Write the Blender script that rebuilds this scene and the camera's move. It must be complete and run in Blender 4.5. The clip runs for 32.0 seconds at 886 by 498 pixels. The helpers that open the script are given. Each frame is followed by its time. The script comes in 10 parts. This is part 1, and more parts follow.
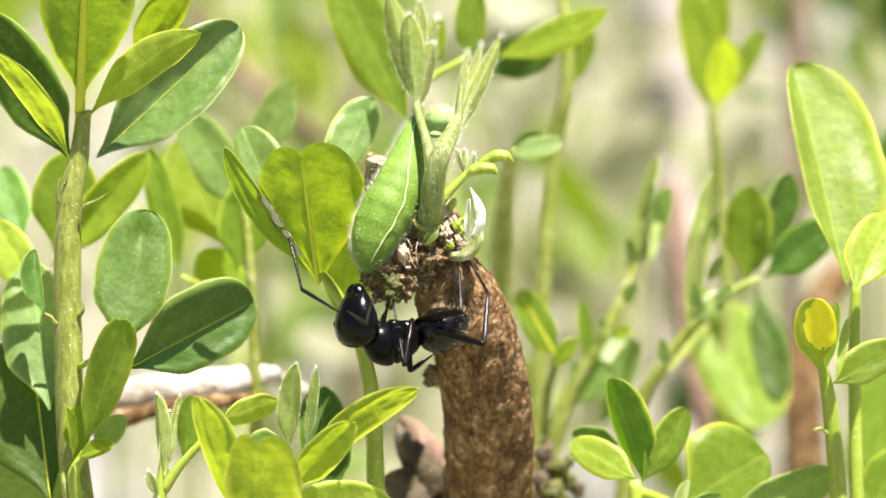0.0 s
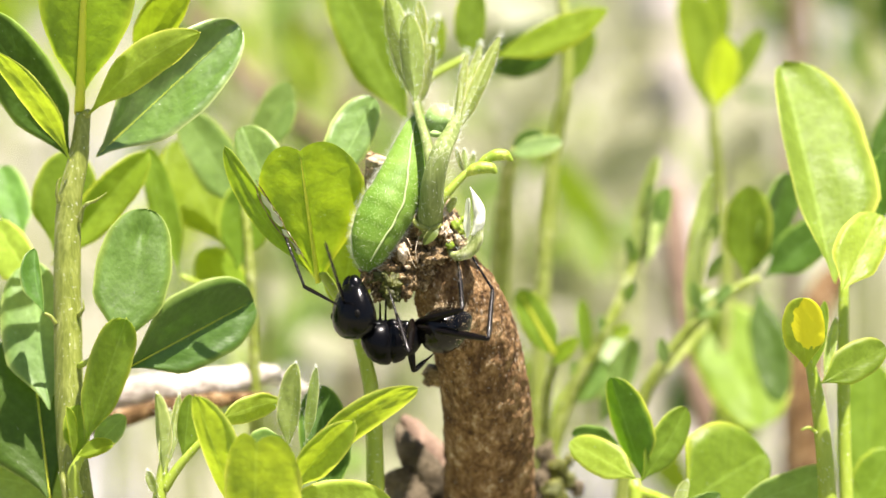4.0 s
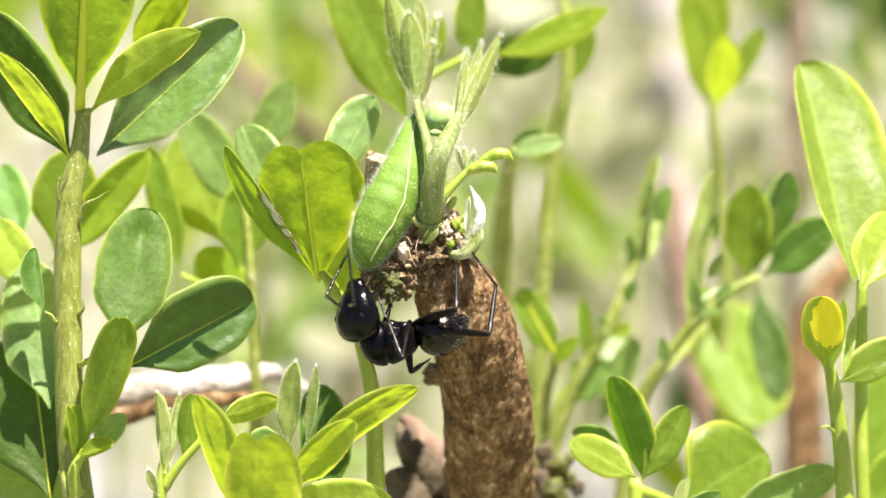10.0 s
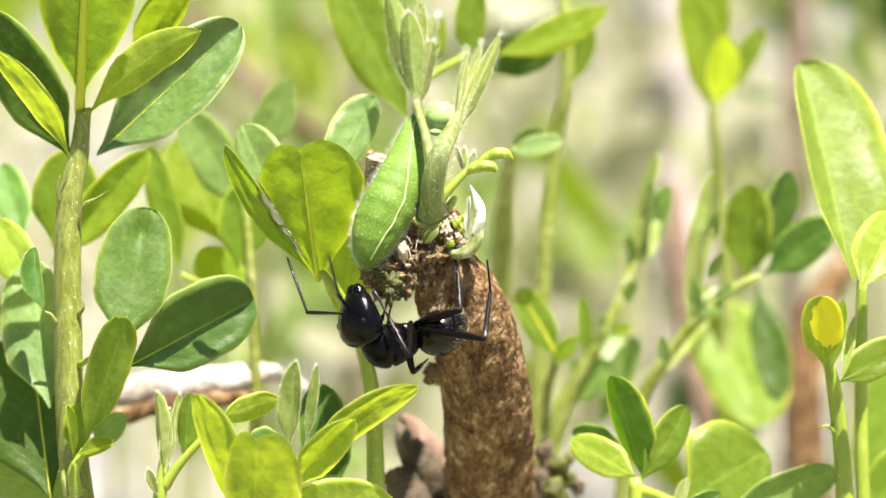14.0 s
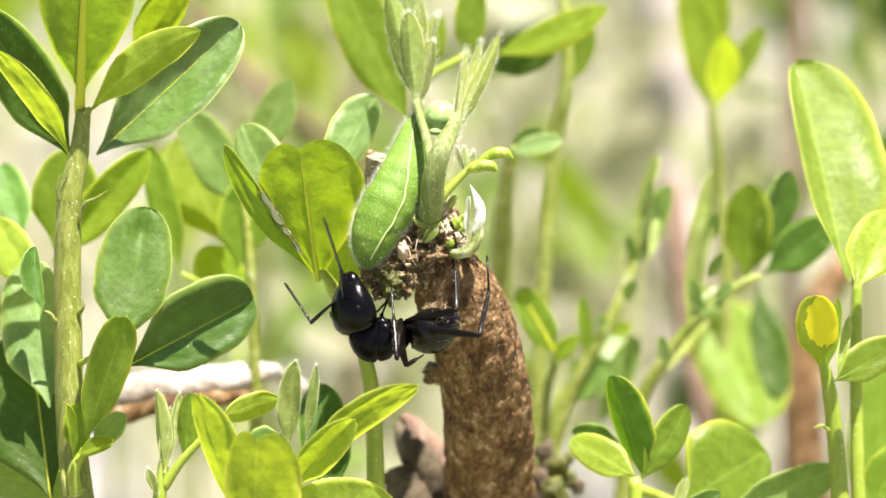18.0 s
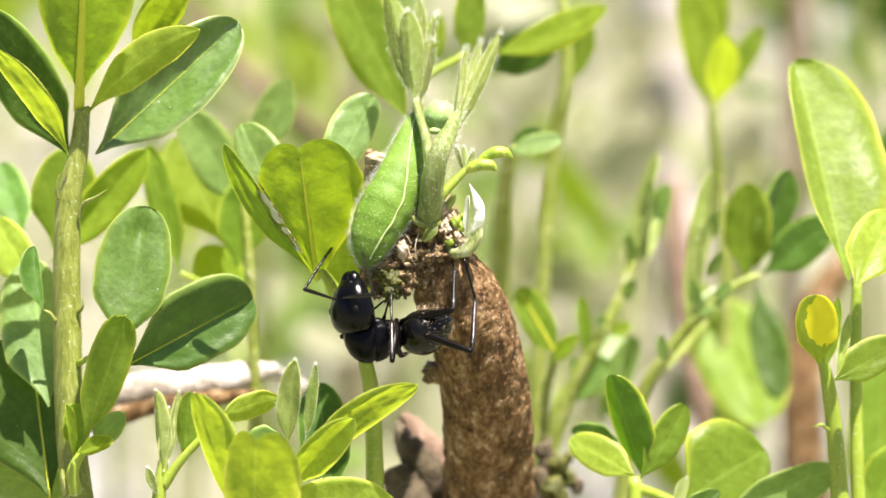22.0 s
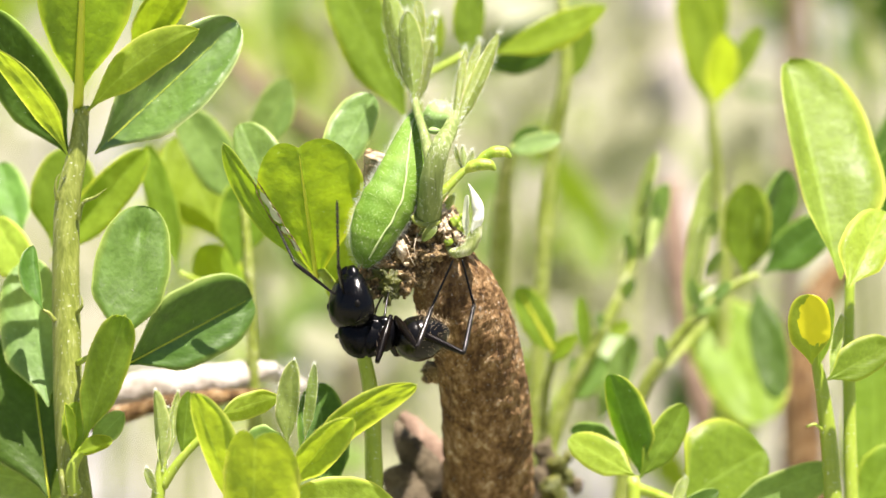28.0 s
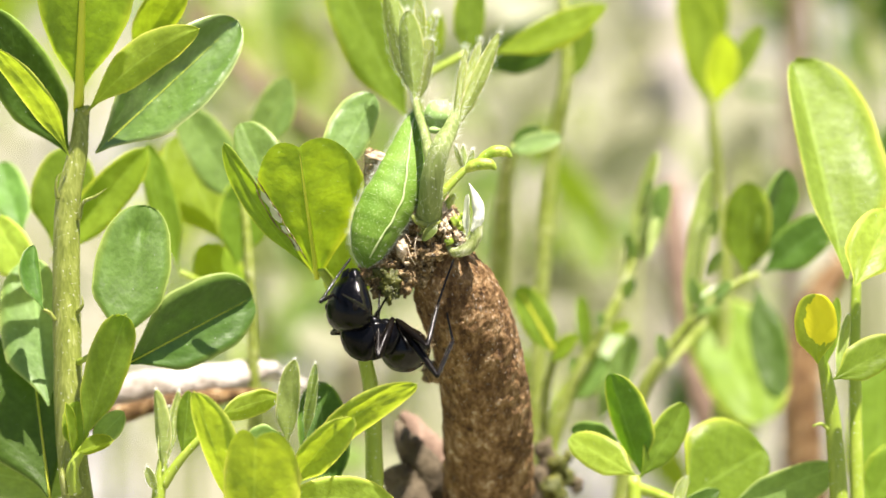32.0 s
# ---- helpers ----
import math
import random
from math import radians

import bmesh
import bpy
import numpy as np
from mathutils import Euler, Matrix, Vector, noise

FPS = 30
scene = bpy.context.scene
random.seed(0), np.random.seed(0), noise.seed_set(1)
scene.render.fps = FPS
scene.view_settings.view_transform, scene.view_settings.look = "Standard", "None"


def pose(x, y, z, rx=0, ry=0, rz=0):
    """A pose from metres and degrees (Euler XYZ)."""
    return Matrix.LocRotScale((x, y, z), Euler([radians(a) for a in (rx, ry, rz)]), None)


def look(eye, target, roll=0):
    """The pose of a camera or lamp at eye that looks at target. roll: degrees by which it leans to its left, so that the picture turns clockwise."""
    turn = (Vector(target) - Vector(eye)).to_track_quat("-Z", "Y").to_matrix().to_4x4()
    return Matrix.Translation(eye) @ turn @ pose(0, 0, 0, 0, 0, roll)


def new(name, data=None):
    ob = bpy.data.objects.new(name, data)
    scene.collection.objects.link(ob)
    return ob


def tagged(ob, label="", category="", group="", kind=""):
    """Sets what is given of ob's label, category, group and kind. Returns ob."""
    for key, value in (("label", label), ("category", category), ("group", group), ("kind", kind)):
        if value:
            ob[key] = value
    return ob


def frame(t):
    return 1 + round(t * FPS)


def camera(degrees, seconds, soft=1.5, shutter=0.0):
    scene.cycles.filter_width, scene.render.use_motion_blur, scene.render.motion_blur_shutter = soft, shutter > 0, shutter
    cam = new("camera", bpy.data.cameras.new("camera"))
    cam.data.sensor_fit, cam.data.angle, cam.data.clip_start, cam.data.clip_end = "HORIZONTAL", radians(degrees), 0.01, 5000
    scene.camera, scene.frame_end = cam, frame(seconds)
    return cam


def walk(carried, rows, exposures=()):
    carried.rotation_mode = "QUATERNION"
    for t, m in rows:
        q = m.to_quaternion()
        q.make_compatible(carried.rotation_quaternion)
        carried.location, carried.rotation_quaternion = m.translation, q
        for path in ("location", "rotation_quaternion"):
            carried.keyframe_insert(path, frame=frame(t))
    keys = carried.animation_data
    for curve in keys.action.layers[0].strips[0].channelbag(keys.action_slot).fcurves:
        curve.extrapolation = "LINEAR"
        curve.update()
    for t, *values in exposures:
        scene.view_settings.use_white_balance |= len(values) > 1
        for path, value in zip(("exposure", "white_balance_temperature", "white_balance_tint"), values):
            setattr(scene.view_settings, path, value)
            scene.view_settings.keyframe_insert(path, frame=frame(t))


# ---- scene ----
# All lengths below are given in millimetres and turned into metres by V() and MM.
MM = 0.001


def V(x, y, z):
    return Vector((x, y, z)) * MM


def mm_pose(x, y, z, rx=0, ry=0, rz=0):
    return pose(x * MM, y * MM, z * MM, rx, ry, rz)


# ---- camera: a macro lens on a tripod that sags very slightly ----
cam = camera(14, 32.0, soft=1.5)
cam.data.dof.use_dof = True
cam.data.dof.focus_distance = 0.228
cam.data.dof.aperture_fstop = 28.0
walk(cam, [
    (0, look((0, -0.22522, 0.21615), (0, 0, 0.16))),
    (3, look((0, -0.22522, 0.21615), (0.000018, -0.000009, 0.159965))),
    (9, look((0, -0.22522, 0.21615), (0, -0.000024, 0.159905))),
    (13, look((0, -0.22522, 0.21615), (0, -0.000033, 0.159866))),
    (17, look((0, -0.22522, 0.21615), (0, -0.00004, 0.159841))),
    (21, look((0, -0.22522, 0.21615), (0.000044, -0.000053, 0.159788))),
    (25, look((0, -0.22522, 0.21615), (0.000055, -0.000055, 0.159778))),
    (28, look((0, -0.22522, 0.21615), (0.000102, -0.00006, 0.15976))),
    (32, look((0, -0.22522, 0.21615), (0.000073, -0.000069, 0.159725))),
], exposures=[(0, 1.40, 6800, 12), (6, 1.44, 6800, 12), (12, 1.46, 6800, 12), (17, 1.45, 6800, 12), (21, 1.42, 6800, 12), (25, 1.35, 6800, 12), (28, 1.39, 6800, 12), (32, 1.39, 6800, 12)])

# ---- light: summer sun close to overhead ----
SUN_ELEVATION, SUN_AZIMUTH = radians(78), radians(125)
world = bpy.data.worlds.new("world")
scene.world = world
world.use_nodes = True
wn = world.node_tree
sky = wn.nodes.new("ShaderNodeTexSky")
sky.sky_type = "NISHITA"
sky.sun_disc = False
sky.dust_density = 1.6
sky.ozone_density = 0.4
sky.sun_elevation = SUN_ELEVATION
sky.sun_rotation = SUN_AZIMUTH
wn.links.new(sky.outputs[0], wn.nodes["Background"].inputs[0])
wn.nodes["Background"].inputs[1].default_value = 0.05
sun_data = bpy.data.lights.new("sun", "SUN")
sun_data.energy = 5.0
sun_data.angle = radians(0.55)
sun_data.color = (1.0, 0.935, 0.88)
sun = new("sun", sun_data)
sun_way = Vector((math.sin(SUN_AZIMUTH) * math.cos(SUN_ELEVATION), math.cos(SUN_AZIMUTH) * math.cos(SUN_ELEVATION), math.sin(SUN_ELEVATION)))
sun.matrix_world = look(sun_way * 3, (0, 0, 0))


# ---- materials ----
def make_material(name):
    m = bpy.data.materials.new(name)
    m.use_nodes = True
    return m, m.node_tree.nodes, m.node_tree.links, m.node_tree.nodes["Principled BSDF"]


def ramp(nodes, links, source, stops):
    r = nodes.new("ShaderNodeValToRGB")
    while len(r.color_ramp.elements) < len(stops):
        r.color_ramp.elements.new(0.5)
    for e, (p, c) in zip(r.color_ramp.elements, stops):
        e.position, e.color = p, (*c, 1)
    links.new(source, r.inputs[0])
    return r.outputs[0]


def noise_tex(nodes, links, coord, scale, detail=4, rough=0.55):
    n = nodes.new("ShaderNodeTexNoise")
    n.inputs["Scale"].default_value, n.inputs["Detail"].default_value, n.inputs["Roughness"].default_value = scale, detail, rough
    links.new(coord, n.inputs["Vector"])
    return n.outputs["Fac"]


def calc(nodes, links, op, a, b):
    n = nodes.new("ShaderNodeMath")
    n.operation = op
    for i, s in enumerate((a, b)):
        if isinstance(s, (int, float)):
            n.inputs[i].default_value = s
        else:
            links.new(s, n.inputs[i])
    return n.outputs[0]


def blend(nodes, links, fac, a, b, mode="MIX"):
    n = nodes.new("ShaderNodeMix")
    n.data_type, n.blend_type = "RGBA", mode
    for s, v in ((n.inputs[0], fac), (n.inputs[6], a), (n.inputs[7], b)):
        if isinstance(v, (int, float)):
            s.default_value = v
        elif isinstance(v, tuple):
            s.default_value = (*v, 1)
        else:
            links.new(v, s)
    return n.outputs[2]


def bump(nodes, links, height, bsdf, strength, distance):
    n = nodes.new("ShaderNodeBump")
    n.inputs["Strength"].default_value, n.inputs["Distance"].default_value = strength, distance
    links.new(height, n.inputs["Height"])
    links.new(n.outputs[0], bsdf.inputs["Normal"])
    return n.outputs[0]


def leaf_material(name, face, glow, share=0.45, rough=0.42, margin=(0.80, 0.84, 0.06), hairs=0.0, patch=None, gloss=0.36, rib=0.4):
    """A thin living leaf: glossy face, light coming through, pinnate veins, pale margin, fine speckles."""
    m, nodes, links, bsdf = make_material(name)
    uv = nodes.new("ShaderNodeTexCoord")
    sep = nodes.new("ShaderNodeSeparateXYZ")
    links.new(uv.outputs["UV"], sep.inputs[0])
    across = calc(nodes, links, "ABSOLUTE", calc(nodes, links, "MULTIPLY", calc(nodes, links, "SUBTRACT", sep.outputs[0], 0.5), 2.0), 0)
    info = nodes.new("ShaderNodeObjectInfo")
    geo = nodes.new("ShaderNodeNewGeometry")
    cloud = noise_tex(nodes, links, geo.outputs["Position"], 420, 5)
    fine = noise_tex(nodes, links, geo.outputs["Position"], 2600, 3, 0.6)
    quilt = noise_tex(nodes, links, geo.outputs["Position"], 1150, 2, 0.5)
    # side veins run forward and outward from the midrib
    slant = calc(nodes, links, "SUBTRACT", calc(nodes, links, "MULTIPLY", sep.outputs[1], 34.0), calc(nodes, links, "MULTIPLY", across, 13.0))
    vein = calc(nodes, links, "POWER", calc(nodes, links, "ABSOLUTE", calc(nodes, links, "SINE", calc(nodes, links, "ADD", slant, calc(nodes, links, "MULTIPLY", cloud, 7.0)), 0), 0), 9.0)
    midrib = calc(nodes, links, "LESS_THAN", across, 0.045)
    rim = nodes.new("ShaderNodeMapRange")
    rim.inputs["From Min"].default_value, rim.inputs["From Max"].default_value = 0.76, 1.0
    links.new(calc(nodes, links, "ADD", across, calc(nodes, links, "MULTIPLY", calc(nodes, links, "SUBTRACT", cloud, 0.5), 0.25)), rim.inputs["Value"])
    edge = calc(nodes, links, "POWER", rim.outputs[0], 1.9)
    dark = tuple(c * 0.80 for c in face)
    mottle = calc(nodes, links, "ADD", calc(nodes, links, "ADD", calc(nodes, links, "MULTIPLY", cloud, 0.3), calc(nodes, links, "MULTIPLY", quilt, 0.35)), calc(nodes, links, "MULTIPLY", fine, 0.35))
    body = ramp(nodes, links, mottle, [(0.38, dark), (0.5, face), (0.62, tuple(min(1, c * 1.22 + 0.01) for c in face))])
    body = blend(nodes, links, calc(nodes, links, "MULTIPLY", vein, 0.16), body, tuple(min(1, c * 1.7 + 0.02) for c in face))
    body = blend(nodes, links, calc(nodes, links, "MULTIPLY", midrib, rib), body, tuple(min(1, c * 1.9 + 0.04) for c in face))
    body = blend(nodes, links, calc(nodes, links, "MULTIPLY", edge, 0.62), body, margin)
    speck = calc(nodes, links, "GREATER_THAN", fine, 0.72)
    body = blend(nodes, links, calc(nodes, links, "MULTIPLY", speck, 0.35 + hairs), body, (0.62, 0.68, 0.5))
    dust = calc(nodes, links, "GREATER_THAN", noise_tex(nodes, links, geo.outputs["Position"], 4600, 3, 0.7), 0.73)
    body = blend(nodes, links, calc(nodes, links, "MULTIPLY", dust, 0.95), body, (0.80, 0.82, 0.74))
    rim_line = calc(nodes, links, "GREATER_THAN", across, 0.955)
    body = blend(nodes, links, calc(nodes, links, "MULTIPLY", rim_line, 0.7), body, tuple(min(1, c * 1.1 + 0.05) for c in margin))
    hue = nodes.new("ShaderNodeHueSaturation")
    links.new(body, hue.inputs["Color"])
    links.new(calc(nodes, links, "ADD", calc(nodes, links, "MULTIPLY", info.outputs["Random"], 0.36), 0.82), hue.inputs["Value"])
    links.new(calc(nodes, links, "ADD", calc(nodes, links, "MULTIPLY", info.outputs["Random"], 0.02), 0.49), hue.inputs["Hue"])
    face_colour = hue.outputs[0]
    through_colour = ramp(nodes, links, mottle, [(0.39, tuple(c * 0.82 for c in glow)), (0.5, tuple(c * 0.94 for c in glow)), (0.61, tuple(min(1, c * 1.06) for c in glow))])
    through_colour = blend(nodes, links, calc(nodes, links, "MULTIPLY", vein, 0.28), through_colour, tuple(c * 0.62 for c in glow))
    through_colour = blend(nodes, links, calc(nodes, links, "MULTIPLY", edge, 0.7), through_colour, margin)
    if patch:
        du = calc(nodes, links, "DIVIDE", calc(nodes, links, "SUBTRACT", sep.outputs[0], 0.72), 0.52)
        dv = calc(nodes, links, "DIVIDE", calc(nodes, links, "SUBTRACT", sep.outputs[1], 0.66), 0.42)
        far = calc(nodes, links, "ADD", calc(nodes, links, "MULTIPLY", du, du), calc(nodes, links, "MULTIPLY", dv, dv))
        at_patch = calc(nodes, links, "LESS_THAN", calc(nodes, links, "ADD", far, calc(nodes, links, "MULTIPLY", noise_tex(nodes, links, uv.outputs["UV"], 3.0, 2), 1.8)), 1.7)
        face_colour = blend(nodes, links, at_patch, face_colour, patch)
        through_colour = blend(nodes, links, at_patch, through_colour, patch)
    links.new(face_colour, bsdf.inputs["Base Color"])
    links.new(calc(nodes, links, "ADD", calc(nodes, links, "MULTIPLY", cloud, 0.5), rough - 0.25), bsdf.inputs["Roughness"])
    bsdf.inputs["Specular IOR Level"].default_value = gloss
    bsdf.inputs["Sheen Weight"].default_value = 0.06
    bsdf.inputs["Sheen Roughness"].default_value = 0.45
    height = calc(nodes, links, "ADD", calc(nodes, links, "MULTIPLY", fine, 0.25), calc(nodes, links, "SUBTRACT", quilt, calc(nodes, links, "MULTIPLY", vein, 0.04)))
    nrm = bump(nodes, links, height, bsdf, 0.42, 0.00018)
    tr = nodes.new("ShaderNodeBsdfTranslucent")
    links.new(through_colour, tr.inputs["Color"])
    links.new(nrm, tr.inputs["Normal"])
    mix = nodes.new("ShaderNodeMixShader")
    mix.inputs[0].default_value = share
    links.new(bsdf.outputs[0], mix.inputs[1])
    links.new(tr.outputs[0], mix.inputs[2])
    links.new(mix.outputs[0], nodes["Material Output"].inputs["Surface"])
    return m


def surface(name, stops, scale, rough=0.6, bump_size=0.0003, bump_strength=0.5, fine=6.0, metal=0.0, spec=0.5, stretch=(1, 1, 1), local=False, coat=0.0, speck=0.0):
    m, nodes, links, bsdf = make_material(name)
    tc = nodes.new("ShaderNodeTexCoord")
    geo = nodes.new("ShaderNodeNewGeometry")
    mp = nodes.new("ShaderNodeMapping")
    mp.inputs["Scale"].default_value = stretch
    links.new(tc.outputs["Object"] if local else geo.outputs["Position"], mp.inputs["Vector"])
    a = noise_tex(nodes, links, mp.outputs[0], scale, 6, 0.62)
    b = noise_tex(nodes, links, mp.outputs[0], scale * fine, 4, 0.6)
    both = calc(nodes, links, "ADD", calc(nodes, links, "MULTIPLY", a, 0.65), calc(nodes, links, "MULTIPLY", b, 0.35))
    colour = ramp(nodes, links, both, stops)
    if speck:
        dust = calc(nodes, links, "GREATER_THAN", noise_tex(nodes, links, tc.outputs["Object"] if local else geo.outputs["Position"], 6000, 1), 0.71)
        colour = blend(nodes, links, calc(nodes, links, "MULTIPLY", dust, speck), colour, (0.78, 0.80, 0.70))
    links.new(colour, bsdf.inputs["Base Color"])
    bsdf.inputs["Roughness"].default_value, bsdf.inputs["Metallic"].default_value = rough, metal
    bsdf.inputs["Specular IOR Level"].default_value = spec
    bsdf.inputs["Coat Weight"].default_value = coat
    if bump_size:
        bump(nodes, links, both, bsdf, bump_strength, bump_size)
    return m


LEAF = leaf_material("young_leaf", (0.145, 0.230, 0.026), (0.38, 0.58, 0.020), 0.50, margin=(0.50, 0.58, 0.05))
LEAF_FRESH = leaf_material("fresh_leaf", (0.265, 0.370, 0.050), (0.60, 0.76, 0.026), 0.52, rough=0.46, margin=(0.76, 0.78, 0.12))
LEAF_DEEP = leaf_material("grown_leaf", (0.052, 0.108, 0.012), (0.11, 0.26, 0.005), 0.20, rough=0.46, gloss=0.25, margin=(0.26, 0.40, 0.05))
LEAF_BRIGHT = leaf_material("bright_leaf", (0.190, 0.290, 0.026), (0.46, 0.64, 0.020), 0.54, margin=(0.62, 0.66, 0.03))
LEAF_YELLOW = leaf_material("yellowing_leaf", (0.24, 0.34, 0.03), (0.56, 0.72, 0.02), 0.45, patch=(0.90, 0.84, 0.03))
LEAF_DOWNY = leaf_material("downy_leaf", (0.32, 0.41, 0.12), (0.50, 0.62, 0.08), 0.36, rough=0.5, hairs=0.35, margin=(0.72, 0.74, 0.30), rib=0.12)
LEAF_WAXY = leaf_material("waxy_grown_leaf", (0.055, 0.140, 0.010), (0.09, 0.27, 0.003), 0.18, rough=0.44, gloss=0.65, margin=(0.34, 0.46, 0.10))
LEAF_GLARE = leaf_material("glaring_leaf", (0.080, 0.155, 0.016), (0.10, 0.25, 0.004), 0.10, rough=0.42, gloss=1.2, margin=(0.40, 0.48, 0.14), rib=0.1)
LEAF_OVAL = leaf_material("oval_leaf_face", (0.088, 0.180, 0.026), (0.17, 0.40, 0.010), 0.26, rough=0.55, gloss=0.3, margin=(0.34, 0.46, 0.09), rib=0.1)
LEAF_FOLD = leaf_material("folded_leaf", (0.085, 0.185, 0.014), (0.20, 0.46, 0.006), 0.34, margin=(0.62, 0.66, 0.05))
LEAF_BROAD = leaf_material("broad_leaf", (0.185, 0.290, 0.040), (0.46, 0.64, 0.030), 0.45, rough=0.5, margin=(0.72, 0.78, 0.12))
# pale, weakly saturated leaf colour, used only for the distant foliage
LEAF_FAR = leaf_material("pale_far_leaf", (0.33, 0.335, 0.22), (0.46, 0.48, 0.24), 0.40, rough=0.5, gloss=0.5, margin=(0.52, 0.54, 0.32))
LEAF_GLOSS = leaf_material("waxy_leaf", (0.16, 0.26, 0.07), (0.36, 0.56, 0.05), 0.35, rough=0.44, gloss=0.9, margin=(0.50, 0.60, 0.16))
LEAF_PALE = leaf_material("pale_leaf", (0.165, 0.275, 0.070), (0.40, 0.60, 0.08), 0.42, rough=0.5, gloss=0.5, margin=(0.48, 0.58, 0.14))
LEAF_SHOOT = leaf_material("shoot_leaflet", (0.200, 0.255, 0.060), (0.42, 0.52, 0.045), 0.40, rough=0.5, hairs=0.25, margin=(0.60, 0.60, 0.20), rib=0.12)
BRACT_AND_GLINT = leaf_material("white_bract_and_glint", (0.70, 0.74, 0.56), (0.74, 0.78, 0.50), 0.35, rough=0.5, hairs=0.3, margin=(0.85, 0.86, 0.74))
SCALE_LEAF = leaf_material("cupped_scale", (0.11, 0.150, 0.022), (0.30, 0.36, 0.03), 0.35, rough=0.4, hairs=0.2, gloss=0.6, margin=(0.46, 0.44, 0.16))
VEIN = leaf_material("leaf_vein", (0.46, 0.40, 0.07), (0.70, 0.62, 0.08), 0.40)
VEIN_GREEN = leaf_material("green_vein", (0.17, 0.24, 0.05), (0.30, 0.42, 0.04), 0.3)
STEM = surface("green_stem", [(0.32, (0.135, 0.165, 0.025)), (0.48, (0.225, 0.265, 0.045)), (0.60, (0.33, 0.37, 0.09)), (0.74, (0.62, 0.64, 0.38))], 2400, 0.45, 0.00022, 0.9, fine=3, stretch=(1, 1, 0.05), speck=0.8)
STEM_SHOOT = surface("downy_stem", [(0.32, (0.115, 0.165, 0.035)), (0.48, (0.19, 0.25, 0.06)), (0.60, (0.29, 0.35, 0.12)), (0.74, (0.62, 0.66, 0.46))], 2400, 0.5, 0.00022, 0.9, fine=3, stretch=(1, 1, 0.05), speck=0.8)
STEM_SOFT = surface("weathered_stem", [(0.32, (0.17, 0.21, 0.025)), (0.46, (0.26, 0.32, 0.05)), (0.58, (0.36, 0.41, 0.11)), (0.72, (0.64, 0.66, 0.40))], 420, 0.42, 0.0004, 0.8, fine=4, speck=0.6)
STEM_BRIGHT = surface("fresh_stem", [(0.3, (0.20, 0.29, 0.03)), (0.55, (0.32, 0.42, 0.045)), (0.75, (0.48, 0.55, 0.14))], 700, 0.45, 0.0001, 0.5, stretch=(1, 1, 0.2), speck=0.6)
BARK = surface("bark", [(0.34, (0.040, 0.020, 0.010)), (0.43, (0.110, 0.060, 0.024)), (0.51, (0.20, 0.115, 0.048)), (0.58, (0.33, 0.21, 0.10)), (0.66, (0.60, 0.48, 0.33))], 1150, 0.85, 0.0007, 1.0, fine=3.5, stretch=(1, 1, 0.62), spec=0.25, speck=0.25)
BARK_GREY = surface("grey_bark", [(0.3, (0.40, 0.34, 0.31)), (0.5, (0.58, 0.52, 0.49)), (0.7, (0.70, 0.66, 0.63))], 260, 0.85, 0.0006, 0.7, stretch=(1, 1, 0.4))
BARK_BROWN = surface("brown_bark", [(0.3, (0.10, 0.065, 0.045)), (0.5, (0.22, 0.145, 0.10)), (0.7, (0.38, 0.28, 0.21))], 260, 0.85, 0.0006, 0.7, stretch=(1, 1, 0.4))
BARK_DARK = surface("dark_bark", [(0.3, (0.035, 0.028, 0.015)), (0.5, (0.095, 0.072, 0.040)), (0.7, (0.21, 0.17, 0.11))], 700, 0.85, 0.0006, 0.8)
DEAD_WOOD = surface("bleached_wood", [(0.3, (0.18, 0.13, 0.10)), (0.44, (0.42, 0.36, 0.31)), (0.55, (0.62, 0.57, 0.53)), (0.7, (0.76, 0.73, 0.70))], 420, 0.8, 0.0005, 0.6)
DEBRIS = surface("rotten_wood", [(0.34, (0.014, 0.009, 0.005)), (0.42, (0.075, 0.045, 0.016)), (0.49, (0.20, 0.128, 0.048)), (0.56, (0.38, 0.26, 0.115)), (0.64, (0.74, 0.60, 0.38))], 2200, 0.5, 0.0005, 1.0, fine=3, speck=0.4)
FLAKE = surface("bark_flake", [(0.34, (0.15, 0.095, 0.05)), (0.5, (0.33, 0.245, 0.165)), (0.66, (0.62, 0.54, 0.44))], 1600, 0.7, 0.0002)
CREAM = surface("torn_wood", [(0.34, (0.34, 0.23, 0.12)), (0.50, (0.56, 0.43, 0.28)), (0.64, (0.84, 0.75, 0.62))], 1600, 0.7, 0.0002)
MOSS = surface("green_scale", [(0.36, (0.014, 0.012, 0.004)), (0.45, (0.060, 0.070, 0.008)), (0.56, (0.12, 0.125, 0.012)), (0.70, (0.27, 0.26, 0.025))], 1800, 0.5, 0.0003, 0.7)
SCALE_PALE = surface("pale_scale", [(0.36, (0.16, 0.21, 0.04)), (0.46, (0.28, 0.34, 0.09)), (0.55, (0.46, 0.50, 0.24)), (0.64, (0.76, 0.77, 0.60))], 2200, 0.5, 0.00025, 0.7, stretch=(1, 1, 0.3), speck=0.5)
BRACT_TIP = surface("papery_tip", [(0.34, (0.42, 0.48, 0.26)), (0.46, (0.70, 0.73, 0.58)), (0.6, (0.84, 0.85, 0.78))], 1600, 0.45, 0.0002, 0.7, stretch=(1, 1, 0.3))
LEAF_ROLL = surface("rolled_leaflet", [(0.32, (0.18, 0.28, 0.03)), (0.5, (0.28, 0.40, 0.035)), (0.68, (0.60, 0.66, 0.12))], 1200, 0.45, 0.00015, 0.6, speck=0.4)
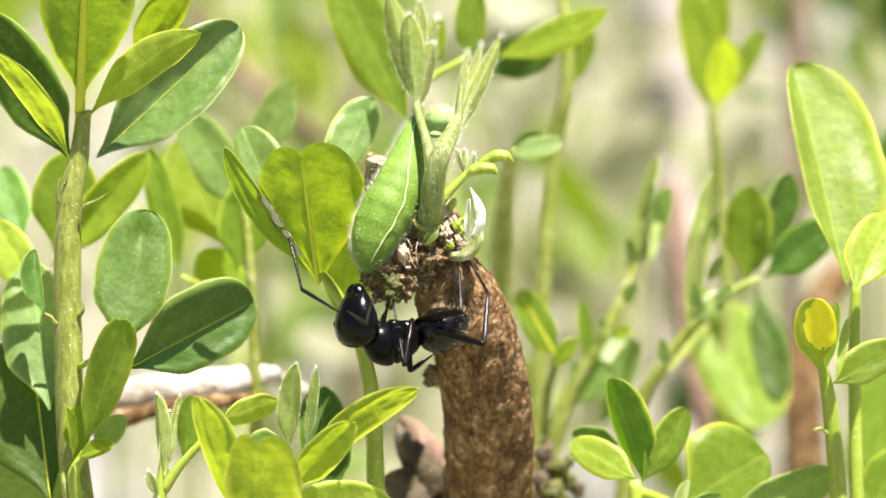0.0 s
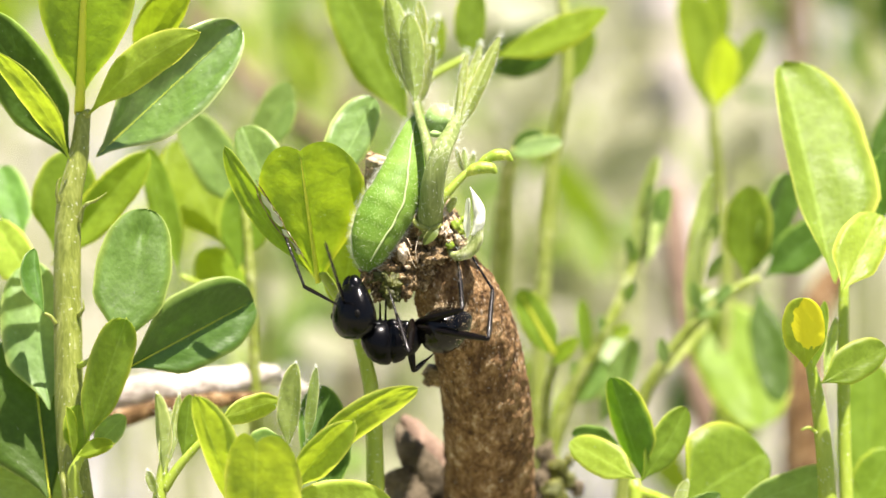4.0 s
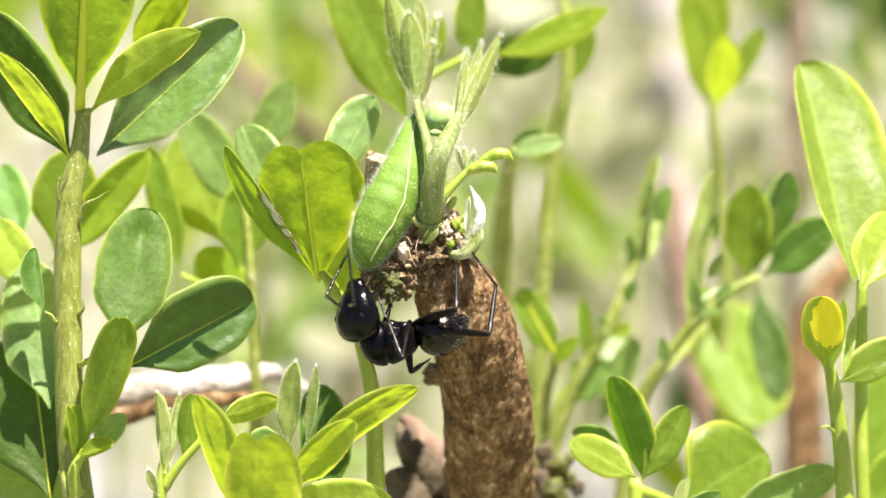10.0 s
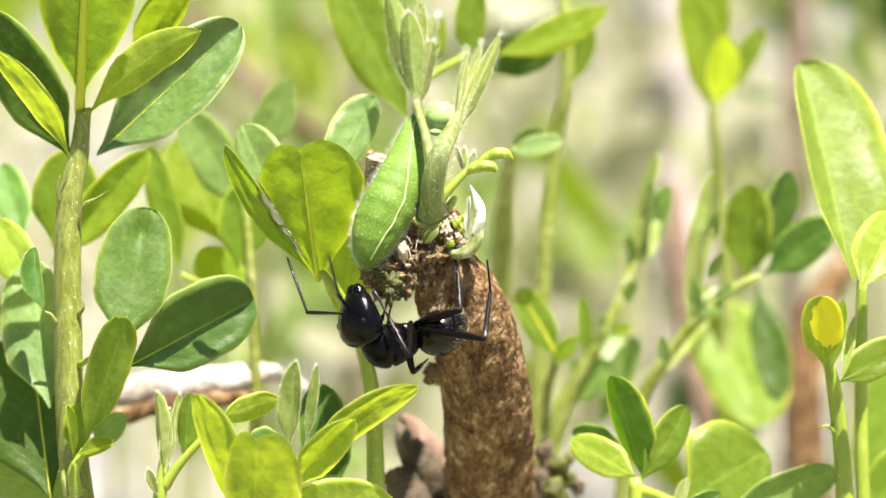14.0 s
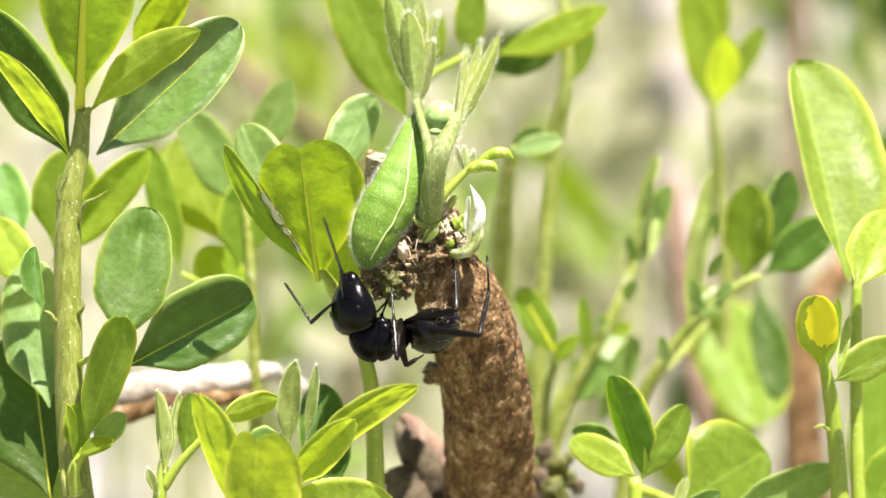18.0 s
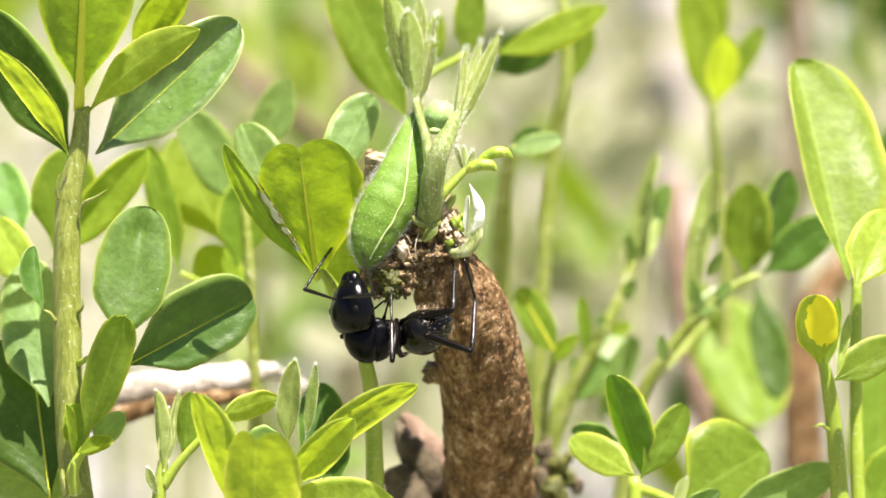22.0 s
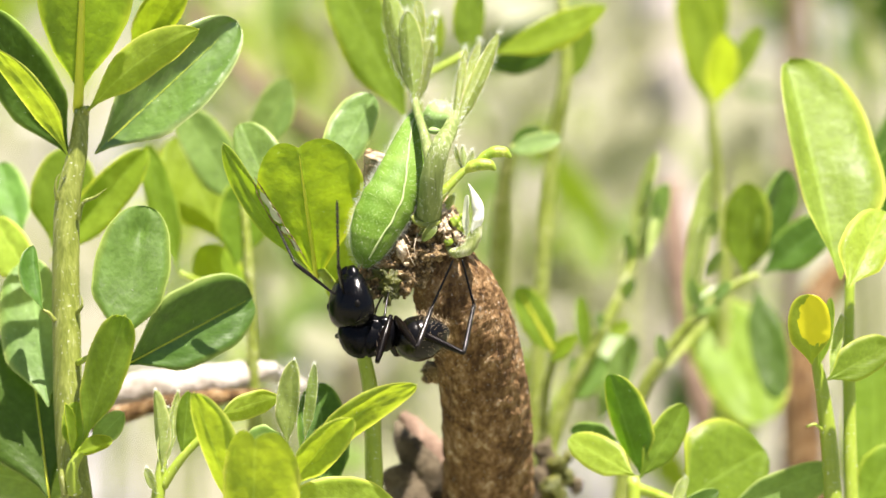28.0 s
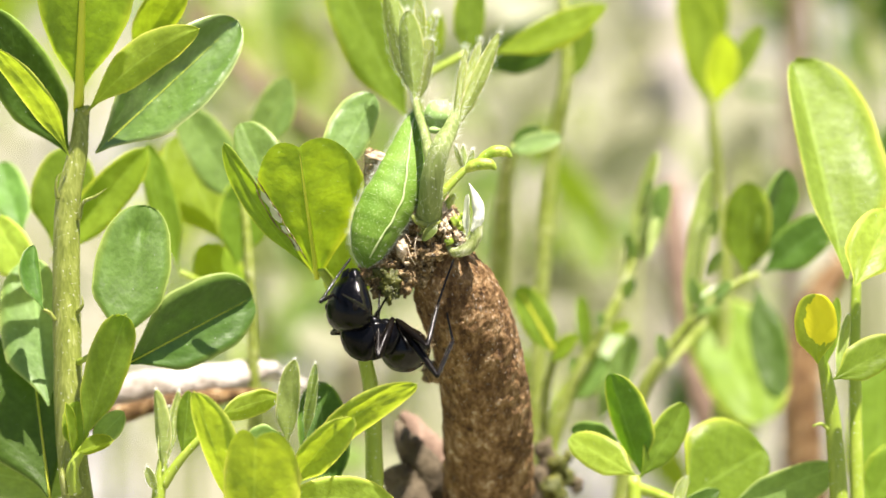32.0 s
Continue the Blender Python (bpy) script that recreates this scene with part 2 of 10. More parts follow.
STRAW = surface("dry_fibre", [(0.3, (0.42, 0.32, 0.2)), (0.6, (0.7, 0.6, 0.45))], 800, 0.7)
CHITIN = surface("black_cuticle", [(0.3, (0.0012, 0.0012, 0.0015)), (0.6, (0.0025, 0.0025, 0.003)), (0.8, (0.006, 0.005, 0.005))], 1500, 0.14, 0.0001, 0.45, fine=4.5, local=True, spec=0.2)
CHITIN_MATT = surface("dull_cuticle", [(0.3, (0.0015, 0.0015, 0.002)), (0.6, (0.003, 0.003, 0.004)), (0.8, (0.008, 0.007, 0.007))], 3000, 0.24, 0.00001, 0.6, local=True, spec=0.12)
CHITIN_HAZY = surface("hazy_cuticle", [(0.3, (0.002, 0.002, 0.002)), (0.6, (0.004, 0.003, 0.002)), (0.8, (0.010, 0.007, 0.005))], 1500, 0.20, 0.00005, 0.5, fine=4, local=True, spec=0.32)
CHITIN_WHIP = surface("silky_cuticle", [(0.3, (0.008, 0.007, 0.006)), (0.6, (0.016, 0.014, 0.012)), (0.8, (0.035, 0.030, 0.026))], 4000, 0.26, 0.00002, 0.8, local=True, spec=0.6)
CHITIN_LIMB = surface("limb_cuticle", [(0.3, (0.002, 0.002, 0.002)), (0.6, (0.006, 0.004, 0.003)), (0.8, (0.016, 0.010, 0.007))], 3000, 0.22, 0.00002, 0.8, local=True, spec=0.16)
CHITIN_SHIN = surface("bristly_cuticle", [(0.3, (0.004, 0.003, 0.003)), (0.6, (0.010, 0.008, 0.007)), (0.8, (0.024, 0.018, 0.014))], 4000, 0.24, 0.00001, 0.8, local=True, spec=0.28)
EYE = surface("eye", [(0.3, (0.003, 0.003, 0.003)), (0.7, (0.008, 0.007, 0.006))], 6000, 0.5, 0.00003, local=True, spec=0.1)
HAIR_GOLD = surface("golden_bristle", [(0.3, (0.5, 0.36, 0.18)), (0.7, (0.75, 0.6, 0.36))], 900, 0.35, 0)
HAIR_SILVER = surface("silver_bristle", [(0.3, (0.09, 0.07, 0.05)), (0.7, (0.20, 0.17, 0.14))], 900, 0.3, 0)
HAIR_PALE = surface("pale_fuzz", [(0.3, (0.30, 0.42, 0.16)), (0.7, (0.50, 0.60, 0.32))], 900, 0.5, 0)
HAIR_WHITE = surface("white_bristle", [(0.3, (0.7, 0.74, 0.62)), (0.7, (0.88, 0.9, 0.8))], 900, 0.4, 0)
GRUB_FRONT = surface("front_skin", [(0.3, (0.24, 0.40, 0.10)), (0.5, (0.31, 0.47, 0.15)), (0.7, (0.46, 0.60, 0.28))], 900, 0.5, 0.00005, 0.5, spec=0.3, speck=0.3)
GRUB_LINE = surface("cream_line", [(0.3, (0.30, 0.38, 0.14)), (0.7, (0.46, 0.54, 0.27))], 1500, 0.5, 0.0001)
SOIL = surface("mossy_soil", [(0.3, (0.108, 0.120, 0.052)), (0.46, (0.178, 0.180, 0.098)), (0.56, (0.232, 0.224, 0.170)), (0.68, (0.32, 0.292, 0.262))], 12, 0.95, 0.004, 0.8, fine=9)
# near-white so that the added pebbles read as bright glints
STONE_GLINT = surface("glint_white_stone", [(0.3, (0.50, 0.50, 0.47)), (0.5, (0.66, 0.66, 0.63)), (0.7, (0.78, 0.78, 0.76))], 60, 0.85, 0.001)
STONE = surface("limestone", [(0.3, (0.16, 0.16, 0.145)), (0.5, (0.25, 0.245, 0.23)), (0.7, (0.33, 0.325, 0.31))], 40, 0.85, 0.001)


def grub_material():
    m, nodes, links, bsdf = make_material("grub_skin")
    geo = nodes.new("ShaderNodeNewGeometry")
    a = noise_tex(nodes, links, geo.outputs["Position"], 500, 4)
    b = noise_tex(nodes, links, geo.outputs["Position"], 9000, 2)
    col = ramp(nodes, links, a, [(0.3, (0.092, 0.190, 0.014)), (0.5, (0.120, 0.228, 0.020)), (0.7, (0.165, 0.28, 0.036))])
    col = blend(nodes, links, calc(nodes, links, "MULTIPLY", calc(nodes, links, "GREATER_THAN", b, 0.60), 0.30), col, (0.42, 0.56, 0.24))
    links.new(col, bsdf.inputs["Base Color"])
    bsdf.inputs["Roughness"].default_value = 0.58
    bsdf.inputs["Specular IOR Level"].default_value = 0.3
    bsdf.inputs["Subsurface Weight"].default_value = 0.12
    bsdf.inputs["Subsurface Scale"].default_value = 0.0012
    bsdf.inputs["Subsurface Radius"].default_value = (0.5, 1.0, 0.2)
    bump(nodes, links, b, bsdf, 0.4, 0.00005)
    return m


GRUB = grub_material()


# ---- mesh helpers ----
def part(name, bm, material, parent=None, label="", smooth=True):
    me = bpy.data.meshes.new(name)
    if smooth:
        for f in bm.faces:
            f.smooth = True
    bm.to_mesh(me)
    bm.free()
    me.materials.append(material)
    ob = new(name, me)
    if parent is not None:
        ob.parent = parent
    if label:
        ob["label"] = label
    return ob


def thing(name, at, label, category, group="", kind=""):
    ob = new(name)
    ob.empty_display_size = 0.002
    ob.location = at
    return tagged(ob, label, category, group, kind)


def under(ob, parent):
    """Hang ob, built in world places, under a thing that stands at its own place."""
    ob.parent = parent
    ob.matrix_parent_inverse = Matrix.Translation(-parent.location)
    return ob


def smooth_path(points, steps=6):
    """A smooth curve through the points that does not overshoot where their spacing changes."""
    out = []
    n = len(points)
    gap = [max((points[i + 1] - points[i]).length, 1e-9) for i in range(n - 1)]
    slope = []
    for i in range(n):
        if i == 0:
            slope.append((points[1] - points[0]) / gap[0])
        elif i == n - 1:
            slope.append((points[-1] - points[-2]) / gap[-1])
        else:
            slope.append(((points[i] - points[i - 1]) / gap[i - 1] * gap[i] + (points[i + 1] - points[i]) / gap[i] * gap[i - 1]) / (gap[i - 1] + gap[i]))
    for i in range(n - 1):
        a, b, m, k = points[i], points[i + 1], slope[i] * gap[i], slope[i + 1] * gap[i]
        for j in range(steps):
            t = j / steps
            out.append(a * (2 * t ** 3 - 3 * t * t + 1) + m * (t ** 3 - 2 * t * t + t) + b * (3 * t * t - 2 * t ** 3) + k * (t ** 3 - t * t))
    out.append(points[-1].copy())
    return out


def tube_bm(points, radii, sides=10, steps=6, rough=0.0, grain=900, bm=None, ridges=0.0, seed=0.0):
    """A tapered tube through points; radii in mm at each point; rough: relief as a share of the radius."""
    bm = bm or bmesh.new()
    path = smooth_path([Vector(p) for p in points], steps)
    span = len(points) - 1
    rings = []
    ref = None
    for i, p in enumerate(path):
        q = path[min(i + 1, len(path) - 1)] - path[max(i - 1, 0)]
        q.normalize()
        if ref is None:
            ref = q.orthogonal().normalized()
        ref = (ref - q * ref.dot(q)).normalized()
        side = q.cross(ref)
        s = i / (len(path) - 1) * span
        k = min(int(s), span - 1)
        r = (radii[k] + (radii[k + 1] - radii[k]) * (s - k)) * MM
        ring = []
        for j in range(sides):
            a = 2 * math.pi * j / sides
            way = ref * math.cos(a) + side * math.sin(a)
            rr = r
            if rough:
                rr *= 1 + rough * (noise.noise((p + way * r) * grain + Vector((seed, 0, 0))) + 0.6 * noise.noise((p + way * r) * grain * 2.7) + 0.4 * noise.noise((p + way * r) * grain * 6.3))
            if ridges:
                rr *= 1 + ridges * math.cos(a * 5)
            ring.append(bm.verts.new(p + way * rr))
        rings.append(ring)
    for a, b in zip(rings, rings[1:]):
        for j in range(sides):
            bm.faces.new((a[j], a[(j + 1) % sides], b[(j + 1) % sides], b[j]))
    bm.faces.new(rings[0][::-1])
    bm.faces.new(rings[-1])
    return bm


def leaf_bm(base, tip, width, normal, fold=18.0, curl=0.0, bow=0.0, bias=1.15, blunt=0.55, notch=0.0, lobed=False, wave=0.012, sway=0.0, dents=(), nl=20, na=16):
    """A leaflet from base to tip. width in mm, or the two half widths; fold: how far the halves turn towards the face;
    curl: how far it bends towards its face; sway: a sideways bend; dents: (across, along, size, depth in mm) hollows."""
    bm = bmesh.new()
    uv = bm.loops.layers.uv.new("leaf")
    axis = tip - base
    length = axis.length
    axis.normalize()
    side = axis.cross(normal).normalized()
    up = side.cross(axis).normalized()
    halves = width if isinstance(width, tuple) else (width / 2, width / 2)
    folds = [radians(k) for k in (fold if isinstance(fold, tuple) else (fold, fold))]
    phase = (base.x + tip.z) * 3000
    rows = []
    for i in range(nl + 1):
        s = 1 - (1 - i / nl) ** 1.5
        shape = max(1 - abs(2 * s ** bias - 1) ** 2.1, 0) ** blunt * min(1, 0.06 + s / 0.34) ** 0.9
        if lobed:
            shape = math.sin(math.pi / 2 * min(s * 1.04, 1)) ** 1.05
        shape = max(shape, 0.03)
        rise = curl * length * s * s + bow * length * 4 * s * (1 - s)
        row = []
        for j in range(na + 1):
            u = -1 + 2 * j / na
            k = 0 if u < 0 else 1
            half = halves[k] * MM * shape * (1 + 0.045 * noise.noise(Vector((s * 6, phase, k * 5.0))))
            h = half * abs(u)
            c = folds[k] * (0.7 + 0.3 * abs(u))
            along = s
            if lobed:
                v = abs(u)
                along = s * (1 + notch * math.sin(math.pi * min(v * 1.1, 1)) ** 0.8 - 0.27 * (1 - math.sqrt(max(0, 1 - v ** 3))))
            p = base + axis * (length * along)
            p += side * (math.copysign(h * math.cos(c), u) - sway * length * 4 * s * (1 - s)) + up * (h * math.sin(c) + rise)
            p -= up * (0.16 * half * max(0.0, (abs(u) - 0.78) / 0.22) ** 2)
            p += up * (wave * length * math.sin(s * 9 + phase + u * 2.0) * abs(u))
            p += up * (0.010 * length * noise.noise(Vector((s * 7 + phase, u * 2.5, 1.0))))
            for du, dv, size, deep in dents:
                p -= up * deep * MM * math.exp(-(((u + 1) / 2 - du) ** 2 + (s - dv) ** 2) / size ** 2)
            row.append((bm.verts.new(p), (u + 1) / 2, s))
        rows.append(row)
    for a, b in zip(rows, rows[1:]):
        for j in range(na):
            quad = (a[j], a[j + 1], b[j + 1], b[j])
            face = bm.faces.new([q[0] for q in quad])
            for loop, q in zip(face.loops, quad):
                loop[uv].uv = (q[1], q[2])
    return bm


FRINGED = ("oval_leaf_shrub", "leaf_sprig", "low_sprig", "bud_sprig", "young_shoot")


def lf(plant, base, tip, width, normal, fold=18.0, curl=0.0, mat=None, label="", rib=False, name="leaf", **shape):
    """A leaf of a plant, with its midrib as a raised strand where it shows."""
    bm = leaf_bm(base, tip, width, normal, fold, curl, **shape)
    if plant.name in FRINGED and name == "leaf":
        # a fringe of hair-fine teeth along the margin
        rnd = random.Random(len(bpy.data.objects))
        mid = (base + tip) / 2
        spots = []
        for e in [e for e in bm.edges if e.is_boundary]:
            a, b = e.verts[0].co.copy(), e.verts[1].co.copy()
            for k in range(max(1, int((b - a).length / (0.11 * MM)))):
                p = a.lerp(b, rnd.random())
                spots.append((p, (p - mid).normalized() + Vector((rnd.gauss(0, 0.4), rnd.gauss(0, 0.4), rnd.gauss(0, 0.4)))))
        hairs_bm(spots, 0.085, 0.011, bm)
    ob = under(part(name, bm, mat or LEAF, None, label), plant)
    if mat in (LEAF_DOWNY, LEAF_SHOOT):
        rnd = random.Random(len(bpy.data.objects))
        spots = []
        close = mat is LEAF_SHOOT
        for v in ob.data.vertices:
            for k in range(rnd.randrange(2)):
                n = v.normal * rnd.choice((-1, 1)) * (0.35 if close else 1) + (tip - base).normalized() * rnd.uniform(0.2, 1.0) + Vector((rnd.gauss(0, 1), rnd.gauss(0, 1), rnd.gauss(0, 1))) * (0.16 if close else 0.4)
                at = v.co + Vector((rnd.gauss(0, 1), rnd.gauss(0, 0.3), rnd.gauss(0, 1))) * (0.12 * MM if close else 0)
                spots.append((at + v.normal * rnd.choice((-1, 1)) * 0.02 * MM, n))
        tagged(under(part("down", hairs_bm(spots, 0.34 if close else 0.22, 0.005), HAIR_WHITE, None, "fine white hairs"), ob), kind="stuff")
    if rib:
        axis = (tip - base).normalized()
        side = axis.cross(normal).normalized()
        up = side.cross(axis).normalized()
        long = (tip - base).length
        pts = [base + (tip - base) * s - side * (shape.get("sway", 0) * long * 4 * s * (1 - s)) + up * (curl * long * s * s + 0.03 * MM) for s in (0, 0.33, 0.66, 0.95)]
        under(part("midrib", tube_bm(pts, [k * rib for k in (0.17, 0.14, 0.10, 0.03)], 6, 4), VEIN if rib >= 1 else VEIN_GREEN), ob)
    return ob


def st(plant, points, radii, mat=None, name="stem", **kw):
    return under(part(name, tube_bm(points, radii, **kw), mat or STEM), plant)


def hairs_bm(spots, length, thick=0.012, bm=None):
    """Thin three-sided bristles on (place, direction) spots; length in mm."""
    bm = bm or bmesh.new()
    for p, d in spots:
        d = d.normalized()
        a = d.orthogonal().normalized() * thick * MM
        b = d.cross(a).normalized() * thick * MM
        l = length * (0.6 + 0.8 * random.random()) * MM
        base = [bm.verts.new(p + a), bm.verts.new(p - a * 0.5 + b), bm.verts.new(p - a * 0.5 - b)]
        top = bm.verts.new(p + d * l)
        for i in range(3):
            bm.faces.new((base[i], base[(i + 1) % 3], top))
    return bm


def lump_bm(at, size, seed, stretch=(1, 1, 1), rough=0.35, bm=None, sub=2):
    """An uneven lump, size in mm."""
    bm = bm or bmesh.new()
    made = bmesh.ops.create_icosphere(bm, subdivisions=sub, radius=1.0)["verts"]
    for v in made:
        n = v.co.normalized()
        k = 1 + (0.40 * rough * noise.noise(n * 9.3 + Vector((seed, 0, seed))) + 0.34 * rough * noise.noise(n * 19.0) + (0.26 * rough * noise.noise(n * 43.0) if sub > 4 else 0) if sub > 3 else 0) + rough * noise.noise(n * 1.7 + Vector((seed * 7.3, seed, 0))) + rough * 0.6 * noise.noise(n * 4.1 + Vector((0, seed * 3.1, seed)))
        v.co = at + Vector((n.x * stretch[0], n.y * stretch[1], n.z * stretch[2])) * k * size * MM
    return bm


def loft_bm(sections, sides=20, bm=None, power=2.0):
    """A body along x from (x, half width, half height, z shift) in mm."""
    bm = bm or bmesh.new()
    rings = []
    for x, hw, hh, zo in sections:
        ring = []
        for j in range(sides):
            a = 2 * math.pi * j / sides
            c, s = math.cos(a), math.sin(a)
            e = 2 / power
            ring.append(bm.verts.new(Vector((x, hw * math.copysign(abs(c) ** e, c), zo + hh * math.copysign(abs(s) ** e, s))) * MM))
        rings.append(ring)
    for a, b in zip(rings, rings[1:]):
        for j in range(sides):
            bm.faces.new((a[j], b[j], b[(j + 1) % sides], a[(j + 1) % sides]))
    bm.faces.new(rings[0])
    bm.faces.new(rings[-1][::-1])
    bmesh.ops.recalc_face_normals(bm, faces=bm.faces)
    return bm


def rounded(x0, x1, hw, hh, z0=0.0, front=0.5, back=0.5, n=14, widest=0.5):
    """Sections of an egg between x0 and x1."""
    out = []
    for i in range(n + 1):
        s = 0.5 - 0.5 * math.cos(math.pi * i / n)
        if s < widest:
            k = math.sqrt(max(0, 1 - ((widest - s) / widest) ** 2)) ** (2 * back)
        else:
            k = math.sqrt(max(0, 1 - ((s - widest) / (1 - widest)) ** 2)) ** (2 * front)
        k = max(k, 0.04)
        out.append((x0 + (x1 - x0) * s, hw * k, hh * k, z0))
    return out


# ---- ground ----
def build_ground():
    bm = bmesh.new()
    n = 60
    grid = []
    for i in range(n + 1):
        row = []
        for j in range(n + 1):
            x, y = ((k / n * 2 - 1) for k in (i, j))
            x, y = (math.copysign(abs(k) ** 3 * 60 + abs(k) * 0.9, k) for k in (x, y))
            z = 0.004 * noise.noise(Vector((x * 9, y * 9, 0))) + 0.03 * noise.noise(Vector((x * 0.8, y * 0.8, 3)))
            if math.hypot(x, y) < 0.6:
                z = min(z, 0.004)
            row.append(bm.verts.new((x, y, z)))
        grid.append(row)
    for i in range(n):
        for j in range(n):
            bm.faces.new((grid[i][j], grid[i + 1][j], grid[i + 1][j + 1], grid[i][j + 1]))
    ob = part("ground", bm, SOIL)
    tagged(ob, "pale dry soil with thin moss and grass under the shrub", "ground", kind="structure")
    bm = bmesh.new()
    rnd = random.Random(5)
    for k in range(420):
        x, y = rnd.uniform(-0.5, 0.5), rnd.uniform(0.12, 1.9)
        s = rnd.uniform(3, 16) * (1 + 0.5 * y)
        lump_bm(Vector((x, y, s * 0.35 * MM)), s, k, (1.2, 1, 0.6), 0.3, bm, 1)
    for k in range(70):
        y = rnd.uniform(0.35, 1.9)
        s = rnd.uniform(9, 26) * (0.6 + y * 0.5)
        lump_bm(Vector((rnd.uniform(-0.11, 0.11) * (1 + y), y, s * 0.3 * MM)), s, k + 500, (1.3, 1, 0.6), 0.35, bm, 2)
    ob = part("gravel", bm, STONE)
    tagged(ob, "scattered pale limestone pebbles on dry soil", "gravel", kind="stuff")


build_ground()

# added pebbles whose near-white colour stands in for blurred sun glints
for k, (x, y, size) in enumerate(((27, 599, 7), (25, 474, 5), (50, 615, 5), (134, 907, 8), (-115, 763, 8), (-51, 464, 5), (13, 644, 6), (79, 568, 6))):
    stone = part("glint_pebble", lump_bm(V(x, y, size * 0.4), size, k + 40, (1.3, 1, 0.8), 0.25, None, 3), STONE_GLINT)
    tagged(stone, "near-white pebble added as a bright glint on dry soil", "pebble", "pale pebbles")

# ---- the cut branch with its rotten end ----
stump = thing("cut_branch", V(2.94, -4.92, -3), "thick brown branch stump with rough bark and a rotten broken end", "branch")
st(stump, [V(3.11, 19.48, -3.00), V(3.11, 5.48, 141.14), V(3.08, 3.87, 145.01), V(2.90, 2.20, 148.63), V(2.43, 0.99, 152.06), V(1.68, 0.17, 154.95), V(0.69, -0.31, 157.16), V(-0.33, -0.47, 158.59), V(-1.16, -0.33, 159.15)],
   (3.4, 3.03, 2.96, 2.90, 2.83, 2.82, 2.69, 2.25, 1.45), BARK, "trunk", sides=150, steps=40, rough=0.05, grain=1300)


def build_stub():
    """The rotten end: a crumbly mass of wood, with flakes, chips and fibres."""
    rnd = random.Random(11)
    for k, (p, s, sx) in enumerate(((V(-1.77, -1.58, 159.87), 1.75, (1.1, 1, 0.9)), (V(-3.03, -1.89, 159.02), 1.3, (1.2, 1, 0.8)), (V(-0.51, -1.07, 160.68), 1.6, (1, 1, 1)), (V(-3.4, -1.15, 159.5), 1.3, (1, 1, 1)), (V(-3.97, -2.03, 158.46), 0.75, (1.2, 1, 0.7)), (V(-3.03, -2.31, 158.2), 0.6, (1, 1, 0.8)), (V(0.22, -0.22, 161.59), 0.95, (.8, 1, 1.3)), (V(-1.41, -0.52, 161.21), 1.2, (1, 1, 1)))):
        under(part("rotten_lump", lump_bm(p, s, k + 3, sx, 0.55, None, 5), DEBRIS, None, "dark crumbly rotten wood"), stump)
    cores = ((V(-1.77, -1.58, 159.87), 1.75), (V(-3.03, -1.88, 159.09), 1.25), (V(-0.51, -1.07, 160.68), 1.6), (V(-3.4, -1.15, 159.5), 1.3), (V(0.22, -0.43, 161.56), 1.05))
    for mat, count, name in ((DEBRIS, 520, "crumb_litter"), (CREAM, 170, "chip_litter")):
        bm = bmesh.new()
        for k in range(count):
            c, size = cores[3 if rnd.random() < 0.1 else (4 if rnd.random() < (0.5 if mat is CREAM else 0.15) else rnd.randrange(3))]
            w = Vector((rnd.gauss(0, 1), -abs(rnd.gauss(0.3, 0.8)), rnd.gauss(0, 0.9))).normalized()
            lump_bm(c + w * size * rnd.uniform(0.9, 1.12) * MM, rnd.uniform(0.04, 0.17) if mat is DEBRIS else rnd.uniform(0.04, 0.13), k, (rnd.uniform(0.35, 2.6), rnd.uniform(0.4, 1), rnd.uniform(0.35, 2.2)), 0.7, bm, 1)
        tagged(under(part(name, bm, mat, smooth=False), stump), kind="stuff")
    for k in range(5):
        c, size = cores[rnd.randrange(4)]
        w = Vector((rnd.gauss(0, 1), -abs(rnd.gauss(0.5, 0.6)), rnd.gauss(0, 0.8))).normalized()
        p = c + w * size * 0.95 * MM
        e = Vector((rnd.gauss(0, 0.5), rnd.gauss(-0.2, 0.3), rnd.gauss(0, 0.6))) * MM
        under(part("fibre", tube_bm([p, p + e * 0.6 + w * 0.3 * MM, p + e * 1.1 + w * 0.2 * MM], (0.024, 0.020, 0.008), 5, 4), BARK if k % 3 else STRAW), stump)
    for k, (p, s, sx) in enumerate(((V(-2.5, -3.67, 160.58), 0.46, (0.7, 0.5, 1.3)), (V(-2.22, -3.78, 159.72), 0.15, (1.2, 0.6, 0.8)), (V(0.58, -1.24, 162.47), 0.24, (0.6, 1, 1.5)), (V(0.07, -1.81, 161.82), 0.2, (1, 1, 1.3)), (V(-4.14, 1.25, 165.42), 0.5, (1.4, 1, 0.8)), (V(-4.62, 1.39, 164.34), 0.4, (.7, 1, 1.6)), (V(-4.36, 1.34, 164.95), 0.4, (1, 1, 1.2)))):
        under(part("wood_chip", lump_bm(p, s, k + 20, sx, 0.45, None, 4), CREAM, None, "pale torn wood"), stump)
    under(part("dead_bud", lump_bm(V(-4.46, 2.32, 164.35), 0.75, 41, (0.8, 1, 1.9), 0.4, None, 3), DEBRIS, None, "brown withered bud"), stump)
    for k, (p, s, sx) in enumerate(((V(-3.26, -3.91, 158.44), 0.62, (0.9, .55, 1.0)), (V(-3.37, -4.18, 157.77), 0.42, (.8, .6, 1.2)), (V(-4.01, -3.64, 159.11), 0.55, (1.2, .6, 0.8)), (V(-2.94, -3.93, 157.92), 0.30, (.8, .7, 1.3)))):
        under(part("green_scale", lump_bm(p, s, k + 30, sx, 0.75, None, 4), MOSS, None, "olive green scale"), stump)
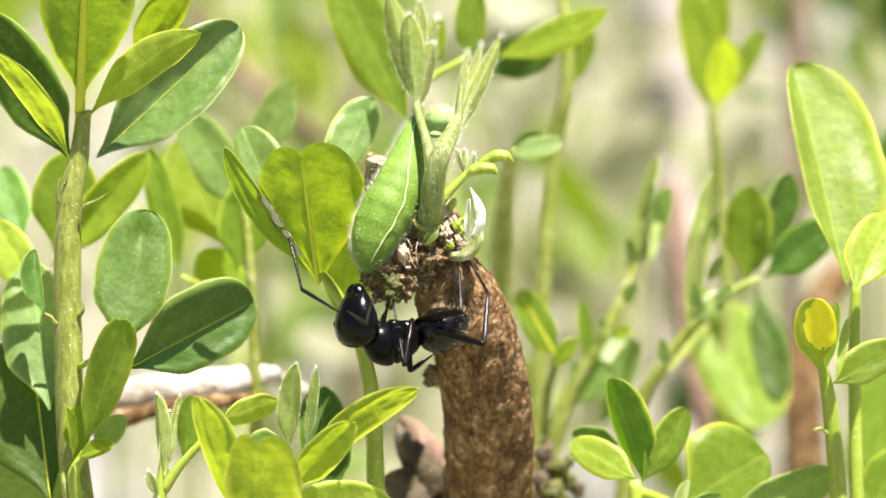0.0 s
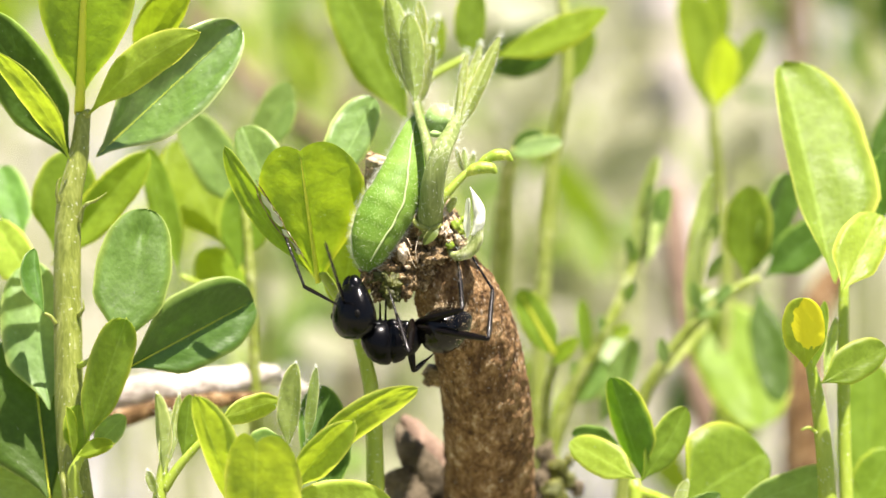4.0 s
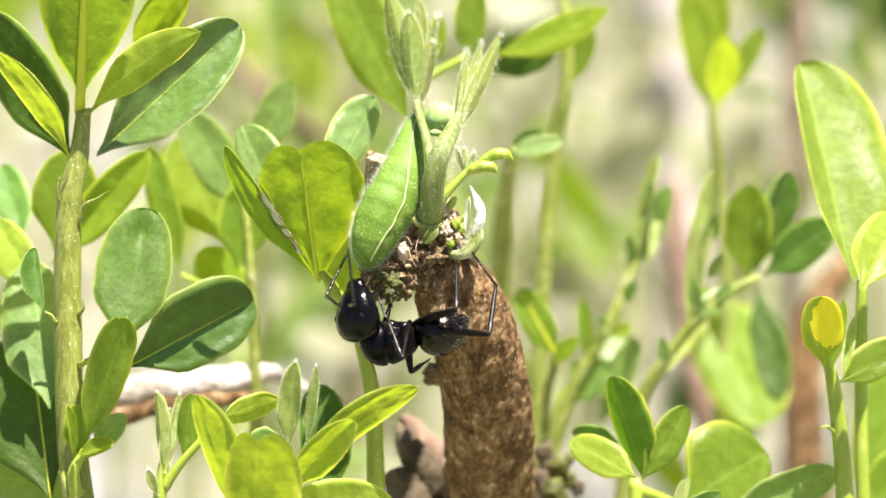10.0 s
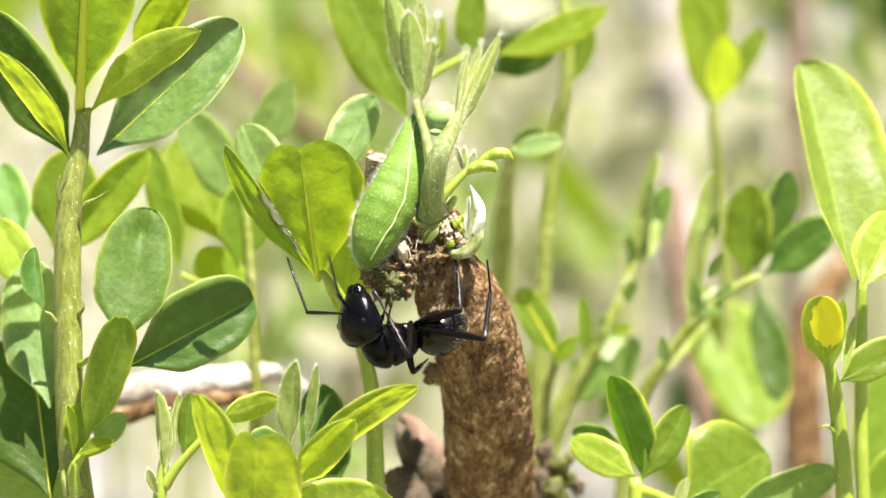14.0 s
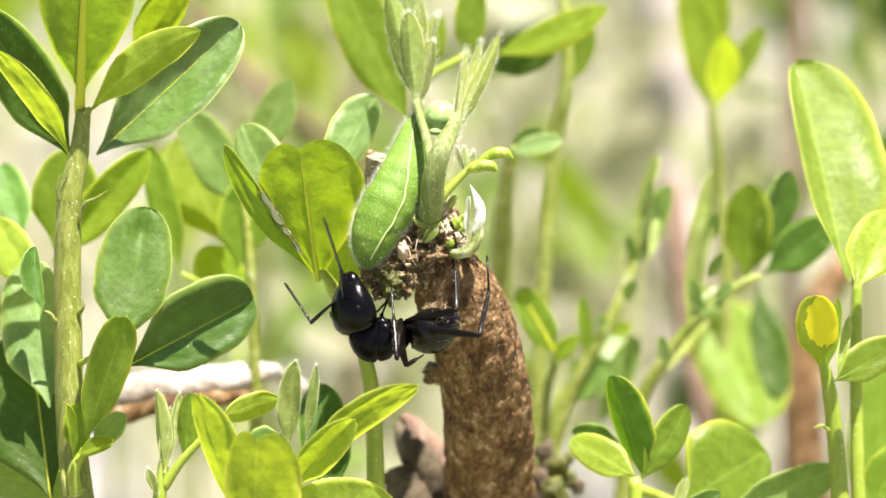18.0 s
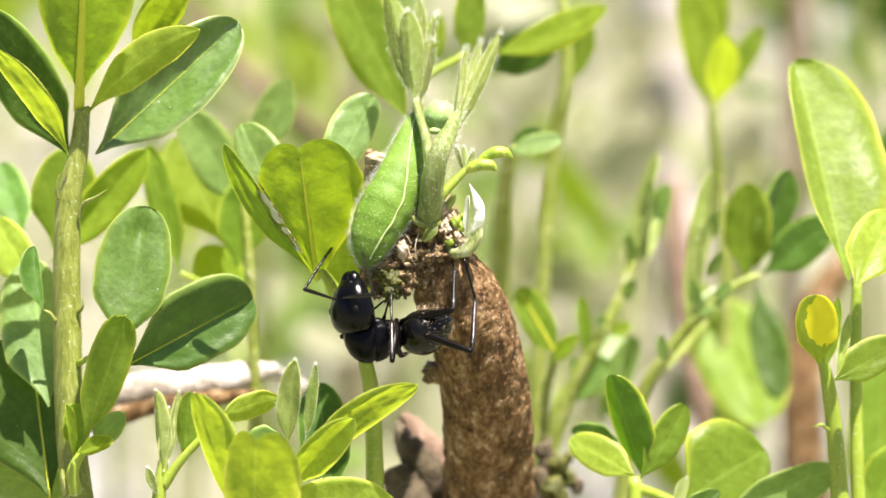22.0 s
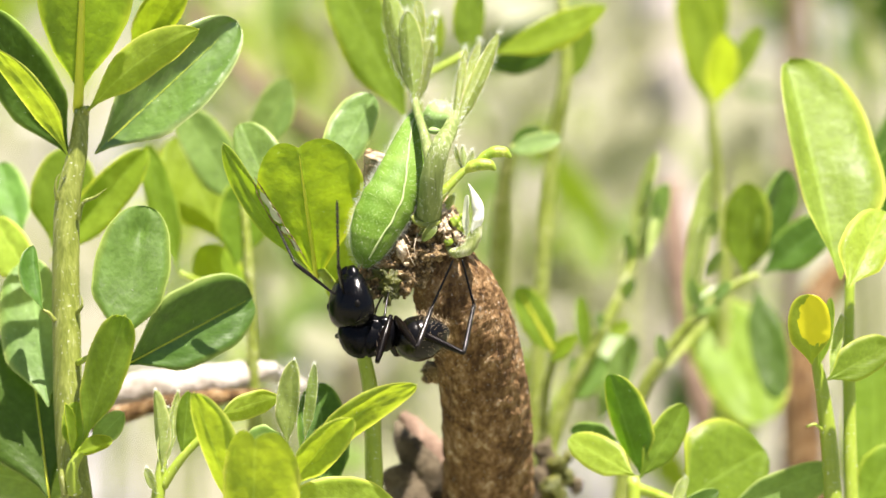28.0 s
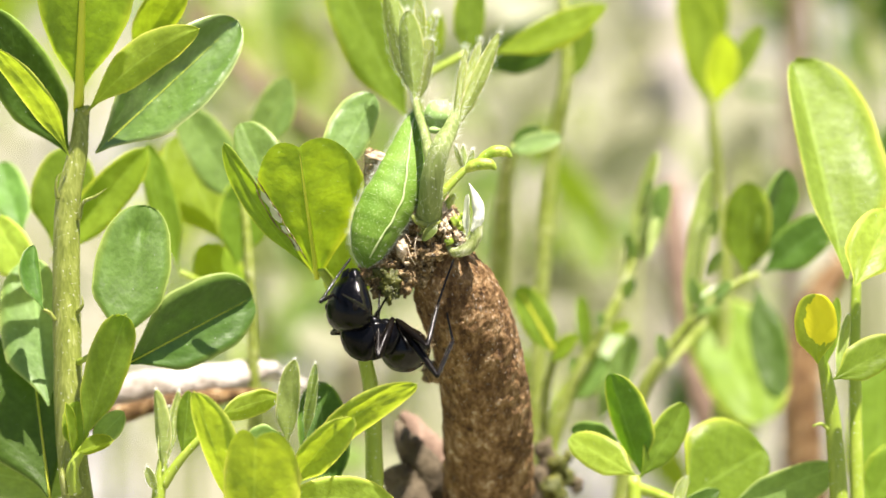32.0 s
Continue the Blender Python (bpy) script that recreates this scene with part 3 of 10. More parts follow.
    for k, (p, s, sx) in enumerate(((V(-4.02, -3.21, 159.59), 0.8, (1.2, .8, .8)), (V(-4.52, -3.37, 158.96), 0.6, (1, .8, 1)), (V(-3.01, -3.48, 158.92), 0.55, (1.3, .8, .7)), (V(-3.88, -3.38, 158.07), 0.6, (1, .8, 1.1)), (V(-2.44, -3.48, 158.10), 0.5, (.9, .8, 1.2)))):
        under(part("rotten_lump", lump_bm(p, s, k + 90, sx, 0.75, None, 4), DEBRIS), stump)
    for k, (p, s, sx) in enumerate(((V(-4.03, -2.86, 158.45), 0.5, (1.3, 1, 0.7)), (V(-3.67, -3, 158.71), 0.5, (1.2, 1, .8)), (V(-2.52, -3.03, 158.2), 0.5, (.8, 1, 1)), (V(-4.39, -2.49, 159.1), 0.45, (1, 1, 1)), (V(-2.16, -2.84, 158.52), 0.6, (1, 1, .8)))):
        under(part("rotten_lump", lump_bm(p, s, k + 80, sx, 0.6, None, 4), DEBRIS), stump)
    for a, b, c in ((V(-1.51, -2.92, 161.5), V(-1.72, -3.53, 160.73), V(-1.58, -3.65, 159.84)), (V(-2.22, -3.29, 160.86), V(-1.93, -3.8, 160.06), V(-1.65, -3.62, 159.54)), (V(-2.84, -2.27, 161.64), V(-2.22, -3.16, 161.38), V(-1.93, -3.39, 160.88))):
        under(part("fibre", tube_bm([a, b, c], (0.03, 0.028, 0.012), 5, 4), STRAW), stump)
    for k, (p, s) in enumerate(((V(0, -2.2, 162.73), 0.34), (V(0.14, -2.62, 161.87), 0.38), (V(0.36, -1.68, 163.2), 0.32), (V(0.57, -2.27, 162.45), 0.30), (V(0.43, -2.7, 161.15), 0.26), (V(1.01, -2.67, 161.29), 0.24), (V(1.29, -2.87, 160.9), 0.2))):
        under(part("wood_chip", lump_bm(p, s, k + 60, (0.8, 1, 1.2), 0.9, None, 4), CREAM, None, "pale crumbling wood"), stump)
    for k, (p, s) in enumerate(((V(0.86, -2.44, 162.2), 0.36), (V(1.22, -2.53, 161.85), 0.30), (V(0.43, -2.85, 160.97), 0.30), (V(1.37, -2.18, 162.43), 0.22))):
        under(part("dormant_bud", lump_bm(p, s, k + 70, (1, 1, 1), 0.35, None, 3), LEAF_ROLL, None, "yellow-green dormant bud"), stump)
    axis = smooth_path([V(3.11, 5.48, 141.14), V(3.08, 3.87, 145.01), V(2.90, 2.20, 148.63), V(2.43, 0.99, 152.06), V(1.68, 0.17, 154.95), V(0.69, -0.31, 157.16)], 10)
    bm = bmesh.new()
    for k in range(360):
        p = axis[rnd.randrange(len(axis))]
        a = rnd.gauss(-0.5, 0.75)
        w = Vector((math.cos(a), math.sin(a), 0.12))
        p = p + w * 2.74 * MM
        lump_bm(p, rnd.uniform(0.04, 0.13), k, (rnd.uniform(0.5, 1), rnd.uniform(0.5, 1), rnd.uniform(0.8, 2.4)), 0.7, bm, 1)
    tagged(under(part("flake_litter", bm, FLAKE, None, "pale loose bark flakes", smooth=False), stump), kind="stuff")
    under(part("knot", lump_bm(V(-0.44, 1.28, 151.14), 0.75, 51, (1.2, 1, 0.9), 0.5, None, 3), DEBRIS, None, "dark knot on the bark"), stump)


build_stub()

# new shoot that grows from the stub
shoot = thing("young_shoot", V(-1.05, -0.91, 161.31), "fresh downy green shoot with folded leaflets growing from the stub", "shoot")
st(shoot, [V(-0.97, -1.71, 161.39), V(-0.75, -2.59, 163.27), V(-0.57, -3.03, 165.21), V(-0.07, -2.79, 166.98), V(0.57, -1.09, 167.89), V(1.37, 1.28, 169.05)], (0.9, 0.78, 0.72, 0.62, 0.48, 0.32), STEM_SHOOT, sides=24, ridges=0.05, rough=0.05)
st(shoot, [V(-0.50, -3.01, 164.47), V(-0.78, -2.83, 166.44), V(-1.14, -1.28, 167.75), V(-1.59, 0.72, 168.79), V(-1.71, 2.25, 169.58)], (0.4, 0.36, 0.3, 0.26, 0.2), STEM_SHOOT, "branchlet")
DN, SH = LEAF_DOWNY, LEAF_SHOOT
lf(shoot, V(-1.67, 1.72, 169.14), V(-3.50, 5.11, 175.56), 2.11, Vector((-0.1, -0.89, 0.43)), -38, 0.0, SH, blunt=0.45)
lf(shoot, V(-1.74, 1.21, 169.07), V(-2.26, 4.02, 174.50), 2.25, Vector((-0.1, -0.94, 0.34)), -40, 0.02, SH, blunt=0.42)
lf(shoot, V(-1.67, 2.86, 169.65), V(-1.54, 5.63, 175.18), 1.24, Vector((0.53, -0.82, 0.21)), 40, 0.0, SH)
lf(shoot, V(-1.52, 1.21, 169.07), V(-0.65, 3.78, 172.70), 2.11, Vector((0.4, -0.86, 0.32)), -42, 0.0, SH, blunt=0.42)
lf(shoot, V(-1.17, 3.91, 170.73), V(-0.37, 4.75, 174.15), 0.65, Vector((0.41, -0.89, 0.22)), 40, 0.0, SH)
lf(shoot, V(0.79, -1.50, 167.61), V(3.73, 4.47, 173.00), 1.24, Vector((0.21, -0.83, 0.52)), -35, 0.0, SH)
lf(shoot, V(0.86, -0.97, 167.68), V(2.49, 4.94, 172.40), 0.95, Vector((0.1, -0.84, 0.53)), -35, 0.0, SH)
lf(shoot, V(0.57, -1.86, 167.50), V(1.54, 4.04, 172.12), 0.73, Vector((-0.2, -0.95, 0.24)), -40, 0.0, SH)
st(shoot, [V(-0.57, -2.70, 163.22), V(0.21, -2.66, 164.20), V(1.11, -2.23, 165.10), V(1.58, -2.02, 165.53)], (0.42, 0.3, 0.26, 0.2), STEM_BRIGHT, "branchlet")
st(shoot, [V(1.36, -2.09, 165.25), V(1.86, -2.10, 165.62), V(2.51, -2.16, 165.81), V(3.08, -2.17, 165.75), V(3.44, -2.24, 165.47)], (0.12, 0.36, 0.42, 0.36, 0.10), LEAF_ROLL, "rolled_leaflet", rough=0.08)
st(shoot, [V(2.08, -1.67, 165.70), V(2.73, -1.55, 166.19), V(3.37, -1.48, 166.47), V(4.02, -1.49, 166.44), V(4.45, -1.57, 166.09)], (0.12, 0.32, 0.40, 0.34, 0.08), LEAF_ROLL, "rolled_leaflet", rough=0.08)
lf(shoot, V(1.40, -1.97, 165.33), V(0.86, -1.59, 166.86), 0.58, Vector((-0.37, -0.9, 0.22)), 50, 0, DN)
lf(shoot, V(1.50, -2.15, 165.45), V(1.36, -1.78, 166.90), 0.55, Vector((0.2, -0.95, 0.24)), -40, 0, DN)
lf(shoot, V(1.61, -1.95, 165.40), V(1.94, -1.64, 166.65), 0.55, Vector((0.45, -0.87, 0.22)), 40, 0, DN)
st(shoot, [V(0.29, -2.53, 160.59), V(0.79, -3.02, 160.27), V(1.58, -3.17, 160.53), V(2.15, -2.97, 161.30), V(2.30, -2.69, 162.04)], (0.10, 0.30, 0.42, 0.44, 0.36), SCALE_PALE, "bract", rough=0.2, grain=700, sides=16, steps=8)
st(shoot, [V(1.94, -3.00, 161.60), V(2.29, -2.81, 162.36), V(2.22, -2.60, 163.42), V(1.72, -2.35, 164.61)], (0.16, 0.40, 0.34, 0.02), BRACT_TIP, "bract", rough=0.16, grain=900, sides=14, steps=8)
lf(shoot, V(1.58, -3.12, 161.11), V(1.79, -2.43, 163.89), 0.8, Vector((-0.77, -0.56, 0.3)), 30, 0.06, BRACT_AND_GLINT, name="bract", label="white papery bract tip")
st(shoot, [V(-1.94, -2.53, 162.66), V(-1.58, -2.94, 162.25), V(-0.86, -3.00, 162.04), V(-0.29, -2.77, 162.13), V(0.00, -2.08, 162.41)], (0.14, 0.19, 0.22, 0.22, 0.14), STEM, "stipule", rough=0.12, grain=900, sides=12)
under(part("stipule_end", lump_bm(V(-1.94, -2.62, 162.72), 0.17, 5, (1, 1, 1), 0.5, None, 2), DEBRIS, None, "brown withered tip"), shoot)
lf(shoot, V(-0.22, -2.73, 162.27), V(-1.22, -3.34, 161.09), 0.8, Vector((0.41, -0.69, 0.59)), 30, 0.0, SCALE_LEAF, bow=0.12, name="stipule")
lf(shoot, V(-0.50, -2.49, 162.43), V(-0.72, -2.43, 163.89), 0.65, Vector((0.31, -0.85, 0.42)), -34, 0.0, DN, bow=0.08, name="stipule")
lf(shoot, V(0.00, -2.04, 162.55), V(0.79, -2.33, 163.87), 0.65, Vector((0.1, -0.84, 0.53)), -34, 0.0, DN, bow=0.1, name="stipule")


def shoot_down():
    rnd = random.Random(2)
    spots = []
    for k in range(260):
        s = rnd.random()
        p = V(-0.86, -2.58, 162.9).lerp(V(1.11, -1.41, 169.24), s)
        a = rnd.uniform(0, 2 * math.pi)
        w = Vector((math.cos(a), math.sin(a), 0.5 * rnd.random()))
        spots.append((p + w * (0.75 - 0.4 * s) * MM, w))
    for k in range(160):
        s = rnd.random()
        p = V(0.86, -3.2, 160.39).lerp(V(2.36, -2.87, 162.53), s) + Vector((rnd.gauss(0, 0.25), -0.25, rnd.gauss(0, 0.25))) * MM
        spots.append((p, Vector((rnd.gauss(0.2, 0.5), -0.8, rnd.uniform(0, 0.9)))))
    for k in range(200):
        s = rnd.random()
        p = V(-0.86, -2.81, 162.77).lerp(V(0, -3.21, 167.37), s) + Vector((rnd.gauss(0, 0.35), -0.35, 0)) * MM
        spots.append((p, Vector((rnd.gauss(0.1, 0.5), -0.5, 1.0))))
    tagged(under(part("down", hairs_bm(spots, 0.40, 0.008), HAIR_WHITE, None, "fine white hairs"), shoot), kind="stuff")


shoot_down()


# ---- caterpillar ----
def build_caterpillar():
    cat = thing("caterpillar", V(-3.4, -0.92, 162.5), "plump green caterpillar with a cream side line on the shoot", "caterpillar")
    spine = smooth_path([V(-4.87, -3.76, 159.43), V(-4.73, -3.59, 160.13), V(-4.48, -3.25, 161.08), V(-4.09, -2.80, 162.07), V(-3.52, -2.24, 163.05), V(-2.91, -1.49, 163.98), V(-2.49, -0.75, 164.91), V(-2.17, 0.10, 165.83), V(-1.88, 0.95, 166.75), V(-1.64, 1.76, 167.51), V(-1.38, 2.32, 168.09)], 9)
    girth = (0.21, 0.97, 1.40, 1.65, 1.76, 1.69, 1.51, 1.30, 1.05, 0.80, 0.51)
    lean = (0.0, 0.25, 0.38, 0.48, 0.42, 0.22, 0.08, -0.04, -0.16, -0.3, -0.3)
    n = len(spine) - 1
    bm = bmesh.new()
    sides = 36
    rings = []
    spots = []
    line = []
    sharp = Vector((0, -0.97, 0.24))
    for i, p in enumerate(spine):
        s = i / n
        q = (spine[min(i + 1, n)] - spine[max(i - 1, 0)]).normalized()
        left = q.cross(sharp).normalized()
        front = left.cross(q).normalized()
        k = min(int(s * 10), 9)
        f = s * 10 - k
        r = (girth[k] + (girth[k + 1] - girth[k]) * f) * (1 - 0.02 * abs(math.cos(math.pi * s * 11)) ** 5 + 0.03 * noise.noise(p * 700))
        bend = lean[k] + (lean[k + 1] - lean[k]) * f
        ring = []
        for j in range(sides):
            a = 2 * math.pi * j / sides
            c, e = math.cos(a), math.sin(a)
            way = left * c + front * e
            k = 1.0 + 0.09 * math.exp(-((a - 2.55) / 0.35) ** 2) - 0.04 * math.exp(-((a - 1.35) / 0.25) ** 2)
            rr = r * k * (1 + 0.018 * noise.noise((p + way * r * MM) * 1800))
            v = p + way * rr * MM
            ring.append(bm.verts.new(v))
            if random.random() < 0.22 or abs(e) < 0.42:
                spots.append((v, way + q * random.uniform(-0.4, 0.4)))
        rings.append(ring)
        a = math.acos(bend + 0.02 * math.sin(s * 62))
        line.append(p + (left * math.cos(a) + front * math.sin(a)) * r * 1.01 * MM)
    for a, b in zip(rings, rings[1:]):
        for j in range(sides):
            bm.faces.new((a[j], a[(j + 1) % sides], b[(j + 1) % sides], b[j]))
    bm.faces.new(rings[0][::-1])
    bm.faces.new(rings[-1])
    body = under(part("body", bm, GRUB), cat)
    pts = line[8:-4:5]
    under(part("side_line", tube_bm(pts, [0.04] + [0.058 + 0.016 * (k % 2) for k in range(len(pts) - 2)] + [0.04], 6, 4, 0.4, 2500), GRUB_LINE, None, "cream white line along the flank"), body)
    tagged(under(part("bristles", hairs_bm(spots, 0.40, 0.007), HAIR_WHITE, None, "short white bristles"), body), kind="stuff")
    fuzz = []
    for ring in body.data.vertices:
        for k in range(2):
            n = ring.normal + Vector((random.gauss(0, 0.3), random.gauss(0, 0.3), random.gauss(0, 0.3)))
            fuzz.append((ring.co + Vector((random.gauss(0, 0.05), random.gauss(0, 0.02), random.gauss(0, 0.05))) * MM, n))
    tagged(under(part("fuzz", hairs_bm(fuzz, 0.13, 0.006), HAIR_PALE, None, "velvety pale fuzz"), body), kind="stuff")
    head = under(part("front_segment", lump_bm(V(-0.11, 0.73, 168.32), 1.02, 3, (1, 1, 1.0), 0.04, None, 4), GRUB_FRONT, None, "rounded bright green front segment"), cat)
    spots = []
    for k in range(120):
        w = Vector((random.gauss(0, 1), random.gauss(-0.3, 1), random.gauss(0.2, 1))).normalized()
        spots.append((V(-0.11, 0.73, 168.32) + w * 1.01 * MM, w))
    tagged(under(part("bristles", hairs_bm(spots, 0.3, 0.009), HAIR_WHITE), head), kind="stuff")
    under(part("head", lump_bm(V(-0.43, -0.07, 167.56), 0.36, 9, (1.2, 1, 0.7), 0.1, None, 3), GRUB_FRONT, None, "tiny green head tucked under"), cat)
    return cat


caterpillar = build_caterpillar()

# ---- shrub stem with grown leaves ----
tall = thing("oval_leaf_shrub", V(-23.41, -4.92, -3), "upright green shrub stem with paired oval leaves", "shrub", "shrub stems")
st(tall, [V(-23.05, -7.55, -3), V(-23.05, -4.56, 141.69), V(-23.85, -2.98, 148.04), V(-24.07, -1.4, 154.39), V(-24.1, -0.08, 159.68), V(-23.99, 0.71, 162.86), V(-23.34, 1.5, 166.03), V(-23.15, 2.21, 168.45)], (1.3, 1.05, 0.95, 0.92, 0.86, 0.8, 0.62, 0.45), STEM, sides=18, ridges=0.05, rough=0.03)
DP = LEAF_DEEP
lf(tall, V(-22.28, 1.82, 165.67), V(-13.21, 4.95, 173.67), (2.89, 3.25), Vector((0.06, -0.95, 0.30)), (36, 36), 0.0, LEAF_GLARE, rib=0.15, blunt=0.5, bias=1.05)
lf(tall, V(-22.59, 1.21, 168.62), V(-15.34, -0.89, 174.24), (1.48, 1.17), Vector((-0.30, -0.95, 0.03)), (-14, -10), 0.0, LEAF_FRESH, sway=0.06, blunt=0.66, bias=1.0)
lf(tall, V(-23.41, 2.47, 168.29), V(-22.42, -0.70, 180.36), (3.07, 3.34), Vector((-0.04, -0.97, -0.25)), (24, 8), 0.0, LEAF, rib=2.2, bias=2.0, blunt=0.62)
lf(tall, V(-20.55, 6.63, 170.51), V(-16.28, 3.64, 177.11), (1.40, 1.26), Vector((-0.32, -0.92, -0.21)), (20, 10), 0.0, LEAF_BRIGHT)
lf(tall, V(-23.96, 2.43, 165.24), V(-29.42, 1.00, 175.20), (1.99, 2.26), Vector((0.17, -0.98, -0.05)), (10, 16), 0.0, DP, blunt=0.48)
lf(tall, V(-23.88, 0.30, 165.79), V(-28.31, -2.44, 173.38), (0.91, 1.09), Vector((0.27, -0.95, -0.18)), (-20, 35), 0.0, LEAF_FRESH, sway=-0.05, blunt=0.62)
lf(tall, V(-20.17, -7.43, 155.48), V(-18.72, -2.42, 163.16), (2.59, 2.21), Vector((0.05, -0.84, 0.54)), (8, -4), 0.0, LEAF_OVAL, blunt=0.42, bias=1.05, dents=((0.46, 0.84, 0.10, 0.45), (0.42, 0.5, 0.2, 0.12), (0.62, 0.62, 0.2, 0.1)))
lf(tall, V(-20.11, -2.93, 152.87), V(-12.31, 1.59, 156.09), (3.75, 2.40), Vector((0.30, -0.95, 0.08)), (30, 22), 0.0, LEAF_WAXY, rib=0.3, blunt=0.40, bias=1.1)
lf(tall, V(-22.64, -7.00, 148.95), V(-19.78, -7.49, 157.32), (1.50, 1.38), Vector((-0.09, -1.00, -0.02)), (-6, 22), 0.0, LEAF, blunt=0.4, bias=1.5, wave=0.03)
lf(tall, V(-25.34, -2.14, 149.85), V(-26.96, 4.03, 158.05), (2.58, 1.86), Vector((-0.07, -0.80, 0.59)), (4, 10), 0.0, LEAF_PALE, blunt=0.45)
lf(tall, V(-25.45, -2.57, 156.37), V(-26.18, -0.60, 160.12), (1.23, 0.43), Vector((-0.04, -0.89, 0.46)), (40, -40), 0.0, LEAF_WAXY, sway=0.05)
lf(tall, V(-28.35, 11.65, 157.58), V(-30.17, 15.81, 161.85), (1.23, 1.24), Vector((-0.16, -0.74, 0.65)), (20, 6), 0.0, LEAF_OVAL, blunt=0.45)
lf(tall, V(-26.72, 4.13, 156.38), V(-29.97, 9.04, 159.51), (1.66, 1.31), Vector((-0.37, -0.66, 0.66)), (6, 14), 0.0, LEAF_FRESH, blunt=0.46)
lf(tall, V(-25.32, -3.10, 143.93), V(-27.06, 2.45, 153.76), (4.36, 1.85), Vector((-0.04, -0.87, 0.49)), (6, 6), 0.0, DP, rib=0.5, blunt=0.45)
lf(tall, V(-23.71, -1, 143.59), V(-30.1, 0.31, 144.72), 4, Vector((0, -0.52, 0.86)), 8, 0.0, LEAF_PALE)
lf(tall, V(-26.13, 8.47, 156.76), V(-19.71, 10.28, 164.01), 3.13, Vector((0.39, -0.78, 0.49)), 25, 0.0, LEAF_BRIGHT)
lf(tall, V(-26.13, 9.67, 157.43), V(-24.8, 11.29, 163.95), 4.36, Vector((0.1, -0.9, 0.43)), 12, 0.0, LEAF)
st(tall, [V(-23.21, 2.05, 167.44), V(-23.06, 2.13, 168.17), V(-22.71, 1.63, 168.65)], (0.5, 0.42, 0.2), STEM, "branchlet", rough=0.06)
st(tall, [V(-23.44, -5.29, 144.98), V(-23.57, -5.42, 146.53), V(-22.83, -5.26, 147.99)], (0.5, 0.4, 0.25), STEM_BRIGHT, "branchlet")
lf(tall, V(-23.57, -5.18, 147.51), V(-23.94, -4.97, 150.83), 1.24, Vector((0.8, -0.58, 0.15)), 40, 0.0, LEAF_BRIGHT)
lf(tall, V(-23.43, -4.78, 147.46), V(-23.3, -4.16, 150.74), 1.89, Vector((0.2, -0.92, 0.33)), 14, 0.0, LEAF)
lf(tall, V(-23.29, -5.71, 147.83), V(-20.92, -6.29, 148.83), 1.53, Vector((0.1, -0.63, 0.77)), 25, -0.05, LEAF_BRIGHT)
lf(tall, V(-22.68, -3.16, 147.34), V(-20.39, -3, 149.64), 1.82, Vector((-0.1, -0.78, 0.61)), 12, 0.0, LEAF_PALE)
st(tall, [V(-23.35, -2.42, 152.79), V(-21.72, -4.05, 154.08), V(-19.99, -5.45, 155.51)], (0.2, 0.16, 0.14), STEM_BRIGHT, "petiole")
st(tall, [V(-23.82, -1.81, 151.11), V(-22.66, -0.49, 151.41), V(-21.56, 0.97, 152.33)], (0.2, 0.16, 0.14), STEM_BRIGHT, "petiole")
st(tall, [V(-23.28, -0.18, 161.76), V(-22.95, -0.31, 162.88), V(-22.11, -0.61, 163.35), V(-21.45, -0.59, 163.83)], (0.16, 0.13, 0.09, 0.02), STEM, "stipule")
st(tall, [V(-24.66, 0.13, 162.99), V(-24.73, 0.01, 163.77), V(-24.58, 0.09, 164.49), V(-24.4, 0.14, 164.7)], (0.14, 0.10, 0.07, 0.02), STEM, "stipule")
st(tall, [V(-24.81, -1.66, 155.4), V(-25.22, -1.72, 155.98), V(-25.58, -1.78, 156.15)], (0.14, 0.12, 0.1), STEM, "stipule")
st(tall, [V(-23.35, -1.63, 155.96), V(-23.03, -1.81, 156.46), V(-23.08, -1.56, 157.07)], (0.16, 0.10, 0.02), STEM, "stipule")
st(tall, [V(-23.98, -5.29, 144.98), V(-24.24, -5.32, 146.12), V(-24.09, -5.01, 147.35)], (0.3, 0.2, 0.03), STEM, "stipule")

# ---- sprig with the notched leaf ----
sprig = thing("leaf_sprig", V(-4.36, -3.02, -3), "slender green sprig with notched bright leaflets", "shrub", "shrub stems")
st(sprig, [V(-4.57, -4.74, -3), V(-4.49, -1.71, 140.73), V(-4.41, -0.77, 146.6), V(-4.84, 0, 151.72), V(-5.82, 0.31, 155.06), V(-6.93, 0.1, 157.08), V(-7.85, -0.36, 158.55)], (0.7, 0.62, 0.56, 0.5, 0.42, 0.36, 0.28), STEM_BRIGHT, rough=0.08, grain=500)
lf(sprig, V(-8.05, -0.15, 157.79), V(-9.03, -2.70, 166.97), (3.06, 3.84), Vector((0.06, -0.96, -0.26)), (8, 6), 0.0, LEAF_BRIGHT, rib=1.1, lobed=True, notch=0.07, nl=28, na=24, label="notched bright green leaflet lit from behind")
lf(sprig, V(-8.40, -1.28, 158.65), V(-13.74, -2.64, 167.25), (0.84, 0.83), Vector((0.18, -0.98, -0.04)), (-20, 30), 0.0, LEAF, sway=0.05, bias=1.3, label="leaflet with a pale mined track")
lf(sprig, V(-9.67, 1.81, 159.44), V(-13.19, 6.19, 166.67), (1.35, 1.99), Vector((-0.11, -0.87, 0.48)), (10, 16), 0.0, LEAF_PALE, blunt=0.45, bias=1.3)
lf(sprig, V(-7.20, 3.34, 163.53), V(-4.44, 6.64, 168.47), (1.90, 1.13), Vector((0.13, -0.86, 0.50)), (14, -12), 0.0, LEAF_GLOSS, blunt=0.45, wave=0.02, bias=1.15)
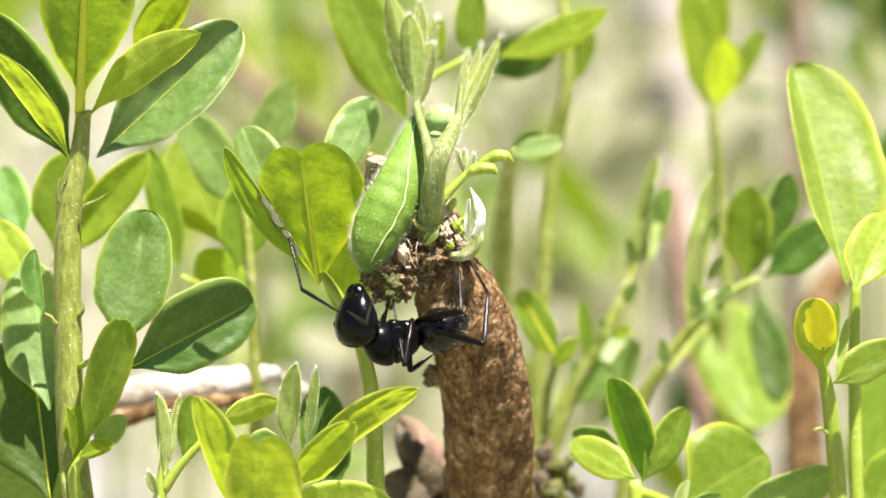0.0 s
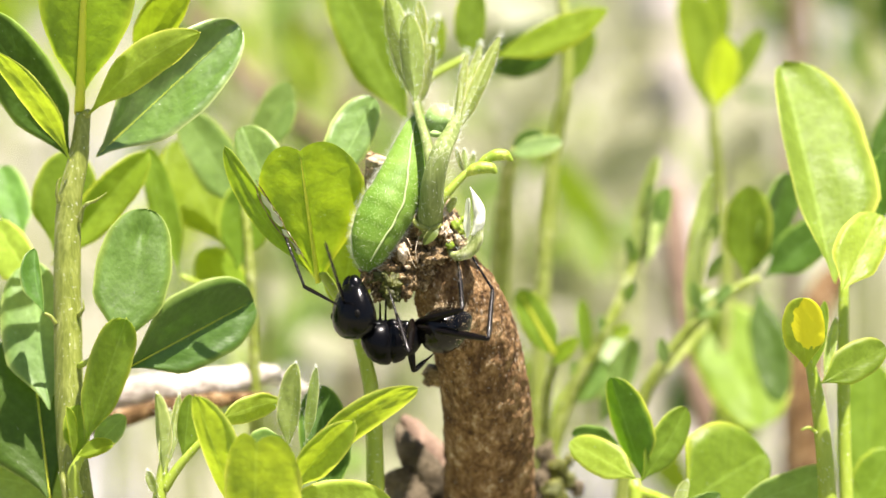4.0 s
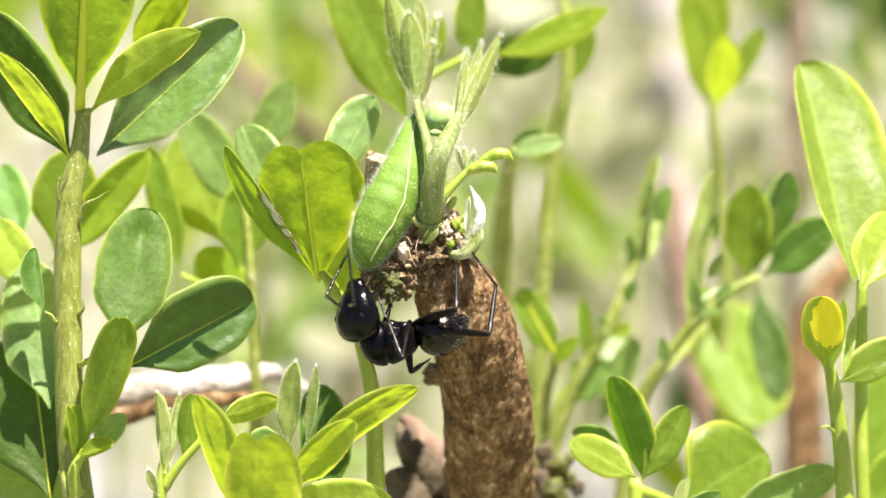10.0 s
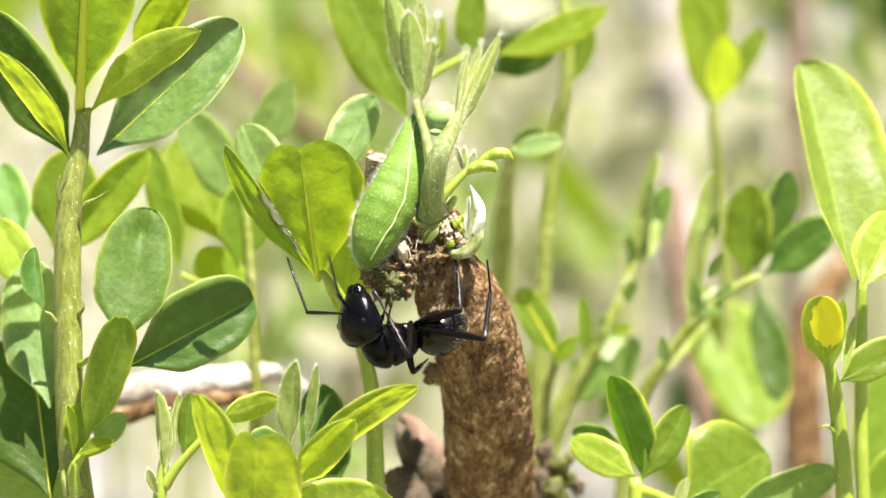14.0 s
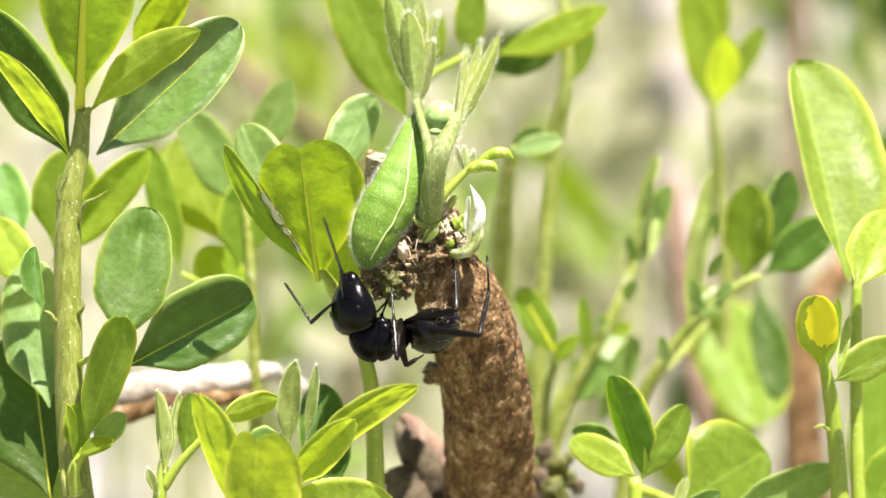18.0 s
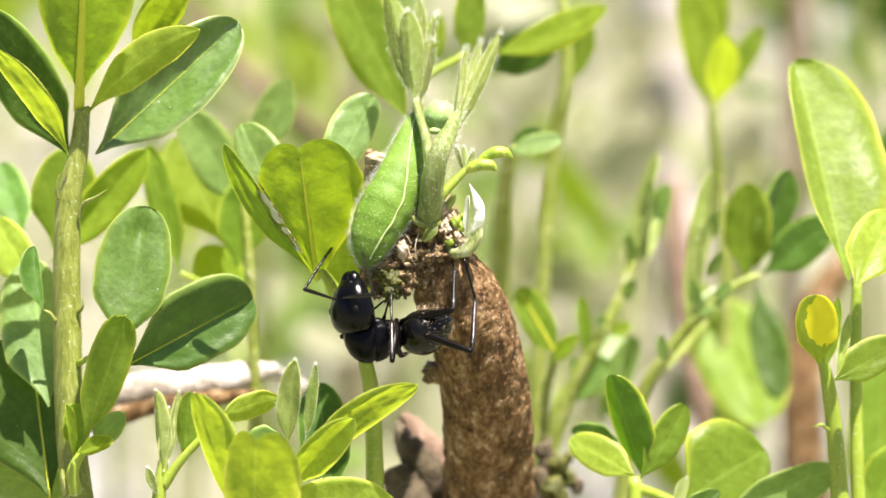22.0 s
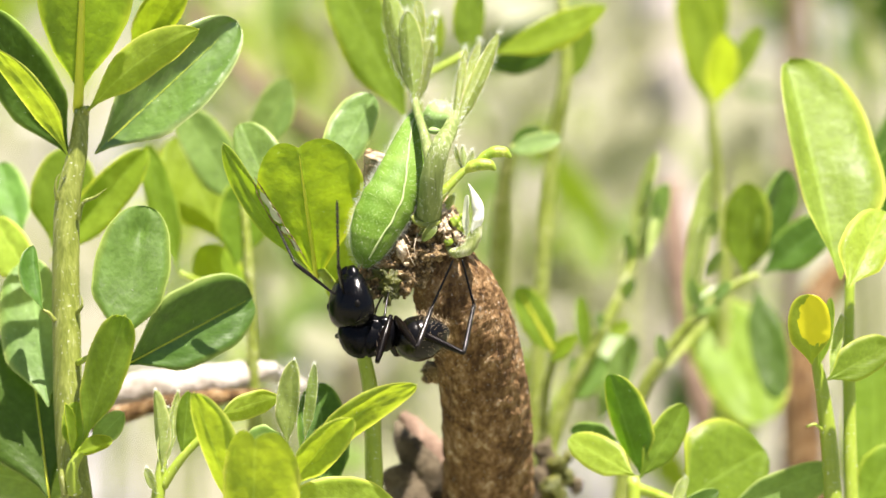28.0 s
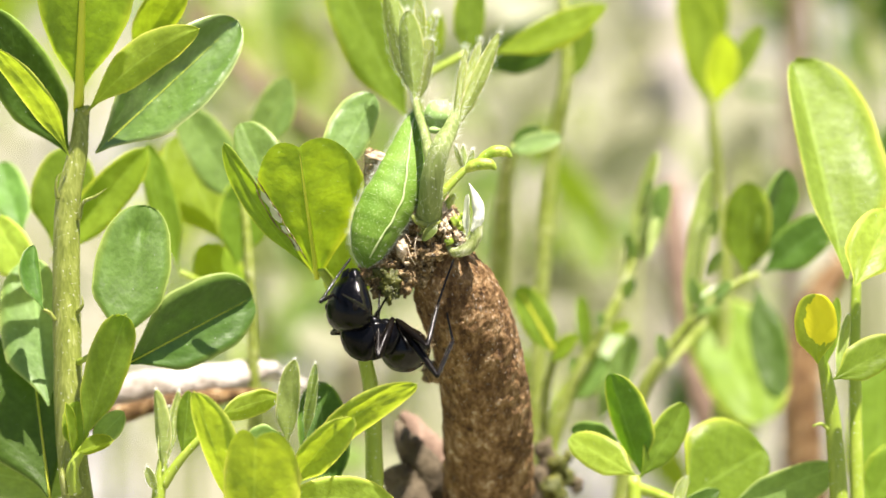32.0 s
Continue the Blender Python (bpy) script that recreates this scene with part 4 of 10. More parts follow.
lf(sprig, V(-6.77, 1.57, 154.38), V(-5.69, 1.19, 161.10), (1.49, 1.86), Vector((-0.05, -1.00, -0.05)), (10, 10), 0.0, LEAF_BRIGHT, bias=1.3)
for base, tip, wide in ((V(-11.56, -2.68, 164.33), V(-10.80, -2.46, 162.95), 0.42), (V(-10.97, -2.51, 163.26), V(-10.24, -2.31, 161.99), 0.50), (V(-10.24, -2.29, 161.84), V(-9.71, -2.20, 161.26), 0.34), (V(-9.68, -2.16, 161.03), V(-9.12, -2.01, 160.06), 0.26)):
    lf(sprig, base, tip, wide, Vector((-0.5, -0.81, 0.31)), 0, 0.0, BRACT_AND_GLINT, blunt=0.4, name="mined_track", wave=0.03)
for path in ([V(-11.83, -2.82, 165.16), V(-11.24, -2.65, 164.14), V(-10.79, -2.53, 163.37), V(-10.30, -2.39, 162.53), V(-9.96, -2.27, 161.76), V(-9.46, -2.15, 160.99), V(-8.94, -2.00, 160.02), V(-8.59, -1.90, 159.33)], [V(-11.87, -2.75, 164.78), V(-11.60, -2.61, 163.87), V(-11.22, -2.47, 163.03), V(-10.74, -2.34, 162.18), V(-10.28, -2.24, 161.53), V(-9.86, -2.18, 161.18), V(-9.33, -2.05, 160.29)]):
    st(sprig, path, (0.02,) + (0.055, 0.035, 0.06, 0.03, 0.06, 0.04, 0.05)[:len(path) - 2] + (0.02,), DEBRIS, "track_edge", rough=0.5, grain=3000, sides=6)

# ---- low leaves in the foreground ----
low = thing("low_sprig", V(-11.68, -6.81, -3), "low young sprig with folded bright leaflets", "shrub", "shrub stems")
st(low, [V(-11.37, -9.37, -3), V(-11.44, -5.87, 140.61), V(-10.64, -4.81, 144.82), V(-9.85, -4.11, 147.63)], (0.7, 0.6, 0.45, 0.3), STEM_BRIGHT)
lf(low, V(-12.60, -10.16, 144.56), V(-15.19, -12.50, 153.76), (0.89, 1.76), Vector((0.14, -0.97, -0.21)), (-30, 24), 0.0, LEAF_FRESH, blunt=0.5, bias=1.2)
lf(low, V(-11.81, -12.31, 142.13), V(-11.37, -14.63, 151.44), (1.96, 2.97), Vector((-0.02, -0.97, -0.24)), (6, 10), 0.0, LEAF_FRESH, lobed=True, notch=0.08, nl=26, na=22)
lf(low, V(-8.52, -7.80, 147.82), V(-1.58, -10.45, 153.70), (1.16, 1.10), Vector((-0.34, -0.94, -0.02)), (24, -16), 0.0, LEAF_FRESH, sway=0.06, bias=1.0)
lf(low, V(-9.52, -9.63, 146.69), V(-5.47, -11.92, 151.95), (1.12, 1.23), Vector((-0.33, -0.93, -0.15)), (20, 14), 0.0, LEAF_FRESH, sway=0.03)
lf(low, V(-9.76, -7.58, 148.71), V(-9.22, -7.19, 154.38), (1.03, 0.66), Vector((-0.02, -1.00, 0.07)), (26, 36), 0.0, DN, bias=1.1)
lf(low, V(-8.68, -7.01, 148.91), V(-8.00, -6.77, 154.00), (0.37, 0.56), Vector((-0.03, -1.00, 0.05)), (40, 40), 0.0, DN)
lf(low, V(-7.06, -3.62, 143.91), V(-8.10, 0.62, 150.60), (1.70, 1.64), Vector((-0.04, -0.85, 0.53)), (8, 10), 0.0, DP, blunt=0.42, bias=1.2)
lf(low, V(-9.76, -5.36, 151.40), V(-13.76, -7.56, 150.86), (0.99, 0.84), Vector((0.42, -0.85, 0.33)), (-30, 20), 0.0, LEAF_FRESH, sway=-0.04)
lf(low, V(-10.23, -4.96, 148.88), V(-12.39, -5.13, 148.18), (0.73, 0.95), Vector((-0.00, -0.97, 0.24)), (10, 10), 0.0, LEAF_PALE)
lf(low, V(-1.74, -9.08, 144.76), V(-9.58, -10.75, 146.31), (1.08, 1.44), Vector((0.24, -0.95, 0.20)), (-10, 10), 0.0, LEAF_FRESH, sway=-0.06)

bud = thing("bud_sprig", V(-17.98, -6.81, -3), "short downy bud sprig with closed leaflets", "shrub", "shrub stems")
st(bud, [V(-18.16, -10.3, -3), V(-18.31, -6.47, 142.34), V(-18.02, -5.68, 145.48), V(-17.73, -5.16, 147.58)], (0.6, 0.5, 0.42, 0.3), STEM_BRIGHT)
st(bud, [V(-17.8, -5.66, 145.55), V(-16.89, -5.52, 146.94), V(-15.79, -5.41, 148.22), V(-14.71, -5.15, 149.27)], (0.35, 0.3, 0.26, 0.2), STEM_BRIGHT, "branchlet")
lf(bud, V(-17.77, -5.8, 146.65), V(-18.22, -4.76, 151.67), 1.45, Vector((-0.41, -0.89, 0.22)), -40, 0, DN)
lf(bud, V(-17.95, -5.51, 146.18), V(-17.44, -4.44, 150.45), 1.24, Vector((0.41, -0.89, 0.22)), 35, 0, DN)
lf(bud, V(-17.57, -5.52, 146.94), V(-16.81, -4.01, 151.37), 0.87, Vector((0.41, -0.89, 0.22)), 35, 0, DN)
lf(bud, V(-16.51, -5.61, 147.42), V(-16.09, -4.97, 151.65), 1.74, Vector((-0.2, -0.95, 0.24)), -25, 0, LEAF)
lf(bud, V(-18.13, -6.15, 145.26), V(-18.76, -5.95, 146.89), 0.8, Vector((-0.2, -0.95, 0.24)), 35, 0, DN)

# ---- sprigs beyond the branch ----
near_right = thing("spread_sprig", V(12.82, 2.68, -3), "small sprig with spreading oval leaves", "shrub", "shrub stems")
st(near_right, [V(12.69, 0.89, -3), V(12.82, 3.04, 139.13), V(12.79, 4.04, 143.14)], (0.7, 0.6, 0.4), STEM_BRIGHT)
lf(near_right, V(12.51, -2.27, 145.20), V(8.35, 0.71, 146.80), (1.12, 1.26), Vector((-0.41, -0.80, 0.43)), (10, -6), 0.0, LEAF_FRESH, blunt=0.46)
lf(near_right, V(11.78, 2.57, 146.00), V(8.53, 3.70, 146.39), (0.30, 0.91), Vector((-0.28, -0.91, 0.29)), (0, 10), 0.0, DP)
lf(near_right, V(13.08, 0.11, 144.40), V(10.94, 0.28, 151.27), (1.21, 1.89), Vector((0.06, -1.00, 0.04)), (-48, 26), 0.0, LEAF_FOLD, blunt=0.5, bias=1.05)
lf(near_right, V(12.90, -0.50, 144.44), V(15.99, 1.62, 148.81), (1.45, 1.22), Vector((0.09, -0.92, 0.38)), (30, -25), 0.0, LEAF, sway=-0.03, blunt=0.5)
lf(near_right, V(16.03, 0.71, 142.69), V(21.59, 5.30, 144.57), (3.76, 2.48), Vector((0.48, -0.76, 0.45)), (6, 6), 0.0, LEAF, blunt=0.45, bias=1.0)
lf(near_right, V(18.60, 0.53, 141.97), V(25.87, 2.14, 144.30), (1.37, 1.65), Vector((0.12, -0.95, 0.28)), (30, 6), 0.0, LEAF_PALE, blunt=0.45)
lf(near_right, V(15.38, -0.42, 142.29), V(18.22, 0.83, 143.16), (0.53, 0.75), Vector((0.29, -0.89, 0.34)), (10, 10), 0.0, DP)
lf(near_right, V(15.10, -2.33, 142.91), V(15.90, -1.44, 144.82), (0.55, 0.38), Vector((0.06, -0.91, 0.40)), (30, 30), 0.0, DN)
st(near_right, [V(12.79, 3.86, 142.41), V(14.58, 4.68, 141.55), V(16.28, 4.49, 140.82)], (0.4, 0.35, 0.3), STEM_BRIGHT, "branchlet")

tall_right = thing("yellowing_sprig", V(26, -2.07, -3), "tall sprig with a yellow-blotched leaf and a large pale leaf", "shrub", "shrub stems")
st(tall_right, [V(26, -4.74, -3), V(25.92, -1.71, 140.73), V(25.43, -0.59, 147.31), V(24.86, -0.18, 151.01), V(24.49, 0.21, 152.58)], (0.8, 0.66, 0.55, 0.45, 0.3), STEM_BRIGHT)
st(tall_right, [V(27.33, 0.01, 139.37), V(27.11, 1.63, 145.85), V(27.03, 3.24, 152.34), V(27.11, 4.32, 156.66)], (0.5, 0.46, 0.42, 0.34), STEM_BRIGHT, "branchlet")
st(tall_right, [V(25.92, -1.71, 140.73), V(26.62, -0.85, 140.05), V(27.33, 0.01, 139.37)], (0.5, 0.5, 0.5), STEM_BRIGHT, "branchlet")
st(tall_right, [V(25.1, -0.79, 147.75), V(24.4, -1.06, 148.3), V(23.94, -1.29, 148.21)], (0.12, 0.1, 0.08), STEM_BRIGHT, "stipule")
lf(tall_right, V(26.20, 2.27, 157.17), V(23.57, 12.60, 169.64), (2.06, 4.66), Vector((-0.08, -0.78, 0.63)), (52, -6), 0.0, LEAF_BROAD, blunt=0.42, bias=1.05, wave=0.02)
lf(tall_right, V(26.26, -1.74, 157.64), V(29.23, 2.84, 161.53), (1.84, 1.47), Vector((0.27, -0.72, 0.64)), (8, 8), 0.0, LEAF_FRESH, blunt=0.45)
lf(tall_right, V(23.95, -2.93, 152.87), V(23.57, -3.39, 157.63), (1.40, 1.41), Vector((0.03, -1.00, -0.09)), (12, 14), 0.0, LEAF_YELLOW, blunt=0.42, bias=1.2, label="leaf blotched bright yellow")
lf(tall_right, V(24.96, -3.18, 151.89), V(29.28, -1.17, 153.73), (1.39, 1.11), Vector((0.26, -0.89, 0.36)), (6, 10), 0.0, LEAF, blunt=0.45)
lf(tall_right, V(24.49, -2.07, 152.17), V(25.35, -0.35, 156.60), (0.38, 0.59), Vector((0.02, -0.93, 0.36)), (30, 30), 0.0, LEAF)
lf(tall_right, V(25.27, -1.68, 151.68), V(26.13, -0.23, 155.44), (0.38, 0.42), Vector((0.03, -0.93, 0.36)), (30, 30), 0.0, DN)
lf(tall_right, V(29.3, 8.92, 158.59), V(30.44, 10.29, 164.09), 2.18, Vector((-0.31, -0.89, 0.33)), 8, 0.0, DP)
lf(tall_right, V(30.56, 26.31, 158.06), V(34.6, 28.37, 166.3), 1.46, Vector((-0.31, -0.89, 0.33)), 8, 0.0, DP)

lf(tall_right, V(30.68, 16.35, 134.64), V(31.13, 21.36, 146.45), 4.78, Vector((-0.1, -0.84, 0.53)), 10, 0.0, LEAF)
lf(tall_right, V(28.9, 7.4, 140.07), V(31.2, 8.32, 143.78), 3.44, Vector((0, -0.79, 0.62)), 10, 0.0, LEAF)

mid = thing("budding_stem", V(7.14, 19.73, -3), "upright stem with closed silvery leaf tips", "shrub", "shrub stems")
st(mid, [V(6.36, 17.72, -3), V(6.97, 21.86, 131.92), V(8.77, 23.46, 142.48), V(11.36, 23.67, 147.47), V(12.98, 24.46, 150.61), V(14.19, 25.34, 154.14), V(15.12, 26.22, 157.67)], (0.9, 0.75, 0.58, 0.48, 0.42, 0.34, 0.26), STEM_SOFT, rough=0.12, grain=500)
lf(mid, V(13.58, 24.85, 152.18), V(15.38, 25.86, 160.4), 1.78, Vector((-0.53, -0.79, 0.31)), 40, 0, DN)
lf(mid, V(14.39, 24.94, 152.57), V(16.19, 25.32, 158.21), 2.34, Vector((-0.52, -0.75, 0.4)), 30, 0, LEAF_PALE)
lf(mid, V(12.57, 24.06, 149.04), V(13.84, 26.4, 154.29), 1.05, Vector((0.32, -0.92, 0.23)), 30, 0, DN)
lf(mid, V(9.17, 23.46, 142.48), V(11.76, 23.28, 145.9), 2.43, Vector((0, -0.79, 0.62)), 20, 0, LEAF_PALE)
lf(mid, V(10.35, 23.28, 145.9), V(9.94, 24.36, 150.22), 1.21, Vector((0, -0.94, 0.35)), 20, 0, LEAF)
lf(mid, V(11.92, 22.71, 147.74), V(13.45, 22.9, 148.52), 1.21, Vector((0, -0.79, 0.62)), 20, 0, LEAF_BRIGHT)
lf(mid, V(11.2, 23.07, 140.91), V(13.89, 25.6, 146.94), 2.43, Vector((0.4, -0.82, 0.41)), 10, 0, LEAF_PALE)

for b, e, w, n in ((V(14.39, 24.94, 152.57), V(15.46, 24.93, 156.65), 1.3, Vector((0.2, -0.7, 0.69))), (V(13.91, 24.85, 152.18), V(13.21, 24.46, 154.77), 0.9, Vector((-0.21, -0.68, 0.7))), (V(12.77, 24.21, 149.63), V(13.69, 23.68, 151.65), 1.0, Vector((0.2, -0.62, 0.76))), (V(11.76, 23.62, 147.28), V(11.11, 23.1, 149.3), 0.9, Vector((0.11, -0.69, 0.72))), (V(15, 25.63, 155.32), V(14.66, 25.34, 158.29), 1.0, Vector((0.32, -0.72, 0.62))), (V(9.98, 23.75, 143.66), V(9.22, 23.28, 145.9), 1.1, Vector((0.11, -0.69, 0.72)))):
    lf(mid, b, e, w, n, 14, 0, LEAF_GLOSS)

fork = thing("forked_stem", V(13.82, 15.95, -3), "slanting stem with a pair of leaves at its end", "shrub", "shrub stems")
st(fork, [V(11.92, 14.92, -3), V(12.32, 19.2, 133.67), V(14.46, 19.91, 144.78), V(17.15, 19.89, 148.85), V(20.45, 19.67, 152.07), V(22.24, 19.89, 152.96)], (0.85, 0.7, 0.5, 0.46, 0.38, 0.28), STEM_SOFT, rough=0.12, grain=500)
lf(fork, V(21.33, 19.81, 152.65), V(21.48, 20.47, 159.41), 3.49, Vector((-0.2, -0.92, 0.33)), 16, 0, LEAF)
lf(fork, V(21.96, 20, 153.42), V(24.31, 22.16, 160), 3.33, Vector((0.6, -0.75, 0.29)), 24, 0, DP)
lf(fork, V(22.43, 18.92, 153.21), V(27.21, 18.86, 157.12), 3.32, Vector((-0.1, -0.78, 0.61)), 14, 0, DP)
lf(fork, V(17.15, 19.82, 148.54), V(19.02, 22.65, 159.89), 2.07, Vector((-0.4, -0.86, 0.32)), 40, 0, DN)
lf(fork, V(17.55, 20.2, 150.08), V(18.15, 21.74, 156.26), 1.19, Vector((0.4, -0.86, 0.32)), 40, 0, DN)
lf(fork, V(17.76, 19.14, 149.96), V(19.86, 19.62, 151.88), 1.43, Vector((0, -0.63, 0.78)), 10, 0, LEAF_PALE)
lf(fork, V(19.49, 41.92, 146.75), V(23.84, 31.62, 138.50), (3.77, 2.83), Vector((-0.22, -0.66, 0.71)), (6, 6), 0.0, LEAF_BROAD, blunt=0.45)
lf(fork, V(23.08, 31.23, 149.31), V(24.37, 26.30, 141.99), (1.49, 1.34), Vector((-0.05, -0.83, 0.55)), (6, 10), 0.0, DP, blunt=0.45)
lf(fork, V(13.05, 38.01, 139.34), V(13.58, 42.93, 142.53), (1.32, 1.22), Vector((0.08, -0.55, 0.83)), (10, 6), 0.0, LEAF_GLOSS)
st(fork, [V(14.46, 19.91, 144.78), V(18.8, 34.28, 144.55), V(22.37, 50.68, 144.19)], (0.3, 0.3, 0.2), STEM_SOFT, "branchlet")

for b, e, w, n in ((V(18.95, 19.43, 151.11), V(20.22, 18.77, 152.59), 1.1, Vector((0.1, -0.66, 0.75))), (V(18.08, 19.23, 150.34), V(17.45, 18.84, 152.9), 0.9, Vector((-0.11, -0.69, 0.72))), (V(17.43, 19.91, 148.92), V(18.39, 19.38, 150.92), 1.0, Vector((0.2, -0.65, 0.73))), (V(18.63, 21.36, 154.72), V(19.19, 20.96, 157.27), 1.0, Vector((0.21, -0.68, 0.7))), (V(18.47, 20.78, 152.4), V(19.66, 20.27, 154.5), 0.9, Vector((0.21, -0.68, 0.7))), (V(15.76, 19.33, 146.61), V(15.22, 18.85, 148.8), 1.1, Vector((0.11, -0.69, 0.72)))):
    lf(fork, b, e, w, n, 14, 0, LEAF_GLOSS)

# small leaf in bract white: its colour imitates a glint on the fork
lf(fork, V(18.43, 24.11, 149.71), V(19.92, 25.35, 150.55), (0.33, 0.37), Vector((0.38, -0.79, 0.49)), (10, 10), 0.0, BRACT_AND_GLINT)
lf(mid, V(14.51, 22.82, 152.79), V(15.76, 25.99, 157.23), (0.37, 0.45), Vector((0.08, -0.82, 0.56)), (10, 10), 0.0, DN)

top_right = thing("hanging_sprig", V(20.35, 31.15, -3), "blurred bright sprig with upright yellow-green leaves", "shrub", "shrub stems")
st(top_right, [V(20.01, 31.83, -3), V(20.36, 35.03, 131.03), V(21.35, 38.2, 147.88), V(20.72, 38.98, 155.14), V(20.22, 39.34, 160.7), V(20.22, 40.16, 163.98)], (0.7, 0.6, 0.5, 0.45, 0.4, 0.3), STEM_SOFT)
lf(top_right, V(20.22, 39.18, 160.08), V(18.28, 41.69, 170.14), 3.38, Vector((0.48, -0.82, 0.3)), 12, 0, LEAF_BRIGHT)
lf(top_right, V(20.24, 36.34, 161.51), V(20.43, 32.73, 167.71), (1.01, 1.43), Vector((-0.03, -0.86, -0.50)), (10, 10), 0.0, LEAF_FRESH)
lf(top_right, V(20.77, 39.54, 161.52), V(23.94, 40.82, 166.65), 1.95, Vector((-0.4, -0.86, 0.32)), 12, 0, LEAF)
lf(top_right, V(20.3, 41.14, 163.79), V(20.72, 42.78, 170.38), 2.12, Vector((0, -0.94, 0.34)), 12, 0, LEAF_BRIGHT)

behind = thing("leafy_sprig", V(-2.49, 10.27, -3), "out-of-focus sprig with long bright leaves behind the branch", "shrub", "shrub stems")
st(behind, [V(3.88, 16.83, -3), V(3.48, 20.15, 133.35), V(2.63, 19.43, 146.99), V(0.63, 18.64, 156.2), V(-1.25, 18.3, 163.12), V(-1.52, 18.17, 166.72), V(1.79, 18.73, 168.99)], (0.8, 0.7, 0.55, 0.5, 0.42, 0.36, 0.25), STEM_BRIGHT)
lf(behind, V(-2.32, 16.6, 164.59), V(-7.48, 18.26, 175.35), 4.57, Vector((0.29, -0.9, 0.32)), 14, 0, LEAF)
lf(behind, V(3.32, 22.52, 168.10), V(11.51, 21.37, 171.75), (1.33, 1.55), Vector((0.20, -0.68, 0.70)), (8, 14), 0.0, LEAF_BRIGHT, blunt=0.72, bias=1.1, sway=-0.03)
lf(behind, V(1.72, 19.6, 168.34), V(2.03, 20.89, 173.53), 2.42, Vector((0.31, -0.89, 0.33)), 12, 0, LEAF)
lf(behind, V(3.02, 24.34, 166.69), V(8, 24.77, 168.42), 2.63, Vector((0, -0.99, -0.13)), 12, 0, DP)
lf(behind, V(-0.94, 20.41, 167.47), V(-0.24, 21.36, 171.27), 1.57, Vector((0.31, -0.89, 0.33)), 12, 0, LEAF_BRIGHT)
lf(behind, V(-3.24, 15.18, 163.01), V(-5.6, 15.72, 156.92), 2.71, Vector((0.3, -0.8, 0.51)), 12, 0, LEAF)

stems_back = thing("thin_stems", V(6.28, 17.84, -3), "pair of thin green stems with a few leaves", "shrub", "shrub stems")
st(stems_back, [V(4.43, 24.25, -3), V(4.35, 28.71, 130.47), V(4.24, 30.02, 144), V(4.25, 28.35, 153.82), V(4.63, 23.68, 159.9), V(4.92, 18.13, 162.44)], (0.9, 0.85, 0.8, 0.74, 0.5, 0.25), STEM_SOFT, rough=0.14, grain=400)
lf(stems_back, V(4.45, 18.05, 162.13), V(8.16, 17.32, 163.33), 1.84, Vector((0.1, -0.66, 0.75)), 14, -0.05, LEAF_GLOSS)
lf(stems_back, V(4.74, 19.16, 162.45), V(6.89, 19.41, 163.44), 1.33, Vector((0, -0.84, 0.54)), 14, 0, DP)
st(stems_back, [V(6.02, 20.52, -3), V(6.63, 25.5, 134.15), V(7.28, 27.75, 151.44), V(8.07, 28.95, 160.38), V(8.93, 29.15, 165.32), V(8.44, 30.82, 172.01)], (0.75, 0.7, 0.62, 0.56, 0.48, 0.4), STEM_SOFT, "stem", rough=0.14, grain=400)
lf(stems_back, V(8.77, 28.96, 164.53), V(10.63, 30.04, 168.86), 2.03, Vector((0.31, -0.89, 0.33)), 12, 0, LEAF)
lf(stems_back, V(8.09, 18.47, 147.27), V(5.29, 18.7, 152.33), 2.62, Vector((0.4, -0.86, 0.32)), 12, 0, LEAF, rib=True)
lf(stems_back, V(7.45, 18.37, 146.88), V(9.4, 17.89, 149.07), 1.35, Vector((0, -0.73, 0.68)), 12, 0, LEAF_BRIGHT)
st(stems_back, [V(7.27, 19.23, 142.07), V(7.4, 18.95, 145.06), V(8.01, 18.47, 147.27)], (0.4, 0.36, 0.25), STEM_SOFT, "branchlet")
st(stems_back, [V(6.68, 25.7, 134.95), V(7.11, 21.52, 138.84), V(7.27, 19.23, 142.07)], (0.4, 0.4, 0.4), STEM_SOFT, "branchlet")

left_back = thing("leafy_shrub", V(-14.92, 10.27, -3), "out-of-focus sprig with pale leaves behind the stem", "shrub", "shrub stems")
st(left_back, [V(-13.19, 11.2, -3), V(-13, 12.55, 135.92), V(-12.98, 13.65, 148.63), V(-13.31, 14.56, 156.41), V(-13.7, 15.5, 160.16)], (0.6, 0.5, 0.42, 0.34, 0.25), STEM_SOFT, rough=0.1, grain=500)
lf(left_back, V(-17.96, 14.1, 154.53), V(-20.12, 15.25, 163.31), 2.24, Vector((0.31, -0.89, 0.33)), 16, 0, LEAF)
lf(left_back, V(-13.39, 15.13, 158.66), V(-17.69, 15.83, 165.63), 3.72, Vector((0.21, -0.83, 0.52)), 14, 0, LEAF_PALE)
lf(left_back, V(-13.08, 18.9, 161.38), V(-10.65, 20.26, 166.86), 2.82, Vector((-0.1, -0.84, 0.53)), 10, 0, LEAF_PALE)
lf(left_back, V(-14.98, 16.5, 155.93), V(-18.57, 19.28, 162.9), 5.07, Vector((0.2, -0.77, 0.6)), 10, 0, LEAF_BRIGHT)
lf(left_back, V(-14.09, 14.19, 154.91), V(-13.31, 15.69, 160.91), 3.87, Vector((0.31, -0.85, 0.42)), 14, 0, LEAF)
lf(left_back, V(-11.42, 17.23, 162.95), V(-10.26, 17.98, 165.97), 1.55, Vector((-0.42, -0.59, 0.69)), 10, 0, LEAF_PALE)
